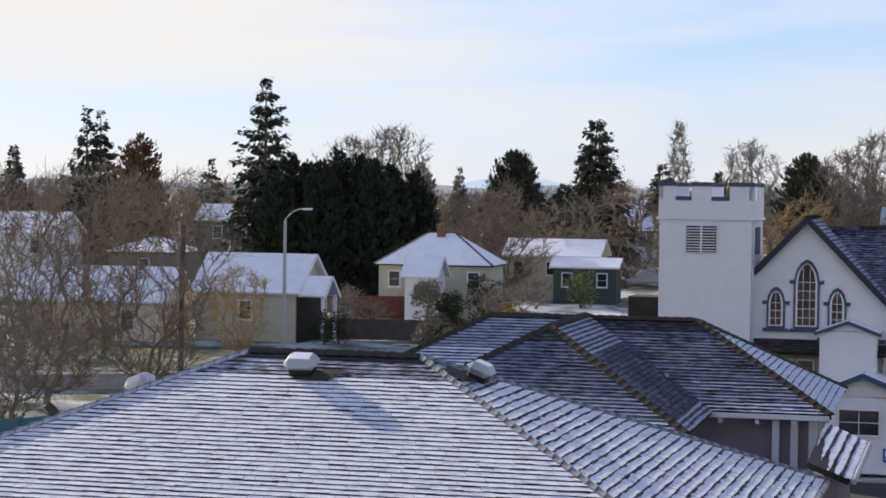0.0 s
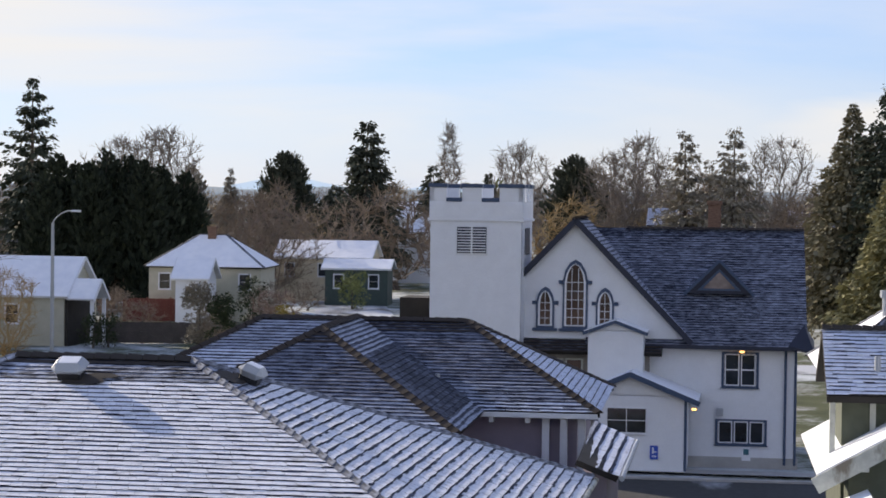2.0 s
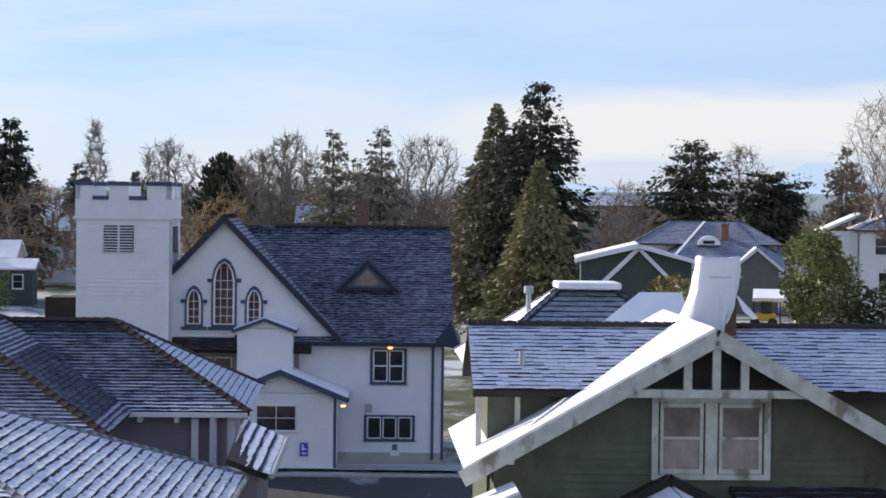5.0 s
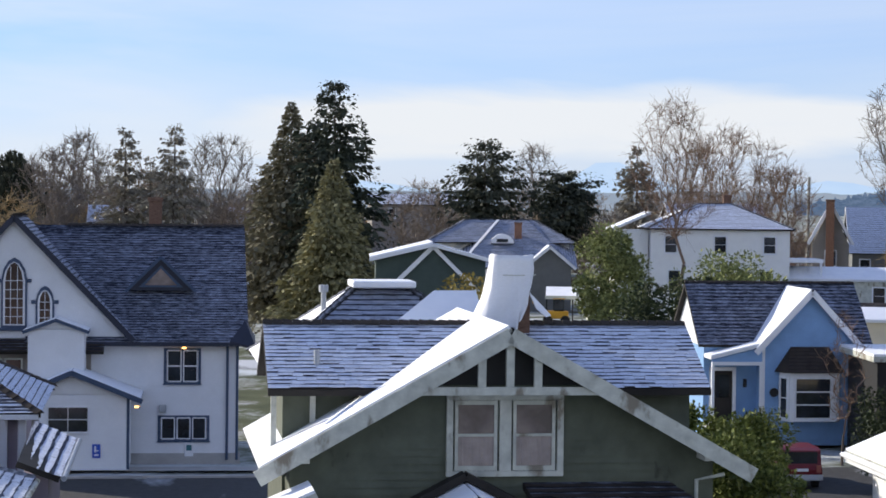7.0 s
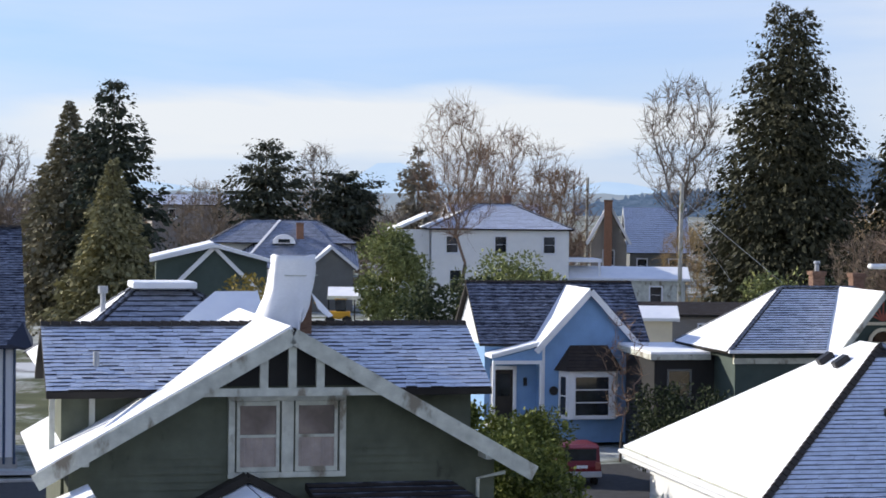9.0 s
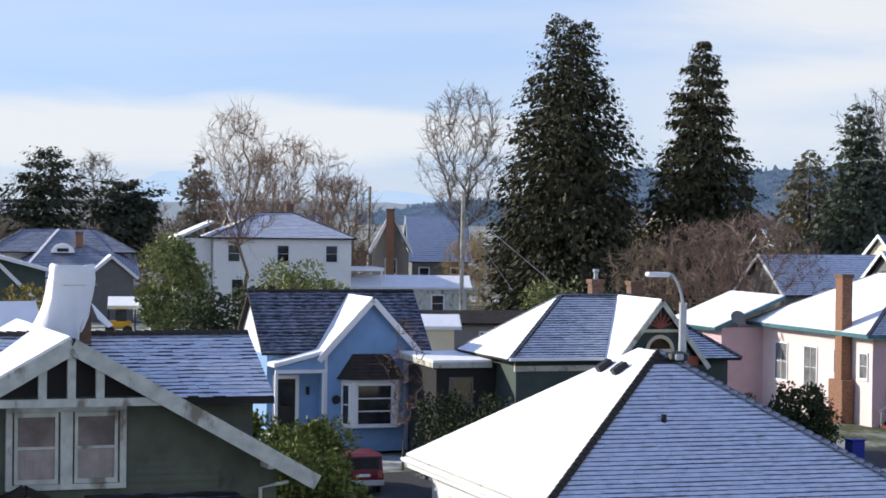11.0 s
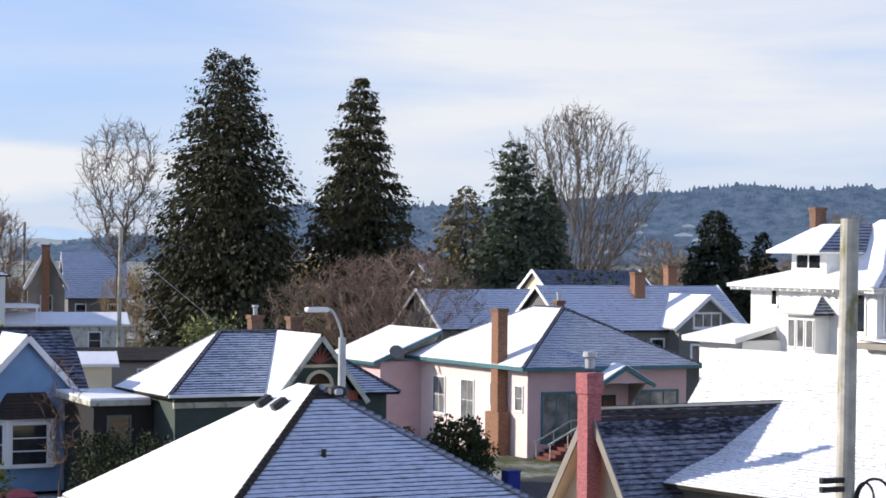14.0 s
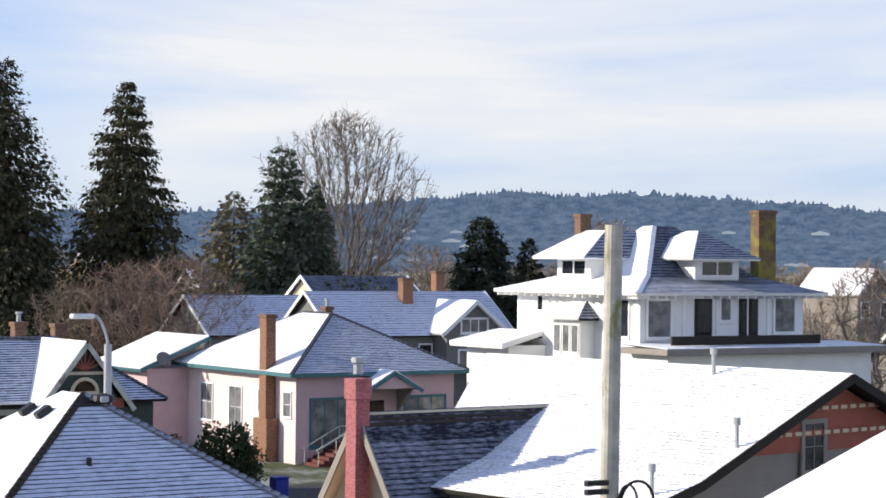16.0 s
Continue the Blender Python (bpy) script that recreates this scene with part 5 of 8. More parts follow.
    chimney(h, "brick_brown", 0.4, 1.2, 0.6, 0.6, 7.6, 9.0, "brick_brown", 1)
    chimney(h, "brick_brown", 2.6, 1.6, 0.6, 0.6, 7.0, 8.9)


victorian()


def pink_house():
    h = thing("pink_house", 80.55, 94.0, "pink house with teal trim, brick chimney and snowy hip roof", "house", 11.0, z=0.85)
    hx, hy, ze, zr = 5.83, 7.48, 5.03, 8.14
    # walls carry the sunlit tone, the front siding the shaded one
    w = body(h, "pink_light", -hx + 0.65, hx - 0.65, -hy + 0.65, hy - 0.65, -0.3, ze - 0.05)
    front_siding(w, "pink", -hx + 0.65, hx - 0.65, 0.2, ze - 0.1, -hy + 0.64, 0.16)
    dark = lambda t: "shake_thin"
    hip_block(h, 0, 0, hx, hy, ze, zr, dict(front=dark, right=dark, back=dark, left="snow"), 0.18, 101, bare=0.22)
    for (a, b) in (((-hx, -hy), (hx, -hy)), ((-hx, -hy), (-hx, hy))):
        beam("eave_board", h, "teal", (a[0], a[1], ze - 0.1), (b[0], b[1], ze - 0.1), 0.06, 0.2)
    for (y, w2, z0, z1) in ((-5.9, 0.4, 2.6, 3.9), (-2.9, 0.35, 2.7, 3.9), (0.3, 0.75, 1.6, 3.9), (4.0, 0.75, 1.8, 3.9)):
        window(h, Matrix.Translation((-hx + 0.65, y, 0)) @ Matrix.Rotation(-math.pi / 2, 4, "Z"), -w2, w2, z0, z1, "white", "glass_pale", 2 if w2 > 0.5 else 1, 2)
    fm = wall_m(0, -hy + 0.62, "front")
    window(h, fm, -4.2, -1.7, 1.0, 3.5, "teal", "glass_pale", 3, 1, 0.14, 0.07)
    window(h, fm, 1.9, 4.5, 1.7, 3.5, "teal", "glass_pale", 3, 1, 0.14, 0.07)
    d = box("door", h, "dark_wood", -0.55, 0.45, -hy + 0.55, -hy + 0.64, 1.2, 3.4, 0.0)
    box("pane", d, "glass_warm", -0.4, 0.3, -hy + 0.53, -hy + 0.56, 1.8, 3.2, 0.0)
    # entrance hood
    for sx in (-1, 1):
        pts = [(sx * 1.75, -hy - 1.3, 4.15), (sx * 1.75, -hy + 0.8, 4.15), (0, -hy + 0.8, 5.15), (0, -hy - 1.3, 5.15)]
        snow_face(h, pts if sx > 0 else [pts[1], pts[0], pts[3], pts[2]], 0.12, 0.05, "teal")
        beam("bargeboard", h, "teal", (0, -hy - 1.33, 5.02), (sx * 1.85, -hy - 1.33, 3.98), 0.06, 0.22)
        prism("hood_bracket", h, "taupe", [(sx * 1.3, -hy + 0.6, 4.1), (sx * 1.3, -hy - 1.0, 4.1), (sx * 1.3, -hy + 0.6, 2.7)], (0.15, 0, 0))
    prism("hood_gable", h, "pink", [(-1.5, -hy - 1.2, 4.15), (1.5, -hy - 1.2, 4.15), (0, -hy - 1.2, 4.95)], (0, 0.1, 0))
    # steps with rails
    for i in range(7):
        box("step", h, "red_fence", -2.6 + 0.32 * i - 2.2, -2.6 + 0.32 * (i + 1) - 2.2 + 0.02, -hy - 1.3, -hy + 0.5, -0.1, 0.17 * (i + 1), 0.01)
    box("landing", h, "red_fence", -2.56, 0.9, -hy - 1.3, -hy + 0.6, 0.0, 1.2, 0.01)
    for y in (-hy - 1.25, -hy + 0.3):
        tube("handrail", h, "trim_worn", [(-4.9, y, 0.9), (-2.6, y, 2.05), (-1.6, y, 2.05)], 0.045, 6)
        for (x, z) in ((-4.8, 0.9), (-3.7, 1.5), (-2.6, 2.05), (-1.7, 2.05)):
            tube("baluster", h, "trim_worn", [(x, y, 0.1), (x, y, z)], 0.035, 5)
    # chimney on the west wall
    c = box("chimney", h, "brick", -hx + 0.0, -hx + 0.62, -4.55, -3.75, -0.2, 8.15, 0.01)
    box("chimney_shoulder", c, "brick", -hx - 0.15, -hx + 0.6, -4.95, -3.35, -0.2, 2.4, 0.02)
    box("cap", c, "brick_brown", -hx - 0.06, -hx + 0.68, -4.61, -3.69, 8.0, 8.2, 0.01)
    chimney(h, "brick_brown", 0.9, 0.4, 0.5, 0.5, 7.4, 8.5, "brick_brown", 1)
    # rear porch
    snow_face(h, [(-8.6, 13.5, 4.7), (-8.6, 6.0, 4.7), (-4.0, 6.0, 6.6), (-4.0, 13.5, 6.6)], 0.2, 0.06, "teal")
    body(h, "pink", -7.9, -4.0, 6.5, 13.0, -0.3, 4.7)
    dish = thing("satellite_dish", 0, 0, "grey satellite dish on a roof edge", "dish", 0, "", 0.0)
    dish.matrix_world = h.matrix_world @ pose(-7.3, 5.6, 5.3, 60, 0, -20)
    bm = bmesh.new()
    tube_into(bm, [(0, 0, 0), (0, 0, 0.06), (0, 0, 0.16)], [0.08, 0.3, 0.42], 14)
    tube_into(bm, [(0, 0, 0.05), (0, -0.35, -0.5)], 0.03, 6)
    part("bowl", bm, "grey_wall", dish)


pink_house()


def foursquare():
    h = thing("foursquare_house", 88.8, 76.1, "large white foursquare house with hipped dormers and snowy roof", "house", 11.0, z=1.0)
    W, D, ze, o = 12.15, 11.86, 9.55, 1.05
    w = body(h, "white_house", 0, W, 0, D, 0, ze)
    front_siding(w, "white_house", 0, W, 6.7, ze, -0.003, 0.15)
    # flared main roof: skirt, then steeper hip
    skirt, zk, zt = 2.0, 10.35, 13.3
    a = dict(front=[(-o, -o, ze - 0.1), (W + o, -o, ze - 0.1), (W - skirt, skirt, zk), (skirt, skirt, zk)], left=[(-o, D + o, ze - 0.1), (-o, -o, ze - 0.1), (skirt, skirt, zk), (skirt, D - skirt, zk)],
             right=[(W + o, -o, ze - 0.1), (W + o, D + o, ze - 0.1), (W - skirt, D - skirt, zk), (W - skirt, skirt, zk)], back=[(W + o, D + o, ze - 0.1), (-o, D + o, ze - 0.1), (skirt, D - skirt, zk), (W - skirt, D - skirt, zk)])
    cx, cy = W / 2, D / 2
    b = dict(front=[(skirt, skirt, zk), (W - skirt, skirt, zk), (cx + 0.8, cy - 0.4, zt), (cx - 0.8, cy - 0.4, zt)], left=[(skirt, D - skirt, zk), (skirt, skirt, zk), (cx - 0.8, cy - 0.4, zt), (cx - 0.8, cy + 0.4, zt)],
             right=[(W - skirt, skirt, zk), (W - skirt, D - skirt, zk), (cx + 0.8, cy + 0.4, zt), (cx + 0.8, cy - 0.4, zt)], back=[(W - skirt, D - skirt, zk), (skirt, D - skirt, zk), (cx - 0.8, cy + 0.4, zt), (cx + 0.8, cy + 0.4, zt)])
    dark = lambda t: "shake_mid"
    for k in a:
        if k == "left":
            snow_face(h, a[k], 0.15, 0.05, "white_house"), snow_face(h, b[k], 0.15, 0.05)
        else:
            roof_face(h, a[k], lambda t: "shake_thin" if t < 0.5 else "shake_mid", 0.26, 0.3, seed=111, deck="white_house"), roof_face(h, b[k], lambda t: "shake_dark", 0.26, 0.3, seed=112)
    ridge_caps(h, (-o, -o, ze - 0.05), (skirt, skirt, zk + 0.04), "snow", 0.4, 0.25)
    ridge_caps(h, (skirt, skirt, zk + 0.04), (cx - 0.8, cy - 0.4, zt + 0.04), "snow", 0.4, 0.25)
    bm = bmesh.new()
    for i in range(22):
        x = -0.8 + (W + 1.6) * i / 21
        box_into(bm, x - 0.06, x + 0.06, -0.9, -0.02, ze - 0.42, ze - 0.27)
    for i in range(20):
        y = -0.8 + (D + 1.6) * i / 19
        box_into(bm, -0.9, -0.02, y - 0.06, y + 0.06, ze - 0.42, ze - 0.27)
    part("rafter_tails", bm, "white_house", h)
    # dormers with their own hips
    def dormer(m, wd, label):
        d = new("dormer")
        d.parent, d.matrix_local = h, m
        d["label"] = label
        body(d, "white_house", -wd / 2, wd / 2, 0, 4.0, 9.9, 11.4)
        window(d, Matrix(), -wd / 2 + 0.5, wd / 2 - 0.5, 10.45, 11.2, "white_house", "glass", 2, 1, 0.1, 0.1)
        s = hip_points(wd / 2 + 0.9, 3.1, 11.4, 13.0)
        return d, s
    d, s = dormer(Matrix.Translation((cx + 0.6, 1.3, 0)), 3.3, "front dormer with a hipped roof")
    snow_face(h, shifted(s["left"], cx + 0.6, 2.2 + 1.3), 0.12, 0.05, "white_house")
    roof_face(h, shifted(s["front"], cx + 0.6, 2.2 + 1.3), dark, 0.26, 0.3, seed=114, deck="white_house")
    roof_face(h, shifted(s["right"], cx + 0.6, 2.2 + 1.3), dark, 0.26, 0.3, seed=115, deck="white_house")
    d2, s2 = dormer(Matrix.Translation((1.0, cy + 1.6, 0)) @ Matrix.Rotation(-math.pi / 2, 4, "Z"), 3.3, "west dormer with a hipped roof")
    e = [(-0.2, cy + 4.2, 11.4), (-0.2, cy - 1.0, 11.4), (2.6, cy + 0.6, 13.0), (2.6, cy + 2.6, 13.0)]
    snow_face(h, e, 0.12, 0.05, "white_house")
    roof_face(h, [(-0.2, cy - 1.0, 11.4), (5.0, cy - 1.0, 11.4), (5.0, cy + 0.6, 13.0), (2.6, cy + 0.6, 13.0)], dark, 0.26, 0.3, seed=117, deck="white_house")
    chimney(h, "brick_moss", W - 0.8, 2.6, 1.35, 0.75, 9.4, 14.3, "brick_brown")
    chimney(h, "brick_brown", 2.6, cy + 2.9, 0.8, 0.6, 11.5, 14.0, "brick_brown")
    # upper windows and balcony doors
    fm = wall_m(0, -0.075, "front")
    for (x0, x1, z0, z1, g) in ((0.5, 2.1, 7.0, 9.0, "glass_pale"), (5.8, 6.5, 7.9, 9.2, "glass_pale"), (9.9, 11.4, 7.2, 9.2, "glass_pale")):
        window(h, fm, x0, x1, z0, z1, "white_house", g, 1, 1, 0.14, 0.05)
    for (x0, x1) in ((3.9, 5.15), (7.2, 7.75), (7.95, 8.6)):
        dd = box("balcony_door", h, "dark_wood", x0, x1, -0.1, -0.03, 6.75, 9.2, 0.0)
        box("pane", dd, "glass", x0 + 0.15, x1 - 0.15, -0.12, -0.095, 7.1, 9.0, 0.0)
    for x in (3.0, 5.45, 9.3):
        box("pilaster", h, "white_house", x, x + 0.3, -0.1, -0.0, 6.7, ze, 0.0)
    lm = Matrix.Rotation(-math.pi / 2, 4, "Z")
    for (y, z0, z1, wd) in ((D - 2.4, 8.3, 9.2, 0.5), (D - 2.4, 6.6, 7.0, 0.45), (1.4, 7.0, 9.0, 0.8)):
        window(h, Matrix.Translation((0, y, 0)) @ lm, -wd / 2, wd / 2, z0, z1, "white_house", "glass", 1, 1, 0.12)
    # oriel on the west wall
    body(h, "white_house", -1.0, 0.1, 4.2, 6.8, 5.6, 7.9, "oriel")
    for y in (4.65, 5.5, 6.35):
        window(h, Matrix.Translation((-1.0, y, 0)) @ lm, -0.28, 0.28, 6.0, 7.5, "white_house", "glass_pale", 1, 1, 0.08)
    snow_face(h, [(-1.5, 7.3, 7.9), (-1.5, 3.7, 7.9), (0, 4.9, 8.9), (0, 6.1, 8.9)], 0.1, 0.04, "white_house")
    roof_face(h, [(-1.5, 3.7, 7.9), (0.0, 3.7, 7.9), (0, 4.9, 8.9)], lambda t: "shake_mid", 0.26, 0.3, seed=118)
    # balcony over the ground floor
    body(h, "white_house", -0.6, W + 2.4, -3.2, 0, 0, 6.2)
    box("balcony_edge", h, "taupe", -1.2, W + 3.1, -3.9, 0.2, 6.1, 6.45, 0.03)
    snow_face(h, [(-1.15, -3.85, 6.46), (W + 3.0, -3.85, 6.46), (W + 3.0, -0.02, 6.6), (-1.15, -0.02, 6.6)], 0.04, 0.04)
    box("balcony_wall", h, "dark_wood", 0.2, W - 1.0, -2.6, -2.45, 6.6, 7.1, 0.02, label="low dark balcony parapet")
    # west wing roof
    snow_face(h, [(-3.6, D + 2.0, 6.3), (-3.6, D - 3.6, 6.3), (0, D - 2.6, 7.0), (0, D + 2.0, 7.0)], 0.25, 0.06, "white_house")
    ww = body(h, "white_house", -2.7, 0.1, D - 3.0, D + 1.4, 0, 6.2)
    window(ww, Matrix.Translation((-1.6, D - 3.0, 0)), -0.5, 0.5, 4.3, 5.4, "white_house", "glass", 2, 1)


foursquare()


def big_roof_house():
    h = thing("gabled_house", 58.0, 48.9, "house with a broad snowy roof and a red patterned gable", "house", 2.0, z=0.0)
    zr, k = 8.45, 0.41
    yf, yb = -8.7, 9.0
    z0 = gz(58, 49)

    def fall(x):
        return zr - k * x if x < 7.5 else zr - k * 7.5 - 0.26 * (x - 7.5)
    snowy = lambda t: ["snow_shingle", "snow", "snow_shingle"]
    roof_face(h, [(-7.5, yb - 5.2, fall(7.5)), (-7.5, yf, fall(7.5)), (0, yf, zr), (0, yb, zr)], snowy, 0.24, 1.2, 0.045, seed=123, bare=0, jitter=0.02)
    roof_face(h, [(-10.4, 0.5, fall(10.4)), (-10.4, yf, fall(10.4)), (-7.5, yf, fall(7.5)), (-7.5, 1.5, fall(7.5))], snowy, 0.24, 1.2, 0.045, seed=124, bare=0, jitter=0.02)
    snow_face(h, [(8.0, yf, zr - 3.4), (8.0, yb, zr - 3.4), (0, yb, zr), (0, yf, zr)], 0.16, 0.05, "dark_wood")
    g = prism("gable_wall", h, "taupe", [(-9.6, yf + 0.8, z0), (7.4, yf + 0.8, z0), (7.4, yf + 0.8, 5.1), (0, yf + 0.8, zr - 0.25), (-9.6, yf + 0.8, 4.5)], (0, 8.5, 0))
    siding(g, [(-9.6, yf + 0.8, 2.5), (7.4, yf + 0.8, 2.5), (7.4, yf + 0.8, 5.1), (-7.5, yf + 0.8, 5.1), (-9.6, yf + 0.8, 4.5)], "taupe", 0.18)
    y = yf + 0.76
    prism("red_gable_panel", g, "rust", [(-5.7, y, 5.95), (5.2, y, 5.95), (0.0, y, zr - 0.3)], (0, -0.05, 0), "brick-red shingled gable")
    for z, xx in ((6.55, 4.2), (7.35, 2.3)):
        box("frieze_band", g, "rust", -xx, xx, y - 0.12, y - 0.05, z - 0.1, z + 0.1, 0.0)
        for i in range(int(xx * 4)):
            box("dentil", g, "cream", -xx + 0.5 * i, -xx + 0.5 * i + 0.3, y - 0.15, y - 0.12, z - 0.06, z + 0.06, 0.0)
    window(g, wall_m(-1.2, y - 0.08, "front"), -0.5, 0.5, 5.35, 6.85, "taupe", "glass", 2, 2, 0.16)
    for sx, e in ((-1, 7.5), (1, 8.0)):
        beam("bargeboard", h, "dark_wood", (0, yf - 0.02, zr - 0.12), (sx * e, yf - 0.02, (fall(7.5) if sx < 0 else zr - 3.4) - 0.12), 0.06, 0.3)
    beam("bargeboard", h, "dark_wood", (-7.5, yf - 0.02, fall(7.5) - 0.12), (-10.4, yf - 0.02, fall(10.4) - 0.12), 0.06, 0.3)
    for x, y2 in ((-5.3, -8.2), (-0.6, -3.2), (-8.9, -7.9)):
        v = thing("vent_pipe", 0, 0, "grey metal flue rising from the snow", "vent pipe", 0, "flues on the broad roof", 0.0)
        v.matrix_world = h.matrix_world @ Matrix.Translation((x, y2, fall(-x)))
        bm = bmesh.new()
        tube_into(bm, [(0, 0, -0.2), (0, 0, 0.75)], 0.07, 8)
        tube_into(bm, [(0, 0, 0.72), (0, 0, 0.95)], 0.12, 8)
        part("pipe", bm, "metal", v)
    # steep side wing with cream gable
    w = new("side_wing")
    w.parent = h
    w.matrix_local = Matrix.Translation((-3.5, 1.9, 0)) @ Matrix.Rotation(-radians(5), 4, "Z")
    w["label"] = "steep dark-shingled wing with a cream gable end"
    L, zw, kk, rr = -8.35, 7.02, 1.42, 2.75
    ze = zw - kk * rr
    roof_face(w, [(L, -rr, ze), (2.0 + 0, -rr, ze), (2.0, 0, zw), (L, 0, zw)], lambda t: "shake_brown" if t > 0.86 else ("shake_wet" if t > 0.72 else "shake_dash"), 0.2, 0.3, 0.03, jitter=0.01, seed=121)
    roof_face(w, [(2.0, rr, ze), (L, rr, ze), (L, 0, zw), (2.0, 0, zw)], lambda t: "shake_brown", 0.26, 0.3, seed=122, deck="cream")
    prism("gable_end", w, "cream", [(L + 0.5, -rr + 0.3, 0), (L + 0.5, rr - 0.3, 0), (L + 0.5, rr - 0.3, ze + 0.3), (L + 0.5, 0, zw - 0.25), (L + 0.5, -rr + 0.3, ze + 0.3)], (9.0, 0, 0))
    for sy in (-1, 1):
        beam("bargeboard", w, "taupe", (L - 0.02, 0, zw - 0.1), (L - 0.02, sy * rr, ze - 0.1), 0.06, 0.26)
    c = box("chimney", w, "red_chim", L - 0.28, L + 0.28, -0.35, 0.25, 0, 8.1, 0.015, label="red painted brick chimney")
    box("corbel", c, "red_chim", L - 0.33, L + 0.33, -0.4, 0.3, 7.45, 8.15, 0.02)
    bm = bmesh.new()
    tube_into(bm, [(L, -0.05, 8.3), (L, -0.05, 8.6)], 0.16, 10)
    tube_into(bm, [(L, -0.05, 8.62), (L, -0.05, 8.68), (L, -0.05, 8.85)], [0.1, 0.24, 0.22], 10)
    part("flue", bm, "metal", c, "dented metal flue cap")


big_roof_house()


def corner_roof():
    h = thing("neighbouring_house", 46.6, 27.2, "house with a plain snow-covered roof", "house", 8.0, z=0.0)
    snow_face(h, [(-7.0, 6.0, 4.6), (-7.0, -6.0, 4.6), (-1.5, -2.0, 8.2), (-1.5, 2.5, 8.2)], 0.16, 0.06, "white")
    snow_face(h, [(-7.0, -6.0, 4.6), (5.0, -6.0, 4.6), (2.0, -2.0, 8.2), (-1.5, -2.0, 8.2)], 0.16, 0.06, "white")
    snow_face(h, [(5.0, 6.0, 4.6), (-7.0, 6.0, 4.6), (-1.5, 2.5, 8.2), (2.0, 2.5, 8.2)], 0.16, 0.06, "white")
    body(h, "taupe", -6.3, 4.5, -5.4, 5.4, 0, 4.6)


corner_roof()


# ---- houses farther off ----
def plain_house(x, y, turn, w, d, ze, zr, wall, label, ridge="x", left="snow", front="shake_mid", name="far_house", wins=3, trim="white", hip=False, z=None):
    h = thing(name, x, y, label, "house", turn, "houses beyond the gardens", z)
    b = body(h, wall, -w / 2 + 0.4, w / 2 - 0.4, -d / 2 + 0.4, d / 2 - 0.4, -0.3, ze)
    fr, lf = (front if front == "snow" else (lambda t: front)), (left if left == "snow" else (lambda t: left))
    if hip:
        hip_block(h, 0, 0, w / 2, d / 2, ze, zr, dict(front=fr, right=fr, back=fr, left=lf), 0.3, 131, width=0.5, single=True, bare=0.06)
    elif ridge == "x":
        for pts in ([(-w / 2, -d / 2, ze), (w / 2, -d / 2, ze), (w / 2, 0, zr), (-w / 2, 0, zr)], [(w / 2, d / 2, ze), (-w / 2, d / 2, ze), (-w / 2, 0, zr), (w / 2, 0, zr)]):
            if fr == "snow":
                snow_face(h, pts, 0.15, 0.06, trim)
            else:
                roof_face(h, pts, fr, 0.3, 0.5, 0.02, seed=7, bare=0.08)
        for s in (-1, 1):
            xx = s * (w / 2 - 0.4)
            prism("gable_wall", h, wall, [(xx, -d / 2 + 0.4, ze - 0.1), (xx, d / 2 - 0.4, ze - 0.1), (xx, 0, zr - 0.15)], (-0.1 * s, 0, 0))
            for sy in (-1, 1):
                beam("bargeboard", h, trim, (s * w / 2, 0, zr - 0.05), (s * w / 2, sy * d / 2, ze - 0.05), 0.08, 0.25)
    else:
        for s in (-1, 1):
            pts = [(-w / 2, d / 2, ze), (-w / 2, -d / 2, ze), (0, -d / 2, zr), (0, d / 2, zr)] if s < 0 else [(w / 2, -d / 2, ze), (w / 2, d / 2, ze), (0, d / 2, zr), (0, -d / 2, zr)]
            p = lf if s < 0 else fr
            snow_face(h, pts, 0.15, 0.06, trim) if p == "snow" else roof_face(h, pts, p, 0.3, 0.5, 0.02, seed=8, bare=0.08)
            beam("bargeboard", h, trim, (0, -d / 2 - 0.03, zr - 0.05), (s * w / 2, -d / 2 - 0.03, ze - 0.05), 0.08, 0.28)
        prism("gable_wall", h, wall, [(-w / 2 + 0.4, -d / 2 + 0.4, ze - 0.1), (w / 2 - 0.4, -d / 2 + 0.4, ze - 0.1), (0, -d / 2 + 0.4, zr - 0.15)], (0, 0.1, 0))
    for i in range(wins):
        xx = -w / 2 + w * (i + 0.5) / wins
        window(b, wall_m(xx, -d / 2 + 0.38, "front"), -0.5, 0.5, ze - 2.1, ze - 0.7, trim, "glass", 1, 2, 0.12)
    return h


def pol(az, d):
    return d * math.sin(radians(az)), d * math.cos(radians(az))


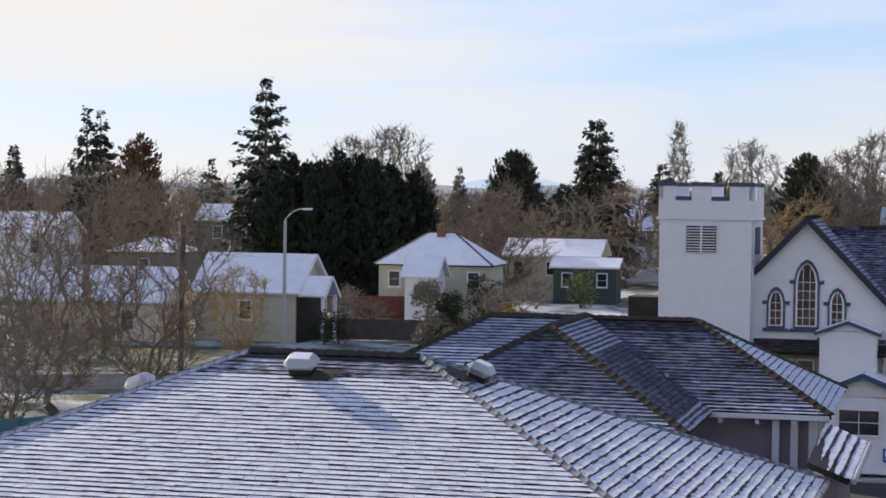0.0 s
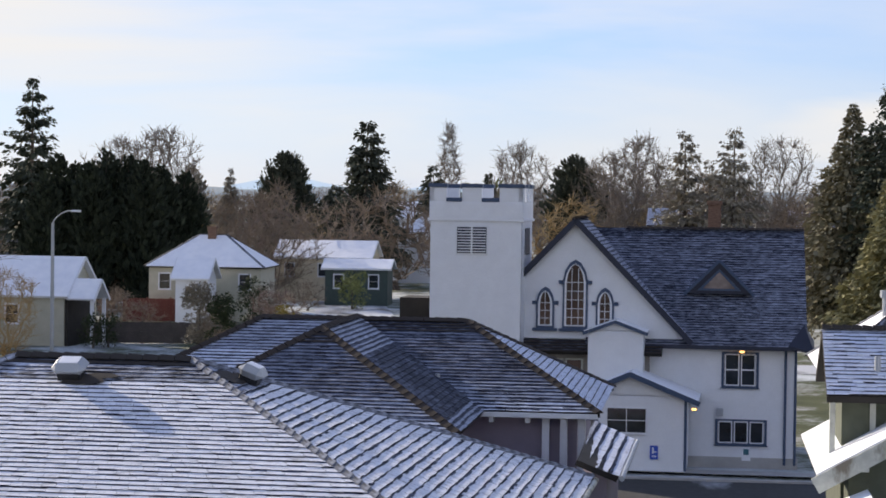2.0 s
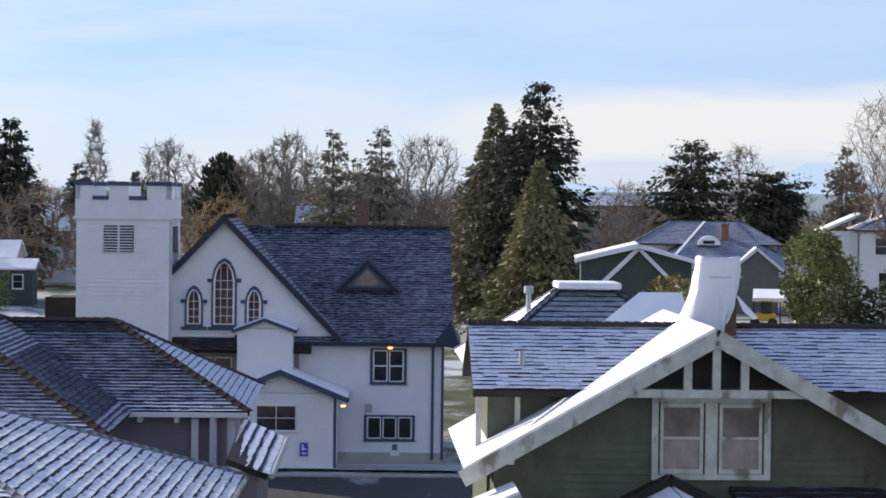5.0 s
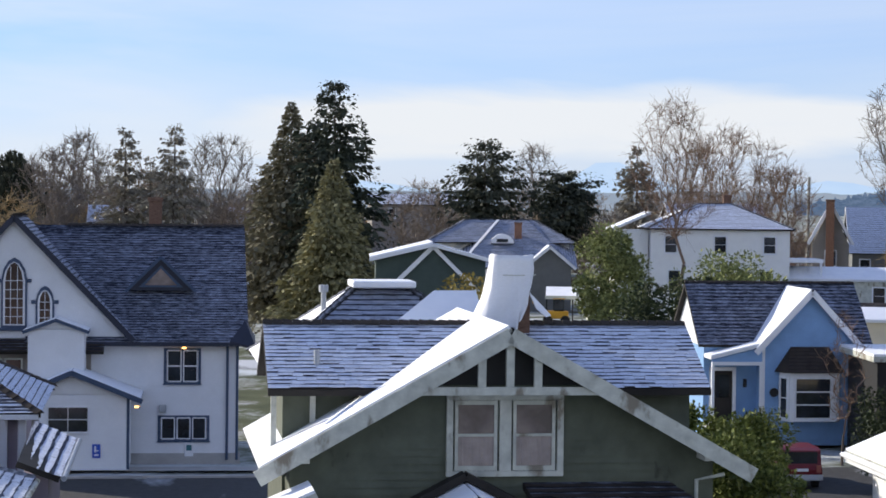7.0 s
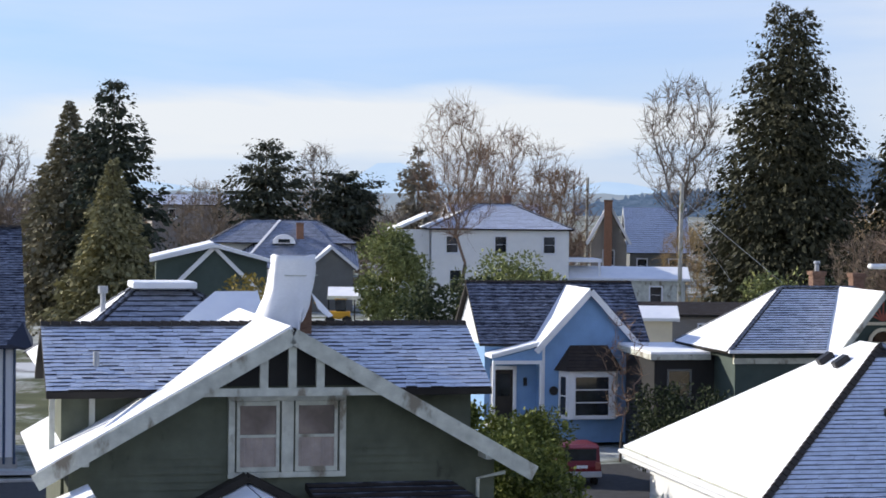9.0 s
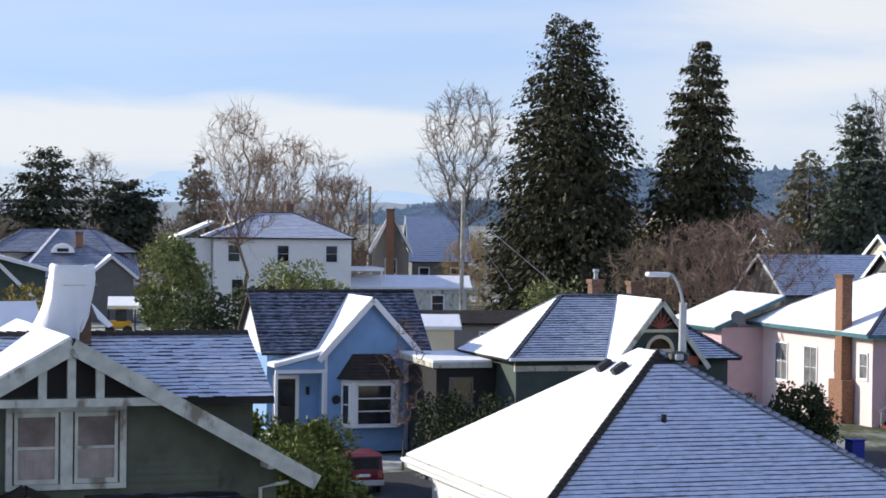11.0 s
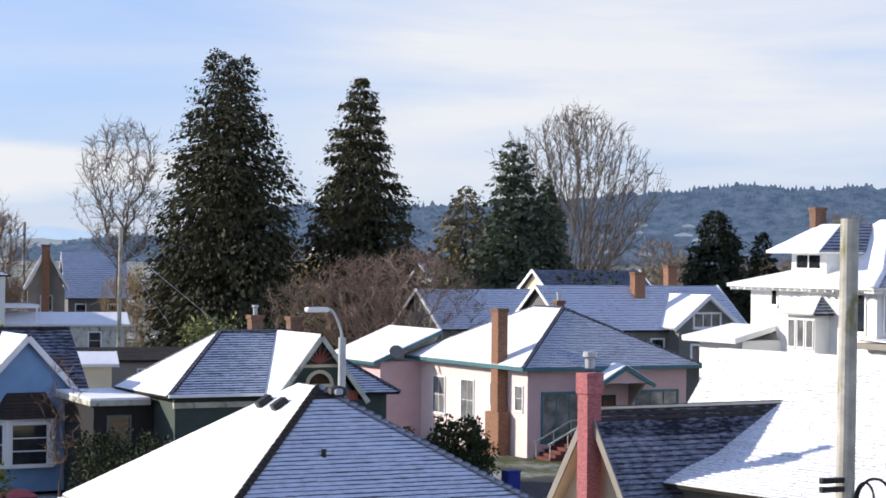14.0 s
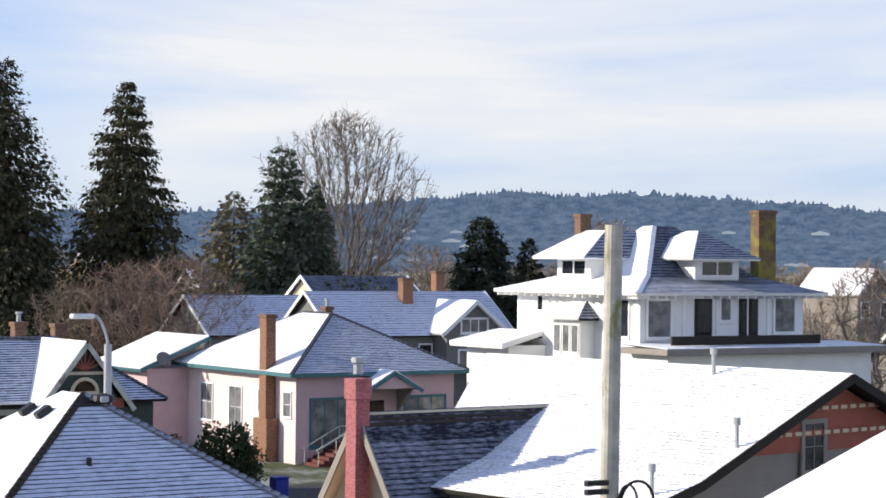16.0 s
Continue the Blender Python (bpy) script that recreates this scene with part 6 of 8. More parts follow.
def far_houses():
    # grey house with dormer behind the pink house
    x, y = pol(42.75, 158)
    h = plain_house(x, y, 11, 16, 9, 5.7, 8.9, "grey_wall", "grey craftsman house with snow-dusted roof and front dormer", "x", "snow", "shake_thin", wins=3)
    for sx in (-1, 1):
        pts = [(3.2 + sx * 3.0, -6.2, 5.9), (3.2 + sx * 3.0, 0, 5.9), (3.2, 0, 8.3), (3.2, -6.2, 8.3)]
        snow_face(h, pts if sx > 0 else [pts[1], pts[0], pts[3], pts[2]], 0.15, 0.06, "white")
        beam("bargeboard", h, "white", (3.2, -6.25, 8.2), (3.2 + sx * 3.1, -6.25, 5.75), 0.08, 0.28)
    g = prism("dormer_wall", h, "grey_wall", [(0.8, -5.8, 3.0), (5.6, -5.8, 3.0), (5.6, -5.8, 6.2), (3.2, -5.8, 8.1), (0.8, -5.8, 6.2)], (0, 4, 0))
    window(g, wall_m(3.2, -5.82, "front"), -1.1, 1.1, 6.0, 6.9, "white", "glass_pale", 3, 1, 0.15, 0.08)
    window(g, wall_m(3.2, -5.82, "front"), -1.3, 1.3, 3.4, 4.6, "white", "glass_pale", 3, 1, 0.15, 0.08)
    chimney(h, "brick", 0.2, -1.0, 0.9, 0.7, 7.0, 9.9)
    chimney(h, "brick", 4.5, 1.2, 0.8, 0.7, 8.0, 10.4)
    x, y = pol(41.6, 178)
    plain_house(x, y, 11, 10.5, 10, 6.6, 9.9, "cream", "pale house with a dark ridge behind the grey house", "x", "snow", "shake_dark", wins=2)
    x, y = pol(38.9, 172)
    plain_house(x, y, 11, 13, 9, 5.2, 8.3, "grey_wall", "low house with blue-shaded snowy roof", "x", "snow", "shake_thin", wins=2)
    # dark green gable with white rakes under a broad shallow roof
    x, y = pol(16.2, 143)
    g = thing("gabled_house", x, y, "dark green gabled house with broad white snowy rakes", "house", 14.0, z=0.0)
    w = prism("gable_wall", g, "dark_green", [(-3.9, 0, 0), (3.6, 0, 0), (3.6, 0, 7.95), (0.0, 0, 8.85), (-3.9, 0, 7.95)], (0, 7, 0))
    siding(w, [(-3.9, 0, 3.0), (3.6, 0, 3.0), (3.6, 0, 7.95), (0, 0, 8.8), (-3.9, 0, 7.95)], "dark_green", 0.22, 0.04)
    snow_face(g, [(-4.3, 7.0, 8.1), (-4.3, -0.6, 8.1), (0, -0.6, 9.15), (0, 7.0, 9.15)], 0.16, 0.14, "white")
    roof_face(g, [(3.9, -0.6, 8.1), (3.9, 7.0, 8.1), (0, 7.0, 9.15), (0, -0.6, 9.15)], lambda t: "shake_thin", 0.3, 0.4, seed=133)
    for sx, zz in ((-4.35, 8.02), (3.95, 8.02)):
        beam("bargeboard", g, "white", (0, -0.66, 9.05), (sx, -0.66, zz), 0.08, 0.22)
    beam("rake", g, "white", (0, -0.25, 8.95), (3.5, -0.25, 5.5), 0.12, 0.26)
    beam("rake", g, "white", (0, -0.25, 8.95), (-3.4, -0.25, 5.6), 0.12, 0.3)
    beam("band_board", g, "white", (1.0, -0.2, 5.45), (3.7, -0.2, 5.45), 0.1, 0.22)
    # broad hip roof with a front wing, an eyebrow dormer and a chimney
    x, y = pol(18.02, 225)
    g = thing("far_house", x, y, "broad house with a blue-shaded hip roof and eyebrow dormer", "house", 17.0, "houses beyond the gardens", 0.0)
    b = body(g, "white", -7.2, 7.3, -3.4, 4.0, 0, 7.8)
    slope = lambda t: "shake_mid"
    hip_block(g, 0, 0, 7.9, 4.6, 7.8, 10.15, dict(front=slope, right=slope, back=slope, left=slope), 0.3, 135, width=0.5, single=True, run=4.2, bare=0.2)
    body(g, "white", -3.6, 7.2, -8.6, -3.0, 0, 5.3, "wing_wall")
    s = [(-4.4, -9.2, 5.3), (7.9, -9.2, 5.3), (3.0, -0.6, 10.05), (-0.2, -0.6, 10.05)]
    roof_face(g, s, slope, 0.3, 0.5, 0.02, seed=136, bare=0.2)
    roof_face(g, [(-4.4, -0.6, 7.6), (-4.4, -9.2, 5.3), (-0.2, -0.6, 10.05)], lambda t: "shake_mid", 0.35, 0.5, seed=137)
    roof_face(g, [(7.9, -9.2, 5.3), (7.9, -0.6, 7.6), (3.0, -0.6, 10.05)], slope, 0.3, 0.5, 0.02, seed=138, bare=0.2)
    beam("hip_cap", g, "white", (-4.4, -9.2, 5.42), (-0.2, -0.6, 10.15), 0.3, 0.08)
    chimney(g, "brick", 1.9, -3.6, 0.75, 0.7, 8.0, 9.9)
    bm = bmesh.new()
    n = 10
    a = [bm.verts.new((0.2 + 1.2 * math.cos(math.pi * k / n), -5.6, 7.75 + 0.95 * math.sin(math.pi * k / n))) for k in range(n + 1)]
    c = [bm.verts.new((0.2 + 1.2 * math.cos(math.pi * k / n), -3.2, 7.75 + 0.95 * math.sin(math.pi * k / n))) for k in range(n + 1)]
    for k in range(n):
        bm.faces.new((a[k], a[k + 1], c[k + 1], c[k]))
    bm.faces.new(a)
    d = part("eyebrow_dormer", bm, "snow", g, "rounded snowy eyebrow dormer")
    box("pane", d, "glass", -0.4, 0.8, -5.66, -5.6, 7.85, 8.2, 0.0)
    for sx in (-1, 1):                                   # small cross gable
        pts = [(5.0 + sx * 2.6, -10.4, 5.4), (5.0 + sx * 2.6, -5.0, 5.4), (5.0, -5.0, 7.6), (5.0, -10.4, 7.6)]
        if sx > 0:
            roof_face(g, pts, slope, 0.3, 0.5, 0.02, seed=139, bare=0.2)
        else:
            snow_face(g, [pts[1], pts[0], pts[3], pts[2]], 0.15, 0.1, "white")
        beam("bargeboard", g, "white", (5.0, -10.45, 7.5), (5.0 + sx * 2.7, -10.45, 5.25), 0.1, 0.3)
    prism("gable_wall", g, "grey_wall", [(2.8, -10.0, 0), (7.2, -10.0, 0), (7.2, -10.0, 5.5), (5.0, -10.0, 7.4), (2.8, -10.0, 5.5)], (0, 3, 0))
    x, y = pol(20.42, 195)
    c = thing("carport", x, y, "flat white-topped carport with dark posts", "carport", 20.0)
    prism("roof", c, "snow", [(-3.8, -1.6, 2.55), (3.8, -1.6, 2.55), (3.8, 2.2, 3.25), (-3.8, 2.2, 3.25)], (0, 0, 0.12))
    box("fascia", c, "trim_worn", -3.85, 3.85, -1.68, -1.6, 2.35, 2.68, 0.0)
    for xx in (-3.7, -1.3, 1.3, 3.7):
        box("post", c, "dark_wood", xx - 0.06, xx + 0.06, -1.4, -1.28, -0.2, 2.55, 0.0)
    # white two-storey hip house
    x, y = pol(23.85, 190)
    g = plain_house(x, y, 17, 13.0, 10, 9.9, 12.1, "white_house", "white two-storey house with pale blue-shaded hip roof", "x", "snow", "shake_thin", hip=True, wins=3, z=0.0)
    for i in range(3):
        window(g, wall_m(-4.0 + 4.0 * i, -4.62, "front"), -0.5, 0.5, 4.6, 6.2, "white", "glass", 1, 2)
    chimney(g, "brick_brown", 1.2, 0.6, 0.7, 0.6, 11.4, 12.9)
    snow_face(g, [(-9.6, 3.0, 9.7), (-9.6, -3.6, 9.7), (-6.0, -3.6, 11.3), (-6.0, 3.0, 11.3)], 0.15, 0.08, "white")
    body(g, "white_house", -9.2, -6.2, -3.2, 3.0, 0, 9.7, "wing_wall")
    box("porch_roof", g, "snow", 6.1, 9.2, -4.0, 1.0, 7.0, 7.3, 0.02)
    box("porch_post", g, "white", 8.9, 9.1, -3.9, -3.7, 0.2, 7.0, 0.0)
    x, y = pol(26.95, 215)
    g = plain_house(x, y, 26, 4.4, 8, 7.3, 11.3, "taupe", "tall gabled house with brick chimney and white bargeboards", "y", "snow", "shake_thin", wins=1)
    chimney(g, "brick", -0.1, -4.4, 0.8, 0.6, 0, 11.7)
    x, y = pol(28.2, 235)
    plain_house(x, y, 22, 7, 9, 6.0, 11.0, "grey_wall", "grey house with a blue-shaded snowy roof", "x", "snow", "shake_thin", wins=2)
    x, y = pol(27.3, 190)
    plain_house(x, y, 24, 12, 6, 4.6, 5.6, "trim_worn", "long low shed with a patchy white roof", "x", "snow", "snow", wins=2)
    x, y = pol(29.5, 150)
    plain_house(x, y, 20, 10, 5, 3.6, 4.4, "taupe", "brown shed with a flat dull roof", "x", "snow", "shake_brown", wins=1)
    x, y = pol(28.2, 135)
    plain_house(x, y, 24, 3.0, 4, 4.2, 4.9, "cream", "cream shed with a flat snowy roof", "x", "snow", "snow", wins=0)
    # west: houses among the bare trees
    x, y = pol(-9.9, 172)
    g = plain_house(x, y, 12, 9.5, 8, 3.9, 6.95, "yellow_wall", "small house with blue-shaded snowy roof and white rakes", "x", "snow", "snow", wins=1)
    snow_face(g, [(4.6, -3.9, 3.75), (6.9, -3.9, 3.75), (6.9, -2.2, 5.3), (4.6, -2.2, 5.3)], 0.12, 0.05, "white")
    snow_face(g, [(6.9, -0.5, 3.75), (4.6, -0.5, 3.75), (4.6, -2.2, 5.3), (6.9, -2.2, 5.3)], 0.12, 0.05, "white")
    for sy in (-1, 1):
        beam("bargeboard", g, "white", (6.95, -2.2, 5.2), (6.95, -2.2 + sy * 1.8, 3.6), 0.08, 0.24)
        box("porch_post", g, "white", 6.5, 6.75, -2.2 + sy * 1.35 - 0.12, -2.2 + sy * 1.35 + 0.12, 0, 3.75, 0.0)
    box("porch_wall", g, "dark_wood", 4.4, 4.6, -3.6, 2.5, 0, 3.7, 0.0)
    for az, d, w, dd, ze, zr, wall, hip, wins, lab in ((-14.2, 172, 13.5, 8, 3.1, 5.8, "cream", False, 2, "low cream house with snowy roof behind bare trees"), (-16.2, 230, 10, 9, 7.3, 9.5, "white", False, 2, "white house with blue-shaded snow on its roof"),
                                           (-12.8, 215, 8, 8, 5.8, 7.4, "grey_wall", True, 1, "grey hip-roofed house behind bare trees"), (-10.9, 260, 6, 8, 8.4, 10.4, "grey_wall", False, 1, "distant house with snowy roof"),
                                           (-5.0, 205, 11.6, 9, 5.2, 8.2, "yellow_wall", True, 3, "pale yellow house with a snowy hip roof"), (-5.45, 196, 3.6, 6, 4.3, 6.2, "white", False, 1, "white gabled annexe with blue-shaded snow"),
                                           (-1.85, 247, 11.6, 11, 5.0, 6.9, "cream", False, 3, "long low building with a white roof"), (-1.02, 235, 7.8, 6, 4.1, 5.1, "dark_green", False, 2, "low dark green house with a flat snowy roof"),
                                           (0.75, 300, 8, 9, 7.2, 9.6, "white", True, 1, "far house with a snowy roof"), (0.45, 350, 5, 9, 8.6, 11.4, "white", False, 1, "far gabled house with snow on the roof")):
        x, y = pol(az, d)
        g = plain_house(x, y, 6, w, dd, ze, zr, wall, lab, "x", "snow", "snow", wins=wins, hip=hip)
        if lab.startswith("pale yellow"):
            chimney(g, "brick_brown", 0.0, -0.4, 0.8, 0.6, 7.6, 9.0)
    # far roofs to the east and beyond the firs
    for az, d, w, dd, ze, zr, wall, lab in ((15.6, 330, 14, 10, 10.6, 12.2, "taupe", "far low building with white roof edge"), (35.0, 300, 8, 9, 10.0, 13.4, "grey_wall", "far gabled house between the trees"), (38.4, 260, 14, 9, 7.0, 10.0, "grey_wall", "far house with a snowy roof"),
                                       (54.9, 215, 5.4, 9, 8.2, 10.9, "taupe", "grey-brown gabled house beyond the white house"), (57.8, 150, 12, 8, 4.0, 7.0, "taupe", "low house with grey snowy roof"), (23.8, 300, 14, 9, 8.4, 11.2, "white", "far white house among bare trees"),
                                       (12.0, 330, 16, 9, 7.6, 10.0, "white", "far house behind the firs"), (8.0, 300, 12, 9, 8.4, 10.8, "white", "far house with snowy roof behind the church")):
        x, y = pol(az, d)
        plain_house(x, y, 10, w, dd, ze, zr, wall, lab, "x" if az != 54.9 else "y", "snow", "shake_thin", wins=2)


far_houses()


def carport_contents():
    x, y = pol(19.6, 194)
    d = thing("digger", x, y, "small yellow digger parked under the carport", "digger", 20.0)
    box("chassis", d, "digger", -1.1, 1.1, -0.7, 0.7, 0.6, 1.3, 0.08)
    box("cab", d, "glass", -0.3, 0.7, -0.6, 0.6, 1.3, 2.4, 0.08)
    box("cab_roof", d, "digger", -0.4, 0.8, -0.7, 0.7, 2.4, 2.5, 0.03)
    beam("boom", d, "digger", (-1.0, 0, 1.2), (-2.2, 0, 2.2), 0.2, 0.3)
    for sy in (-0.75, 0.75):
        tube("wheel", d, "rubber", [(-0.8, sy, 0.45), (-0.8, sy * 1.25, 0.45)], 0.45, 14)
        tube("wheel", d, "rubber", [(0.8, sy, 0.45), (0.8, sy * 1.25, 0.45)], 0.45, 14)
    x, y = pol(21.1, 194)
    v = thing("parked_van", x, y, "pale van parked under the carport", "van", 100.0)
    prism("body", v, "trim_worn", [(0.9, -2.2, 0.4), (0.9, -2.2, 1.9), (0.9, 0.9, 2.0), (0.9, 1.5, 1.2), (0.9, 2.2, 1.0), (0.9, 2.2, 0.4)], (-1.8, 0, 0))
    prism("side_glass", v, "glass", [(0.91, -1.9, 1.25), (0.91, -1.9, 1.75), (0.91, 0.75, 1.8), (0.91, 1.2, 1.25)], (-1.82, 0, 0))
    for sx in (-1, 1):
        for yy in (-1.4, 1.4):
            tube("wheel", v, "rubber", [(sx * 0.75, yy, 0.35), (sx * 0.95, yy, 0.35)], 0.35, 14)


carport_contents()


# ---- trees ----
def conifer_mesh(height, radius, seed, n=7000, size=0.45, shape="cone", start=0.08, droop=0.25, gaps=0.0, wobble=0.25, tiers=0, hang=0.5, tops=1):
    """Foliage of one conifer: many small pointed sprays set along drooping limbs."""
    rng = np.random.default_rng(seed)
    per = 20
    nb = max(60, int(n * 1.75) // per)
    f = rng.random(nb * 4)
    if shape == "cone":
        prof = (1 - f) ** 0.85
    elif shape == "ovoid":
        prof = np.minimum(0.90, 1.06 * (1 - f) ** 0.6) * np.minimum(1, 0.75 + f * 2.2)
    elif shape == "column":
        prof = np.minimum(1.0, (f + 0.05) * 5) ** 0.5 * (1 - f ** 3.0) ** 0.8
    else:                                              # a flat-topped pine
        prof = np.minimum(1.0, 0.35 + f * 1.3) * (1 - f ** 4) ** 0.6
    keep = rng.random(nb * 4) < (prof * 0.85 + 0.15)
    f, prof = f[keep][:nb], prof[keep][:nb]
    nb = len(f)
    a = rng.random(nb) * 2 * math.pi
    if tiers:
        f = np.clip((np.floor(f * tiers) + 0.5 + rng.normal(0, 0.16, nb) + 0.22 * np.sin(a * 2 + seed)) / tiers, 0, 0.985)
    ph = rng.random(4) * 6.28
    lump = 1 + wobble * (0.45 * np.sin(2 * a + ph[0] + 7 * f) + 0.45 * np.sin(3 * a + ph[1] - 13 * f) + 0.35 * np.sin(5 * a + ph[2] + 29 * f))
    if gaps:
        hole = np.sin(3 * a + ph[3] + 23 * f) + np.sin(2 * a - 37 * f + ph[1])
        lump = np.where(hole > 2.0 - 2.2 * gaps, lump * 0.5, lump)
    ln = (radius * 1.12 * prof + 0.12) * lump * rng.uniform(0.86, 1.0, nb)
    z0 = height * (start + (0.985 - start) * f)
    rise = (0.30 * f if shape != "column" else 0.9 + 0 * f) + rng.uniform(-0.12, 0.12, nb)
    # every limb carries its sprays, thicker towards the outside
    ids = np.repeat(np.arange(nb), per)
    m = len(ids)
    q = 0.15 + 0.83 * rng.random(m) ** 0.75
    inner = rng.random(m) < 0.40                        # broad shaded sprays that fill the inside
    q = np.where(inner, 0.05 + 0.80 * rng.random(m), q)
    s = rng.uniform(-1, 1, m)
    L, A = ln[ids], a[ids]
    ca, sa = np.cos(A), np.sin(A)
    fan = (0.20 * L + 0.25) * (1.15 - q)
    out = L * q
    px = ca * out - sa * s * fan
    py = sa * out + ca * s * fan
    pz = z0[ids] + rise[ids] * out - droop * L * q * q + rng.normal(0, size * 0.3, m)
    if tops > 1:
        up = np.clip((pz / height - 0.80) / 0.2, 0, 1)
        px = px + up * radius * 0.13 * np.where(ids % 2, 1, -1)
        pz = pz - up * np.where(ids % 2, 0.02, 0.0) * height
    d = np.stack([ca * 0.7 - sa * s * 0.8 + rng.normal(0, 0.28, m), sa * 0.7 + ca * s * 0.8 + rng.normal(0, 0.28, m), rise[ids] * 0.6 - hang + rng.normal(0, 0.3, m)], 1)
    if shape == "column":
        d[:, 2] += 1.4
    pz = np.minimum(pz, height)
    return quads(np.stack([px, py, np.maximum(pz, 0.1)], 1), d, np.where(inner, 1.9, 1.0) * size * (1.0 - 0.55 * f[ids] ** 2) * rng.uniform(0.6, 1.4, m), rng, np.where(inner, 0.27, 0.20)[:, None])


def quads(p, d, ln, rng, thin=0.26):
    """Pointed four-cornered leaves at p along d."""
    d = d / np.maximum(1e-6, np.linalg.norm(d, axis=1))[:, None]
    side = np.cross(d, rng.normal(0, 1, p.shape))
    side = side / np.maximum(1e-6, np.linalg.norm(side, axis=1))[:, None]
    l = ln[:, None]
    w = l * rng.uniform(0.6, 1.3, (len(p), 1)) * thin
    v = np.stack([p, p + d * l * 0.45 + side * w, p + d * l, p + d * l * 0.45 - side * w], 1).reshape(-1, 3)
    return v, np.arange(len(v)).reshape(-1, 4)


def quick_part(name, v, f, material, parent, label=""):
    me = bpy.data.meshes.new(name)
    me.from_pydata(v.tolist(), [], f.tolist())
    me.materials.append(M[material])
    ob = new(name, me)
    ob.parent = parent
    if label:
        ob["label"] = label
    return ob


def conifer(name, x, y, height, radius, mat, label, seed, z=None, **kw):
    t = thing(name, x, y, label, "tree", random.Random(seed).uniform(0, 360) if kw.get("tops", 1) == 1 else 35, "", z)
    v, f = conifer_mesh(height, radius, seed, **kw)
    tube("trunk", t, "bark", [(0, 0, -0.3), (0, 0, height * 0.5), (0, 0, height * 0.96)], [height * 0.016 + 0.08, height * 0.010 + 0.04, 0.03], 7)
    quick_part("crown", v, f, mat, t)
    return t


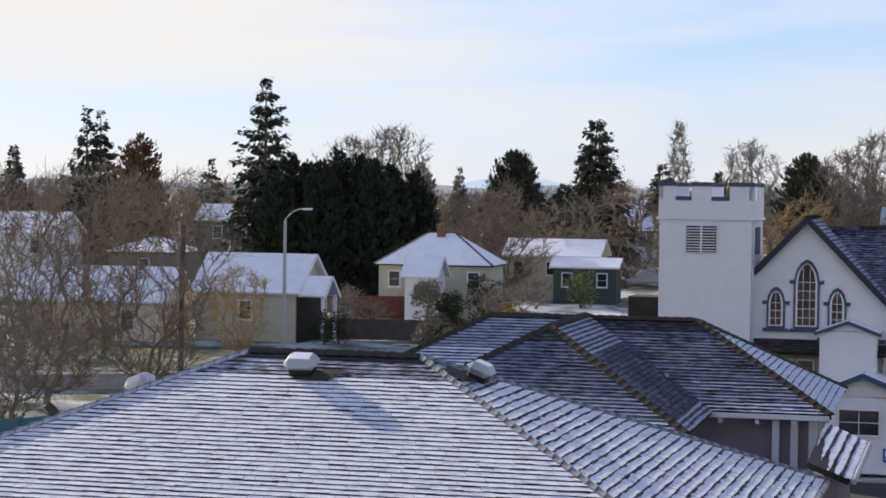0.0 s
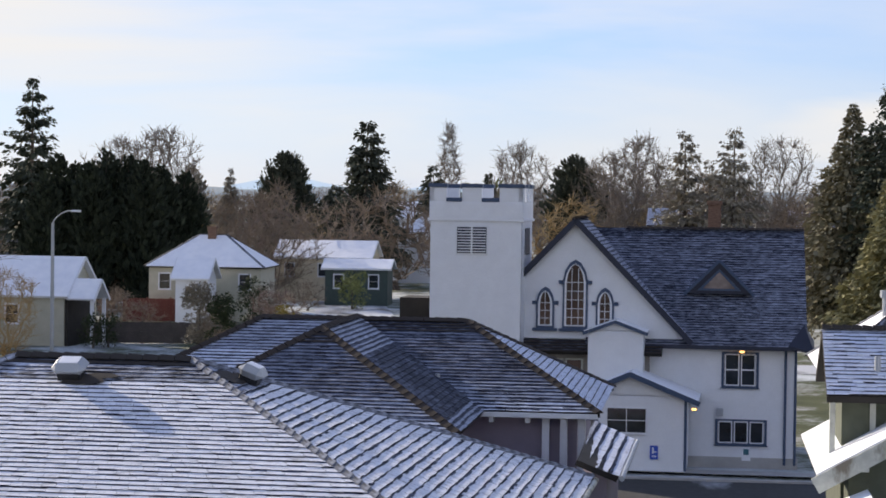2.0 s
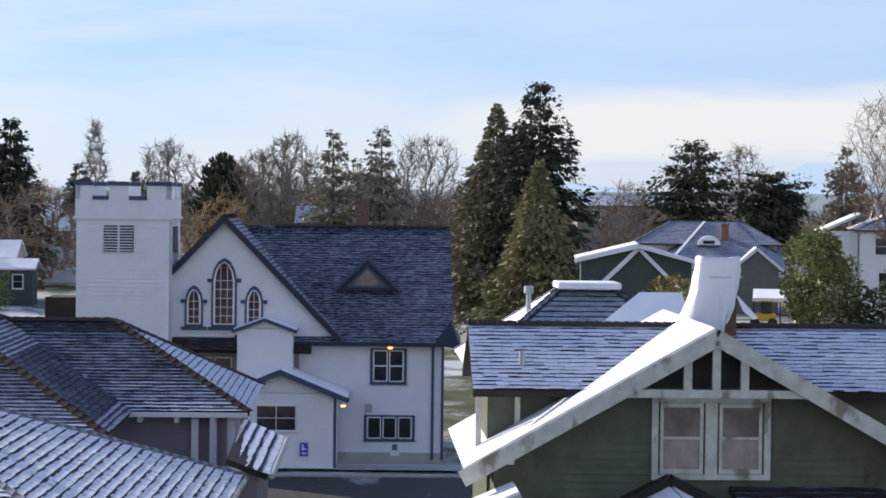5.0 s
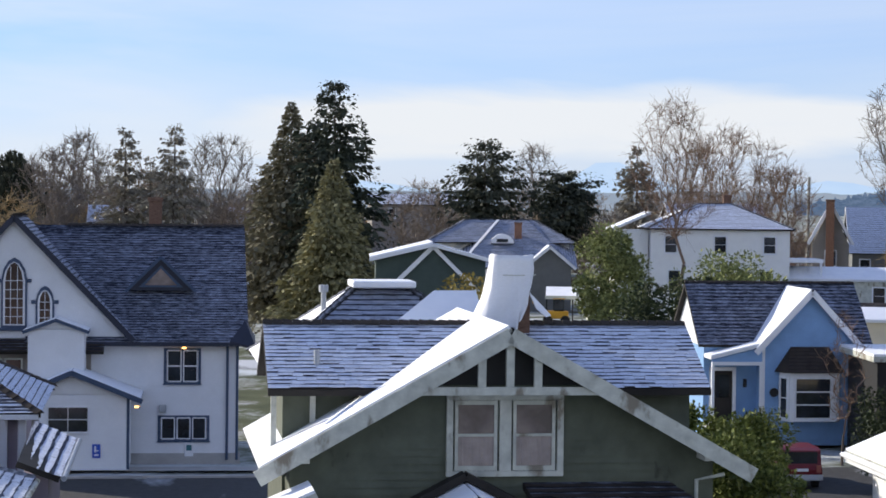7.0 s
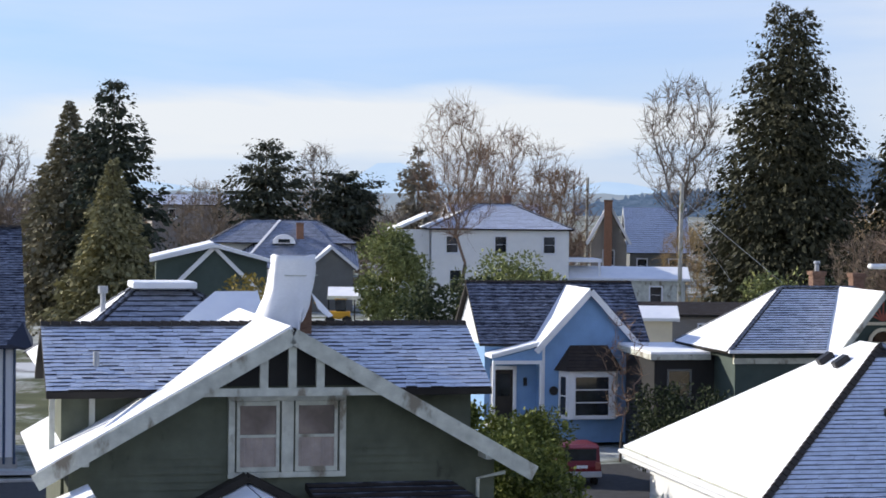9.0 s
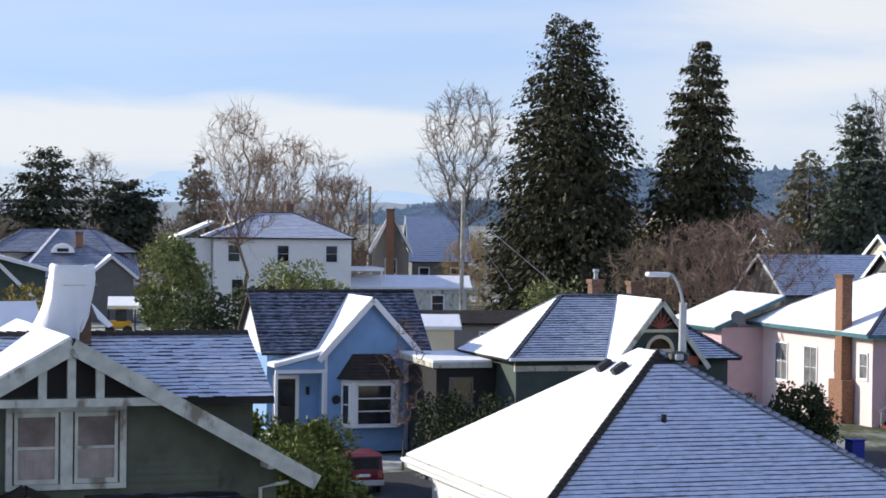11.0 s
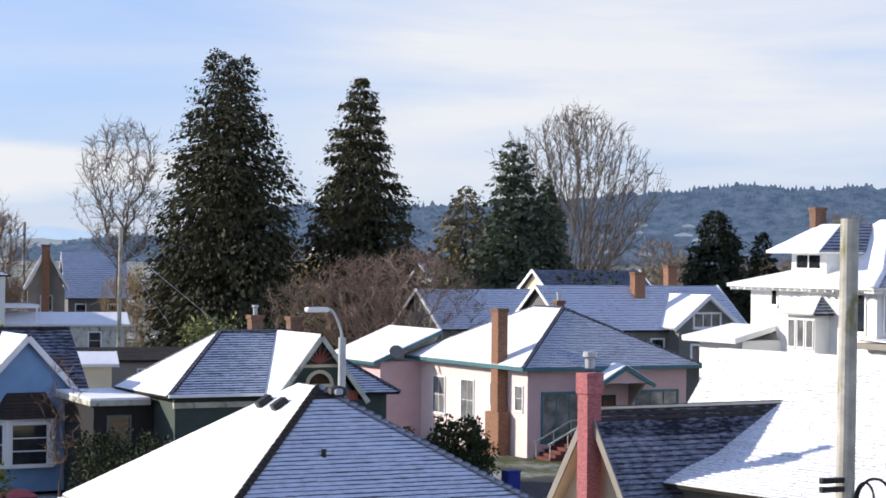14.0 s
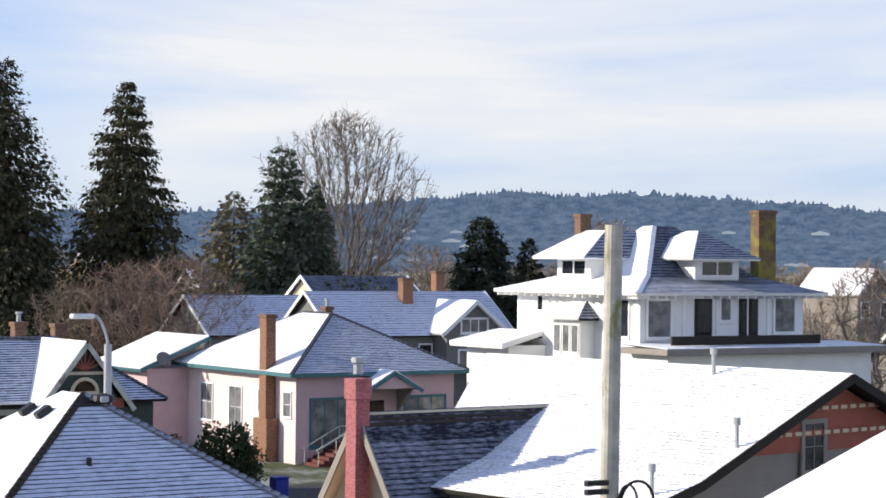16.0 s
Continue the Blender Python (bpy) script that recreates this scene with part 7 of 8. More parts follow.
def bare_mesh(height, rad, seed, n=260, low=0.25, fork=0.2, twigs=5, twig=0.9, tips=0.012, pull=0.35, wide=0.55, solid=True):
    """A leafless tree: limbs reach out to points spread through the crown, joining the nearest wood; fine twigs clothe them. Returns the limbs and twigs, and the trunk's points and radii."""
    rng = np.random.default_rng(seed)
    # points in an uneven egg-shaped crown, widest at the share `wide` of its height
    pts = []
    ph = rng.random(3) * 6.28
    while len(pts) < n:
        u = rng.random()
        g = u / wide if u < wide else (1 - u) / (1 - wide)
        r = rad * math.sqrt(max(0.0, 1 - (1 - g) ** 2.2))
        a = rng.random() * 2 * math.pi
        r *= 1 + 0.22 * math.sin(2 * a + ph[0] + 5 * u) + 0.15 * math.sin(3 * a + ph[1] - 9 * u)
        q = rng.random() ** 0.42
        pts.append((math.cos(a) * r * q, math.sin(a) * r * q, height * (low + (1 - low) * u) * (1 if q > 0.5 else 0.97)))
    pts = np.array(pts)
    base = height * fork
    bend = rng.normal(0, 0.012 * height, 2)
    trunk = [(0, 0, 0), (bend[0] * 0.4, bend[1] * 0.4, base * 0.5), (bend[0], bend[1], base)]
    cap = len(trunk) + n * 8
    node = np.zeros((cap, 3))
    node[:3] = trunk
    path = np.zeros(cap)
    path[:3] = (0, base * 0.5, base)
    par = np.full(cap, -1)
    par[1], par[2] = 0, 1
    cnt = 3
    order = np.argsort(np.linalg.norm(pts - node[2], axis=1))
    step = max(0.7, height * 0.05)
    for i in order:
        p = pts[i]
        dist = np.linalg.norm(node[2:cnt] - p, axis=1)
        back = np.maximum(0, node[2:cnt, 2] - p[2]) * 0.8
        j = int(np.argmin(dist + pull * path[2:cnt] + back)) + 2
        a = node[j].copy()
        dd = float(np.linalg.norm(p - a))
        k = min(7, max(1, int(dd / step)))
        prev = j
        for s in range(1, k + 1):
            g = s / k
            q = a + (p - a) * g
            q[2] += 0.04 * dd * math.sin(math.pi * g) * (0.4 if p[2] > a[2] else 1.0)
            if s < k:
                q += rng.normal(0, 0.012 * dd, 3)
            node[cnt], par[cnt] = q, prev
            path[cnt] = path[prev] + np.linalg.norm(q - node[prev])
            prev = cnt
            cnt += 1
    node, par = node[:cnt], par[:cnt]
    load = np.ones(cnt)
    for i in range(cnt - 1, 0, -1):
        load[par[i]] += load[i]
    tips *= 1.7
    r = np.maximum(tips, tips * 0.55 * load ** 0.5)
    verts, faces = [], []
    lo = np.arange(3, cnt)
    P, Q = node[par[lo]], node[lo]
    d = Q - P
    d /= np.maximum(1e-6, np.linalg.norm(d, axis=1))[:, None]
    ref = np.where(np.abs(d[:, 2:3]) < 0.9, np.array([[0, 0, 1.0]]), np.array([[1.0, 0, 0]]))
    s1 = np.cross(d, ref)
    s1 /= np.maximum(1e-6, np.linalg.norm(s1, axis=1))[:, None]
    s2 = np.cross(d, s1)
    r0, r1 = np.minimum(r[par[lo]], r[lo] * 1.6)[:, None], r[lo][:, None]
    if solid:
        ring = []
        for k in range(3):
            c, s = math.cos(k * 2.0944), math.sin(k * 2.0944)
            ring.append((P + (s1 * c + s2 * s) * r0, Q + (s1 * c + s2 * s) * r1))
        v = np.stack([ring[0][0], ring[1][0], ring[2][0], ring[0][1], ring[1][1], ring[2][1]], 1).reshape(-1, 3)
        o = (np.arange(len(lo)) * 6)[:, None]
        f = np.concatenate([o + np.array([[0, 1, 4, 3]]), o + np.array([[1, 2, 5, 4]]), o + np.array([[2, 0, 3, 5]])])
    else:
        v = np.stack([P - s1 * r0, P + s1 * r0, Q + s1 * r1, Q - s1 * r1], 1).reshape(-1, 3)
        f = np.arange(len(v)).reshape(-1, 4)
    # twigs on the thinner wood
    thin = lo[r[lo] < tips * 4]
    ids = np.repeat(thin, twigs)
    b = np.repeat(d[thin - 3], twigs, 0)
    m = len(ids)
    td = b * 0.7 + rng.normal(0, 0.55, (m, 3)) + np.array([[0, 0, 0.28]])
    td /= np.maximum(1e-6, np.linalg.norm(td, axis=1))[:, None]
    back = (node[par[ids]] - node[ids]) * rng.random((m, 1))
    tp = node[ids] + back
    tl = (twig * rng.uniform(0.4, 1.25, m))[:, None]
    ts = np.cross(td, rng.normal(0, 1, (m, 3)))
    ts = ts / np.maximum(1e-6, np.linalg.norm(ts, axis=1))[:, None] * tips * 1.05
    te = tp + td * tl
    tv = np.stack([tp - ts, tp + ts, te + ts * 0.5, te - ts * 0.5], 1)
    fd = td + rng.normal(0, 0.45, (m, 3))                # one fork on each
    fp = tp + td * tl * 0.5
    fe = fp + fd * tl * 0.55
    fv = np.stack([fp - ts * 0.7, fp + ts * 0.7, fe + ts * 0.4, fe - ts * 0.4], 1)
    tv = np.concatenate([tv, fv]).reshape(-1, 3)
    f = np.concatenate([f, np.arange(len(tv)).reshape(-1, 4) + len(v)])
    v = np.concatenate([v, tv])
    k = height / v[:, 2].max()
    v[:, 2] *= k
    return v, f, [(x, y, z * k) for x, y, z in trunk], float(r[2])


def bare_tree(name, x, y, height, label, seed, mat="twig", z=None, group="", **kw):
    t = thing(name, x, y, label, "tree", 0, group, z)
    v, f, trunk, r = bare_mesh(height, kw.pop("rad"), seed, **kw)
    tube("trunk", t, "bark", [(0, 0, -0.3)] + trunk[1:], [r * 1.5, r * 1.15, r], 8)
    quick_part("crown", v, f, mat, t)
    return t


def leafy(name, x, y, height, radius, mat, label, seed, n=2600, size=0.3, category="tree", trunk=0.25, z=None):
    """A broadleaf evergreen or shrub: lobes of many small leaves."""
    rng = np.random.default_rng(seed)
    t = thing(name, x, y, label, category, rng.uniform(0, 360), "", z)
    k = 46
    a, q, zz = rng.random(k) * 6.283, rng.random(k) ** 0.5, rng.uniform(trunk, 0.86, k)
    lim = np.sqrt(np.maximum(0.06, 1 - ((zz - 0.48) / 0.52) ** 2))
    c = np.stack([np.cos(a) * q * radius * 0.78 * lim, np.sin(a) * q * radius * 0.78 * lim, zz * height], 1)
    r = radius * rng.uniform(0.18, 0.36, k)
    i = np.arange(n) % k
    d = rng.normal(0, 1, (n, 3))
    d /= np.linalg.norm(d, axis=1)[:, None]
    p = c[i] + d * (r[i] * (0.5 + 0.6 * rng.random(n)))[:, None] * np.array([[1, 1, 0.85]])
    p[:, 2] = np.where(p[:, 2] < 0.05, 0.05 + 0.35 * rng.random(n), np.minimum(p[:, 2], height))
    v, f = quads(p, d + rng.normal(0, 0.5, (n, 3)), size * rng.uniform(0.6, 1.2, n), rng, 0.3)
    tube("trunk", t, "bark", [(0, 0, -0.2), (0, 0, height * 0.55)], [0.05 * radius + 0.05, 0.03], 6)
    quick_part("crown", v, f, mat, t)
    return t


def top(az, d, el):
    """Height above ground of something whose top stands at that elevation."""
    x, y = pol(az, d)
    return EYE + d * math.tan(radians(el)) - gz(x, y)


def conifers():
    # name, az, distance, elevation of the top, radius, material, label, options
    ragged = dict(shape="cone", tiers=17, wobble=0.5, gaps=0.35, droop=0.16, n=6500, size=0.5)
    hedge = dict(shape="column", n=6000, size=0.5, wobble=0.12, start=0.0)
    rows = [
        ("fir_tree", -9.86, 245, 3.2, 6.2, "fir", "tall narrow fir with ragged open branches", dict(ragged, n=7000, tiers=15)),
        ("fir_tree", -14.66, 260, 2.3, 4.2, "fir", "dark twin-topped fir behind bare trees", dict(ragged, tiers=12, n=4000)),
        ("fir_tree", -14.30, 262, 2.32, 4.2, "fir", "dark twin-topped fir behind bare trees", dict(ragged, tiers=12, n=4000)),
        ("cedar_tree", -13.27, 250, 1.5, 3.8, "leaf_brown", "brown rusty cedar with a rounded top", dict(shape="column", n=5000, size=0.5)),
        ("fir_tree", -16.6, 270, 1.25, 4.2, "fir", "dark pointed fir behind bare trees", dict(n=4500, wobble=0.4)),
        ("fir_tree", -11.3, 280, 0.9, 4.2, "fir", "small dark fir between bare crowns", dict(n=3500, wobble=0.4)),
        ("cypress_tree", -9.16, 225, 1.05, 2.9, "cypress", "dense dark columnar cypress in a row", hedge),
        ("cypress_tree", -8.7, 228, 0.8, 2.7, "cypress", "dense dark columnar cypress in a row", hedge),
        ("cypress_tree", -7.88, 226, 1.2, 2.8, "cypress", "dense dark columnar cypress in a row", hedge),
        ("cypress_tree", -7.3, 228, 1.05, 2.8, "cypress", "dense dark columnar cypress in a row", hedge),
        ("cypress_tree", -6.46, 226, 0.75, 2.9, "cypress", "dense dark columnar cypress in a row", hedge),
        ("cypress_tree", -5.8, 228, 0.62, 2.9, "cypress", "dense dark columnar cypress in a row", hedge),
        ("cypress_tree", -9.5, 222, 0.35, 2.4, "cypress", "dense dark columnar cypress in a row", hedge),
        ("cypress_tree", -8.3, 222, 0.85, 2.8, "cypress", "dense dark columnar cypress in a row", hedge),
        ("cypress_tree", -6.9, 222, 0.9, 2.8, "cypress", "dense dark columnar cypress in a row", hedge),
        ("fir_tree", -4.55, 330, 0.75, 3.6, "fir_grey", "small grey-brown conifer above the gardens", dict(n=3500)),
        ("cedar_tree", -5.6, 330, 0.85, 3.0, "fir_grey", "small dull brown conifer above the gardens", dict(shape="column", n=3500)),
        ("pine_tree", -3.02, 320, 1.2, 4.6, "pine", "round-topped dark pine above the gardens", dict(shape="column", n=7000, size=0.6, wobble=0.25)),
        ("spruce_tree", -0.84, 290, 2.15, 5.6, "pine", "broad dark spruce with uneven limbs", dict(ragged, shape="ovoid", n=7500, size=0.6, tiers=12)),
        ("fir_tree", -1.7, 330, 0.35, 5.5, "pine", "low dark pine beside the lane", dict(n=4500, size=0.6, shape="ovoid")),
        ("fir_tree", 0.98, 330, 0.9, 4.0, "pine", "small dark pine behind the tower", dict(n=4000, size=0.6, shape="ovoid")),
        ("fir_tree", 2.5, 330, 0.75, 3.2, "fir", "small dark fir behind the tower", dict(n=3500, size=0.6)),
        ("pine_tree", 4.85, 310, 1.2, 4.2, "pine", "dark flat-topped pine behind the church", dict(shape="column", n=6000, size=0.6, wobble=0.35)),
        ("fir_tree", 7.83, 240, 2.0, 4.8, "fir_grey", "grey-brown fir with sparse branches", dict(ragged, shape="ovoid", n=4200, tiers=14, gaps=0.5, size=0.42)),
        ("fir_tree", 9.15, 236, 2.1, 5.0, "fir_grey", "grey-brown fir with sparse branches", dict(ragged, shape="ovoid", n=4200, tiers=14, gaps=0.5, size=0.42)),
        ("fir_tree", 8.5, 244, 1.2, 4.2, "fir_grey", "grey-brown fir with sparse branches", dict(ragged, shape="ovoid", n=3400, tiers=10, gaps=0.5, size=0.42)),
        ("cedar_tree", 12.3, 190, 2.75, 6.4, "cedar_grey", "tall grey-green cedar beside the church", dict(n=14000, size=0.4, wobble=0.28)),
        ("cedar_tree", 12.95, 193, 2.35, 4.4, "fir", "dark cedar beside a taller one", dict(n=8000, size=0.42)),
        ("fir_tree", 13.48, 188, 3.4, 6.0, "fir", "tall dark fir with drooping ragged branches", dict(ragged, n=9500, tiers=17, shape="ovoid", droop=0.3, size=0.45)),
        ("cedar_tree", 13.45, 176, 1.15, 5.2, "cedar_olive", "low olive green cedar before the tall fir", dict(n=11000, size=0.38, wobble=0.35)),
        ("pine_tree", 17.6, 262, 1.75, 5.2, "pine", "dark layered pine with a broken crown", dict(shape="pine", n=7500, size=0.45, tiers=10, wobble=0.5, gaps=0.35, start=0.18, droop=0.1)),
        ("pine_tree", 19.75, 265, 0.9, 4.6, "pine", "spreading dark pine with a flat crown", dict(shape="pine", n=6500, size=0.5, tiers=7, wobble=0.6, gaps=0.3, start=0.35, droop=0.1)),
        ("fir_tree", 21.75, 250, 1.65, 5.2, "fir_grey", "grey fir among bare trees", dict(ragged, n=4500, tiers=12)),
        ("giant_cedar", 31.8, 200, 5.66, 9.3, "cedar", "huge dense cedar with a pointed crown", dict(shape="ovoid", n=34000, size=0.38, wobble=0.2, start=0.03, tops=2, hang=0.7, gaps=0.12)),
        ("giant_fir", 35.4, 205, 4.98, 7.2, "cedar", "tall dark fir with a ragged pointed crown", dict(shape="ovoid", n=24000, size=0.38, wobble=0.32, gaps=0.3, tiers=22, hang=0.8, start=0.05)),
        ("spruce_tree", 39.6, 210, 3.3, 7.4, "spruce_blue", "broad blue-green spruce behind the grey house", dict(n=12500, size=0.42, wobble=0.4, tops=2, gaps=0.15, tiers=18)),
        ("spruce_tree", 40.5, 208, 2.3, 4.4, "spruce_blue", "blue-green spruce with a full skirt", dict(n=9000, size=0.42, wobble=0.3)),
        ("spruce_tree", 38.3, 215, 1.95, 6.2, "cedar_grey", "lower grey-green spruce beside taller ones", dict(n=8000, size=0.42, wobble=0.35, shape="ovoid")),
        ("fir_tree", 45.1, 195, 1.35, 5.2, "cypress", "dark broad yew-like conifer", dict(shape="ovoid", n=8500, size=0.45, wobble=0.4)),
        ("fir_tree", 46.35, 240, 0.75, 3.4, "cypress", "small dark conifer behind a house", dict(n=4000, shape="ovoid")),
        ("fir_tree", 36.6, 330, 0.5, 4.0, "spruce_blue", "distant fir between the tall conifers", dict(n=3000, size=0.6)),
    ]
    for i, (n, az, d, el, r, mat, lab, kw) in enumerate(rows):
        x, y = pol(az, d)
        conifer(n, x, y, top(az, d, el), r, mat, lab, 200 + i, **kw)


conifers()


def bare_trees():
    garden = dict(n=520, low=0.10, fork=0.05, twigs=5, twig=1.05, tips=0.010, pull=0.4, wide=0.6)
    tall = dict(n=380, low=0.28, fork=0.25, twigs=6, twig=1.3, tips=0.016, pull=0.6, wide=0.6)
    rows = [
        ("bare_tree", -15.4, 112, 0.9, "twig", "bare spreading garden tree with dense twigs", dict(garden, rad=4.6)),
        ("bare_tree", -12.9, 116, 0.75, "twig", "bare vase-shaped street tree with dense twigs", dict(garden, rad=4.4, fork=0.12)),
        ("bare_tree", -17.0, 122, 0.9, "twig", "bare tree with brown twigs", dict(garden, rad=4.2)),
        ("bare_tree", -10.55, 150, -1.9, "twig_gold", "small bare tree with pale golden twigs", dict(garden, n=340, rad=2.6, twig=0.6)),
        ("bare_tree", -14.2, 150, 1.1, "twig", "bare tree with upright brown twigs", dict(garden, n=374, rad=4.0)),
        ("bare_tree", -16.6, 104, -2.6, "twig_pale", "low bare shrubby tree with frosted twigs", dict(garden, n=374, rad=2.4, twig=0.6)),
        ("bare_tree", -11.9, 205, 0.8, "twig", "bare spreading tree with dense twigs", dict(garden, n=340, rad=5.0)),
        ("bare_tree", -7.5, 330, 1.72, "twig_pale", "tall bare oak with a rounded crown", dict(tall, rad=5.6, tips=0.024)),
        ("bare_tree", -6.35, 325, 2.0, "twig_pale", "tall bare oak with a rounded crown", dict(tall, rad=5.2, tips=0.026)),
        ("bare_tree", -3.7, 240, 0.3, "twig", "wide bare brown-twigged tree", dict(garden, rad=7.2, n=714, tips=0.016, twig=1.1)),
        ("bare_tree", -5.2, 250, -0.6, "twig_gold", "bare tree with rusty golden twigs", dict(garden, rad=3.2, n=306, tips=0.018)),
        ("bare_tree", 1.4, 350, 2.2, "twig_pale", "tall slender bare poplar tree", dict(tall, rad=2.2, n=374, low=0.1, fork=0.1, tips=0.022, pull=0.1, wide=0.45)),
        ("bare_tree", 3.33, 330, 1.7, "twig_pale", "bare tree with rounded crown", dict(tall, rad=4.4, tips=0.02)),
        ("bare_tree", 5.9, 300, 1.5, "twig_pale", "tall bare tree behind the church", dict(tall, rad=4.6, tips=0.02)),
        ("bare_tree", 6.7, 310, 2.0, "twig_pale", "tall bare tree behind the church", dict(tall, rad=5.4, tips=0.02)),
        ("bare_tree", 10.3, 290, 1.9, "twig_pale", "tall bare tree behind the church", dict(tall, rad=5.4, tips=0.018)),
        ("bare_tree", 11.0, 240, 0.2, "twig", "bare brown tree behind the church", dict(tall, rad=4.4)),
        ("bare_tree", 15.9, 260, 0.75, "twig", "bare tree beside the layered pine", dict(garden, rad=5.0, n=374, tips=0.014)),
        ("bare_tree", 18.9, 290, 1.75, "twig_pale", "slender bare tree between the pines", dict(tall, rad=3.2, n=272)),
        ("bare_tree", 22.75, 170, 3.25, "twig_seed", "tall bare maple with a few clinging leaves", dict(tall, rad=3.3, n=300, low=0.45, fork=0.33, tips=0.009, wide=0.6)),
        ("bare_tree", 24.3, 222, 2.4, "twig_seed", "bare maple with dry brown seeds", dict(tall, rad=5.0, n=420, low=0.3, fork=0.22, tips=0.011)),
        ("bare_tree", 23.5, 215, 1.9, "twig_seed", "bare maple with dry brown seeds", dict(tall, rad=4.3, n=374, low=0.2, fork=0.15, tips=0.013)),
        ("bare_tree", 25.6, 225, 1.4, "twig_seed", "bare brown tree behind the white house", dict(tall, rad=4.6, n=408, low=0.2, fork=0.15, tips=0.014)),
        ("bare_tree", 28.95, 215, 3.75, "twig_pale", "tall bare tree with a wide fine crown", dict(tall, rad=4.6, n=374, low=0.42, fork=0.38, tips=0.014, wide=0.7)),
        ("bare_tree", 29.0, 200, -0.3, "twig_gold", "low bare tree with golden twigs", dict(garden, rad=3.0, n=306)),
        ("bare_tree", 35.4, 172, 0.2, "twig_red", "low bare brown thicket tree", dict(garden, rad=4.6, n=561, tips=0.012)),
        ("bare_tree", 36.9, 168, 0.5, "twig_red", "low bare brown thicket tree", dict(garden, rad=4.8, n=612, tips=0.012)),
        ("bare_tree", 34.0, 175, -0.4, "twig", "bare shrubby tree under the cedars", dict(garden, rad=3.6, n=374, tips=0.014)),
        ("bare_tree", 41.35, 240, 4.4, "twig_pale", "large bare tree with a fine rounded crown", dict(tall, rad=8.6, n=1000, low=0.2, fork=0.16, pull=0.9, tips=0.017, twig=1.2, wide=0.55)),
        ("bare_tree", 43.6, 250, 0.6, "twig", "bare brown tree beside the yew", dict(garden, rad=5.6, n=408, tips=0.016)),
        ("bare_tree", 48.6, 230, 1.45, "twig", "bare brown tree behind the white house", dict(garden, rad=6.5, n=442, tips=0.016)),
        ("bare_tree", 55.6, 130, 0.4, "twig", "bare tree beyond the white house", dict(garden, rad=4.4, n=510)),
        ("bare_tree", 54.4, 150, -0.9, "twig", "low bare tree beyond the white house", dict(garden, rad=4.4, n=374)),
    ]
    for i, (n, az, d, el, mat, lab, kw) in enumerate(rows):
        x, y = pol(az, d)
        bare_tree(n, x, y, top(az, d, el), lab, 300 + i, mat, **kw)
    # a wooded belt of bare trees all along the distance
    rnd = random.Random(77)
    kinds = []
    for s in range(7):
        x, y = pol(-16 + s * 12.5, 300)
        t = bare_tree("bare_tree", x, y, 12.0, "bare winter tree in the distant belt", 400 + s, ("twig", "twig_red", "twig", "twig_pale", "twig_gold", "twig", "twig_pale")[s], group="far belt of bare trees", n=120, rad=(4.6, 5.2, 3.8, 4.4, 4.0, 5.4, 3.6)[s], low=0.10, fork=0.08, twigs=5, twig=1.6, tips=0.027, pull=0.25, solid=False)
        kinds.append(t)
    n = 225
    for i in range(n):
        az = -19 + 79 * (i + rnd.random()) / n
        d = rnd.uniform(250, 560)
        x, y = pol(az, d)
        c = copy_thing(kinds[i % 7], pose(x, y, gz(x, y), 0, 0, rnd.uniform(0, 360)))
        rise = 0.75 if 3.5 < az < 12 else (-0.45 if 24 < az < 32 else (0.3 if az < 3.5 else (-0.15 if az > 36 else 0.05)))
        want = EYE + d * math.tan(radians(rnd.uniform(-0.75, 0.35) + rise))
        s = max(0.4, want / 12.0)
        w = max(0.75, s) * rnd.uniform(0.9, 1.3)
        c.scale = (w, w, s)
    # leafless garden bushes between the houses
    for i in range(46):
        az, d = (rnd.uniform(-18, 1.5), rnd.uniform(138, 245)) if i < 32 else (rnd.uniform(32.5, 38.5), rnd.uniform(118, 165))
        if abs(az + 0.7) < 1.3 and d < 240:
            az -= 3.0
        x, y = pol(az, d)
        c = copy_thing(kinds[i % 7], pose(x, y, gz(x, y), 0, 0, rnd.uniform(0, 360)))
        s = rnd.uniform(0.2, 0.42)
        c.scale = (s * 1.3, s * 1.3, s)
        c.name = "bare_shrub"
        tagged(c, "leafless brown garden bush with fine twigs", "shrub", "leafless garden bushes")


bare_trees()


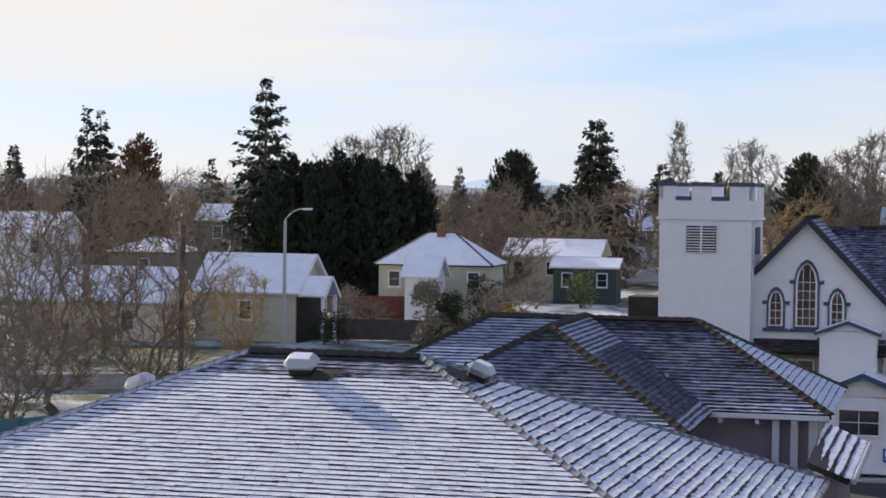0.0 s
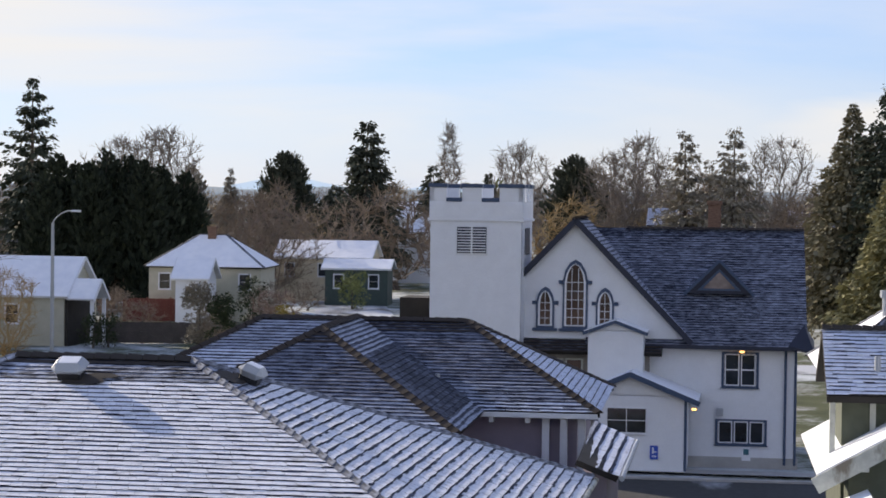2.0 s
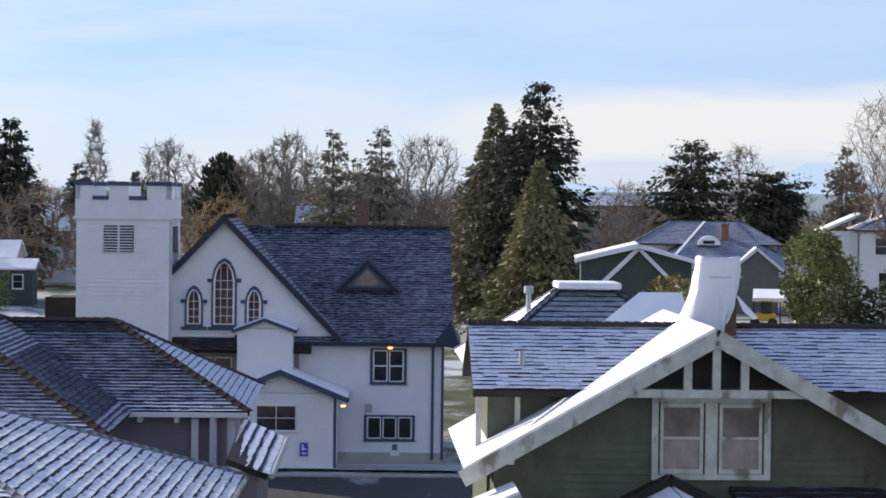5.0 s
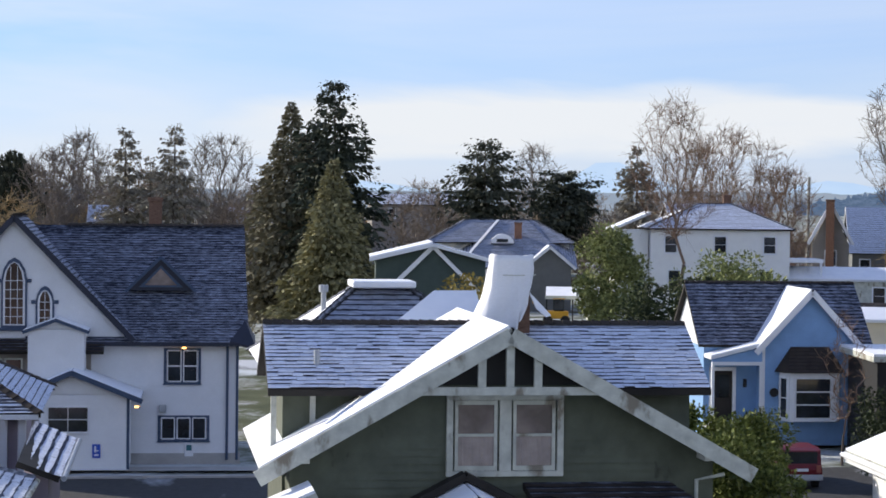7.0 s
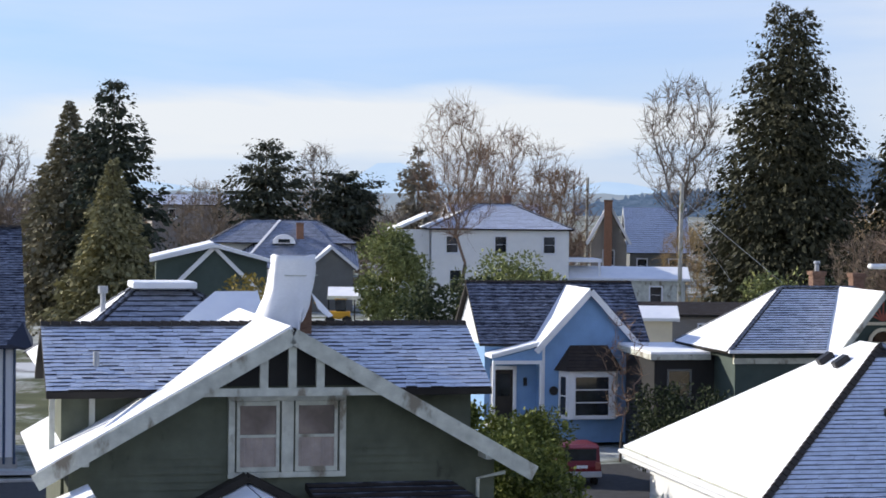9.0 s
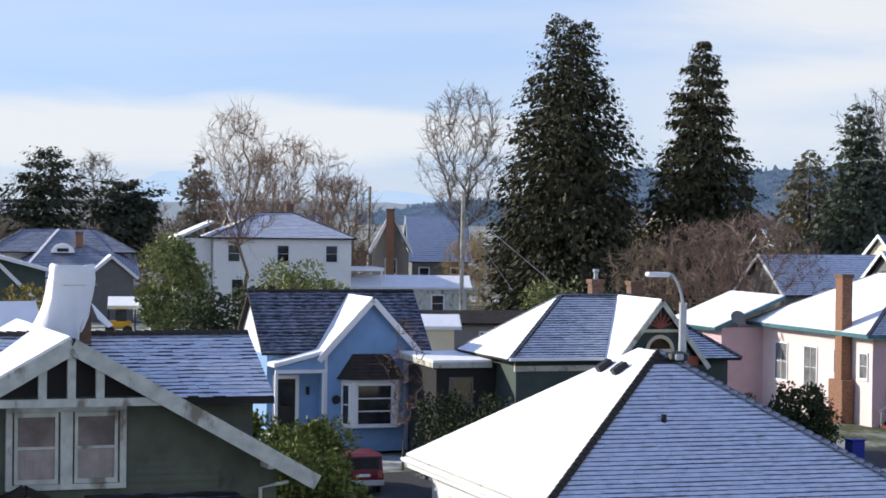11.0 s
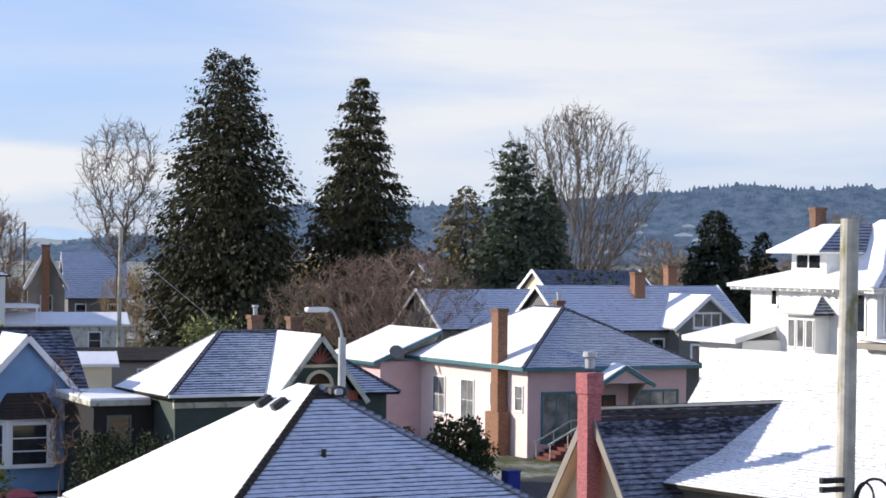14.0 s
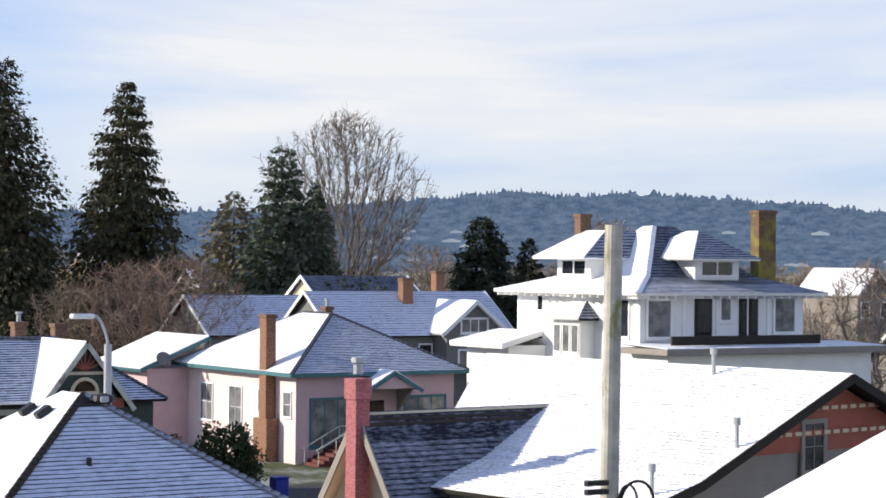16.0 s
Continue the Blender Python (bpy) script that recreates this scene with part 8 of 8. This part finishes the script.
def shrubs():
    rows = [
        ("holly_tree", 21.02, 165, 1.0, 3.7, "leaf", "big rounded evergreen holly with sunlit leaves", 15000, 0.3, -0.42),
        ("evergreen_shrub", 24.3, 150, 0, 4.3, "leaf", "broad light green evergreen bush", 8000, 0.3, -1.1),
        ("evergreen_shrub", 23.3, 142, 0, 2.6, "leaf_dark", "dull green hedge bush in a back garden", 3000, 0.32, -1.75),
        ("evergreen_shrub", 25.5, 145, 0, 2.8, "leaf", "dull green hedge bush in a back garden", 3000, 0.32, -1.7),
        ("evergreen_shrub", 22.2, 140, 0, 2.4, "leaf_dark", "dull green hedge bush in a back garden", 2600, 0.32, -1.9),
        ("evergreen_shrub", 17.3, 122, 0, 2.4, "leaf_gold", "golden brown leafy shrub", 1800, 0.3, -1.6),
        ("laurel_bush", 23.0, 62, 0, 1.8, "leaf_lime", "leafy laurel bush beside the bungalow", 18000, 0.15, -4.8),
        ("laurel_bush", 24.2, 60, 0, 2.2, "leaf_lime", "leafy laurel bush beside the bungalow", 20000, 0.15, -5.0),
        ("brown_shrub", 29.4, 86, 0, 1.9, "leaf_dark", "dark tangled shrub before the lean-to", 3600, 0.16, -4.6),
        ("brown_shrub", 28.5, 88, 0, 1.5, "leaf_dark", "dark dry shrub before the lean-to", 3600, 0.16, -4.5),
        ("laurel_bush", 25.0, 58, 0, 2.0, "leaf_lime", "leafy laurel bush beside the bungalow", 16000, 0.15, -5.6),
        ("round_shrub", 28.3, 98, 0, 1.5, "leaf_dark", "clipped dark round shrub by the blue cottage", 1600, 0.16, -5.2),
        ("round_shrub", 25.4, 99, 0, 0.9, "leaf_dark", "dark shrub under the bay window", 800, 0.14, -5.3),
        ("fir_shrub", 38.2, 98, 0, 1.7, "leaf_dark", "dark conical shrub before the pink house", 9000, 0.2, -4.2),
        ("brown_shrub", 37.3, 92, 0, 0.9, "leaf_brown", "dry brown shrub by the fence", 1100, 0.16, -5.0),
        ("brown_shrub", 36.6, 95, 0, 0.9, "leaf_brown", "dry brown shrub by the fence", 1000, 0.16, -4.4),
        ("evergreen_shrub", -4.78, 160, 0, 1.25, "leaf_dark", "dark conical garden shrub", 5000, 0.2, -2.5),
        ("evergreen_shrub", -3.9, 185, 0, 1.6, "leaf_dark", "dark shrub in a front garden bed", 1400, 0.25, -2.0),
        ("evergreen_shrub", -3.0, 165, 0, 1.3, "leaf_gold", "yellow-green shrub in a garden", 1200, 0.22, -2.85),
        ("evergreen_shrub", -5.35, 165, 0, 1.7, "fir_grey", "pale feathery garden shrub", 5000, 0.2, -2.2),
        ("evergreen_shrub", -1.2, 225, 0, 2.0, "leaf", "light green bush before a low building", 1300, 0.3, -1.9),
        ("round_shrub", -8.2, 165, 0, 1.2, "leaf_dark", "clipped dark hedge ball", 900, 0.2, -3.2),
        ("round_shrub", -7.8, 166, 0, 1.2, "leaf_dark", "clipped dark hedge ball", 900, 0.2, -3.15),
        ("evergreen_shrub", 2.5, 400, 0, 7.0, "leaf", "distant sunlit green trees", 1500, 1.0, 0.6),
        ("evergreen_shrub", 31.5, 165, 0, 3.4, "leaf", "dull green undergrowth below the cedars", 2000, 0.36, -1.6),
        ("evergreen_shrub", 33.2, 160, 0, 3.0, "leaf_dark", "dark undergrowth below the cedars", 1800, 0.36, -1.7),
        ("evergreen_shrub", 41.8, 175, 0, 4.0, "leaf_dark", "dark hedge behind the grey house", 1800, 0.4, -0.1),
    ]
    for i, (n, az, d, _, r, mat, lab, cnt, size, el) in enumerate(rows):
        x, y = pol(az, d)
        leafy(n, x, y, max(0.8, top(az, d, el)), r, mat, lab, 500 + i, cnt, size, "tree" if "tree" in n else "shrub", 0.12)


shrubs()


# ---- poles, lamps, fences, car ----
def street_lamp(name, x, y, h, reach, label, mat="metal", turn=0.0):
    t = thing(name, x, y, label, "street lamp", turn)
    tube("pole", t, mat, [(0, 0, 0), (0, 0, h * 0.5), (0, 0, h - 0.9)], [0.16, 0.14, 0.12], 10)
    pts = [(0, 0, h - 0.9)]
    for k in range(1, 7):
        a = k / 6
        pts.append((reach * a ** 1.3, 0, h - 0.9 + 0.9 * math.sin(a * math.pi / 2)))
    tube("arm", t, mat, pts, 0.05, 8)
    bm = bmesh.new()
    s = math.copysign(1, reach)
    box_into(bm, min(reach, reach + s * 0.75), max(reach, reach + s * 0.75), -0.16, 0.16, h - 0.1, h + 0.06, 0.05)
    part("lamp_head", bm, "white", t)
    return t


x, y = pol(-9.3, 158)
street_lamp("street_lamp", x, y, 10.75, 1.4, "tall grey street lamp with a curved arm", turn=10)
x, y = pol(34.95, 66)
street_lamp("street_lamp", x, y, top(34.95, 66, -1.5), -0.5, "galvanised street lamp with a bent arm", turn=11)


def utility_pole(x, y, h, r, label, arms=False, mat="pole_wood"):
    t = thing("utility_pole", x, y, label, "utility pole", 12.0)
    tube("pole", t, mat, [(0, 0, 0), (0.03, 0, h * 0.5), (0.1, 0, h)], [r * 1.15, r * 1.05, r], 14)
    if arms:
        beam("cross_arm", t, "pole_wood", (-1.1, -0.2, h - 0.7), (1.1, -0.2, h - 0.7), 0.1, 0.13)
        for i in (-1, -0.4, 0.5, 1):
            tube("insulator", t, "black", [(i, -0.2, h - 0.65), (i, -0.2, h - 0.45)], 0.05, 6)
    return t


x, y = pol(48.55, 36)
p = utility_pole(x, y, 12.65, 0.155, "weathered mossy wooden utility pole with cables")
for z in (8.1, 8.25):
    box("bracket", p, "black", -0.55, -0.1, -0.2, -0.08, z - 0.04, z + 0.05, 0.01)
tube("cable_loop", p, "black", [(0.15 + 0.35 * (1 - math.cos(k / 10 * math.pi)), -0.2, 7.9 + 0.36 * math.sin(k / 10 * math.pi)) for k in range(11)], 0.025, 6)
tube("cable_loop", p, "black", [(0.1 + 0.2 * (1 - math.cos(k / 10 * math.pi)), -0.2, 7.9 + 0.3 * math.sin(k / 10 * math.pi)) for k in range(11)], 0.02, 6)
x, y = pol(28.9, 165)
p2 = utility_pole(x, y, 13.0, 0.16, "grey wooden utility pole with a stay wire", False)
tube("stay_wire", p2, "metal", [(0, 0, 11.8), (9.2, 0, 4.6)], 0.03, 5)
tube("stay_wire", p2, "metal", [(0, 0, 11.0), (5.2, 3, 5.2)], 0.02, 5)
x, y = pol(26.35, 230)
utility_pole(x, y, 14.2, 0.16, "far grey wooden utility pole")
x, y = pol(-12.1, 118)
utility_pole(x, y, 10.1, 0.14, "dark wooden pole among the bare trees", False, "fence_wood")


def fence(name, az0, d0, az1, d1, h, mat, label, step=0.16, every=2.2):
    (x0, y0), (x1, y1) = pol(az0, d0), pol(az1, d1)
    ln = math.hypot(x1 - x0, y1 - y0)
    t = thing(name, x0, y0, label, "fence", -math.degrees(math.atan2(y1 - y0, x1 - x0)))
    rnd = random.Random(int(ln * 100))
    n = min(240, int(ln / step))
    for i in range(n):
        a = ln * i / n
        box("board", t, mat, a + 0.002, a + ln / n - 0.002, -0.02, 0.02, 0.05, h + rnd.uniform(-0.03, 0.03), 0.0)
    k = 0.0
    while k <= ln:
        box("post", t, mat, k - 0.07, k + 0.07, -0.07, 0.07, 0, h + 0.12, 0.0)
        k += every
    return t


fence("board_fence", -9.1, 171, -5.15, 170, 1.75, "fence_wood", "weathered grey-brown board fence")
fence("board_fence", -7.4, 200, -5.6, 200, 2.2, "red_fence", "red-brown board fence under the cypresses", 0.2)
fence("picket_fence", -3.2, 195, -1.4, 175, 1.2, "trim_worn", "pale low picket fence along the lane", 0.25)
fence("board_fence", 28.2, 118, 33.0, 112, 2.0, "fence_wood", "dull board fence behind the cottages", 0.25)
fence("board_fence", -17.4, 96, -13.4, 101, 1.5, "teal", "teal painted fence by the garden", 0.3)


def low_wall(name, az0, d0, az1, d1, h, w, mat, label):
    (x0, y0), (x1, y1) = pol(az0, d0), pol(az1, d1)
    t = thing(name, x0, y0, label, "wall", -math.degrees(math.atan2(y1 - y0, x1 - x0)))
    box("wall", t, mat, 0, math.hypot(x1 - x0, y1 - y0), -w / 2, w / 2, 0, h, 0.02)


low_wall("garden_wall", -16.9, 126, -11.2, 128, 1.0, 0.3, "concrete", "low pale garden wall")
low_wall("kerb", 1.0, 91.2, 12.4, 90.6, 0.14, 0.35, "concrete", "snow-dusted concrete kerb below the church")


def red_car():
    x, y = pol(25.95, 90)
    c = thing("parked_car", x, y, "dark red estate car parked beside the bushes", "car", 12.0)
    prof = [(-2.2, 0.45), (-2.25, 0.85), (-2.1, 1.0), (-1.9, 1.62), (-1.6, 1.72), (0.2, 1.72), (0.95, 1.1), (2.0, 0.98), (2.25, 0.75), (2.2, 0.42)]
    prism("body", c, "car_red", [(0.85, u, v) for u, v in prof], (-1.7, 0, 0))
    prism("side_glass", c, "glass", [(0.86, -1.95, 1.08), (0.86, -1.75, 1.6), (0.86, 0.1, 1.62), (0.86, 0.75, 1.08)], (-1.72, 0, 0))
    box("rear_window", c, "glass", -0.68, 0.68, -2.07, -1.9, 1.1, 1.58, 0.0, Matrix.Translation((0, 0.0, 0)))
    box("bumper", c, "metal", -0.86, 0.86, -2.36, -2.2, 0.42, 0.66, 0.03)
    for sx in (-1, 1):
        box("tail_light", c, "rust", sx * 0.7 - 0.1, sx * 0.7 + 0.1, -2.29, -2.2, 0.75, 1.05, 0.01)
        for yy in (-1.35, 1.4):
            w = tube("wheel", c, "rubber", [(sx * 0.66, yy, 0.33), (sx * 0.88, yy, 0.33)], 0.33, 16)
            tube("rim", w, "metal", [(sx * 0.87, yy, 0.33), (sx * 0.9, yy, 0.33)], 0.2, 12)
    box("number_plate", c, "white", -0.25, 0.25, -2.3, -2.26, 0.8, 0.92, 0.0)


red_car()


def small_tree_by_cottage():
    x, y = pol(27.35, 96)
    bare_tree("sapling", x, y, top(27.35, 96, -2.7), "young bare tree on the lawn by the cottage", 601, "twig_seed", rad=1.0, n=90, low=0.3, fork=0.2, twigs=4, twig=0.45, tips=0.006, pull=0.2)


small_tree_by_cottage()

x, y = pol(39.6, 99)
b = thing("wheelie_bin", x, y, "blue plastic bin beside the red steps", "bin", 11.0)
box("body", b, "bin_blue", -0.35, 0.35, -0.35, 0.35, 0.05, 1.1, 0.04)
box("lid", b, "bin_blue", -0.38, 0.38, -0.4, 0.38, 1.1, 1.18, 0.03)
x, y = pol(38.3, 93)
r = thing("boulder", x, y, "large pale rounded boulder with frost", "rock", 0)
bm = bmesh.new()
bmesh.ops.create_icosphere(bm, subdivisions=3, radius=1.0)
for v in bm.verts:
    n = 1 + 0.25 * noise.noise(v.co * 1.6)
    v.co = Vector((v.co.x * 1.5 * n, v.co.y * 1.2 * n, max(-0.3, v.co.z * 0.95 * n)))
smooth(part("stone", bm, "concrete", r))
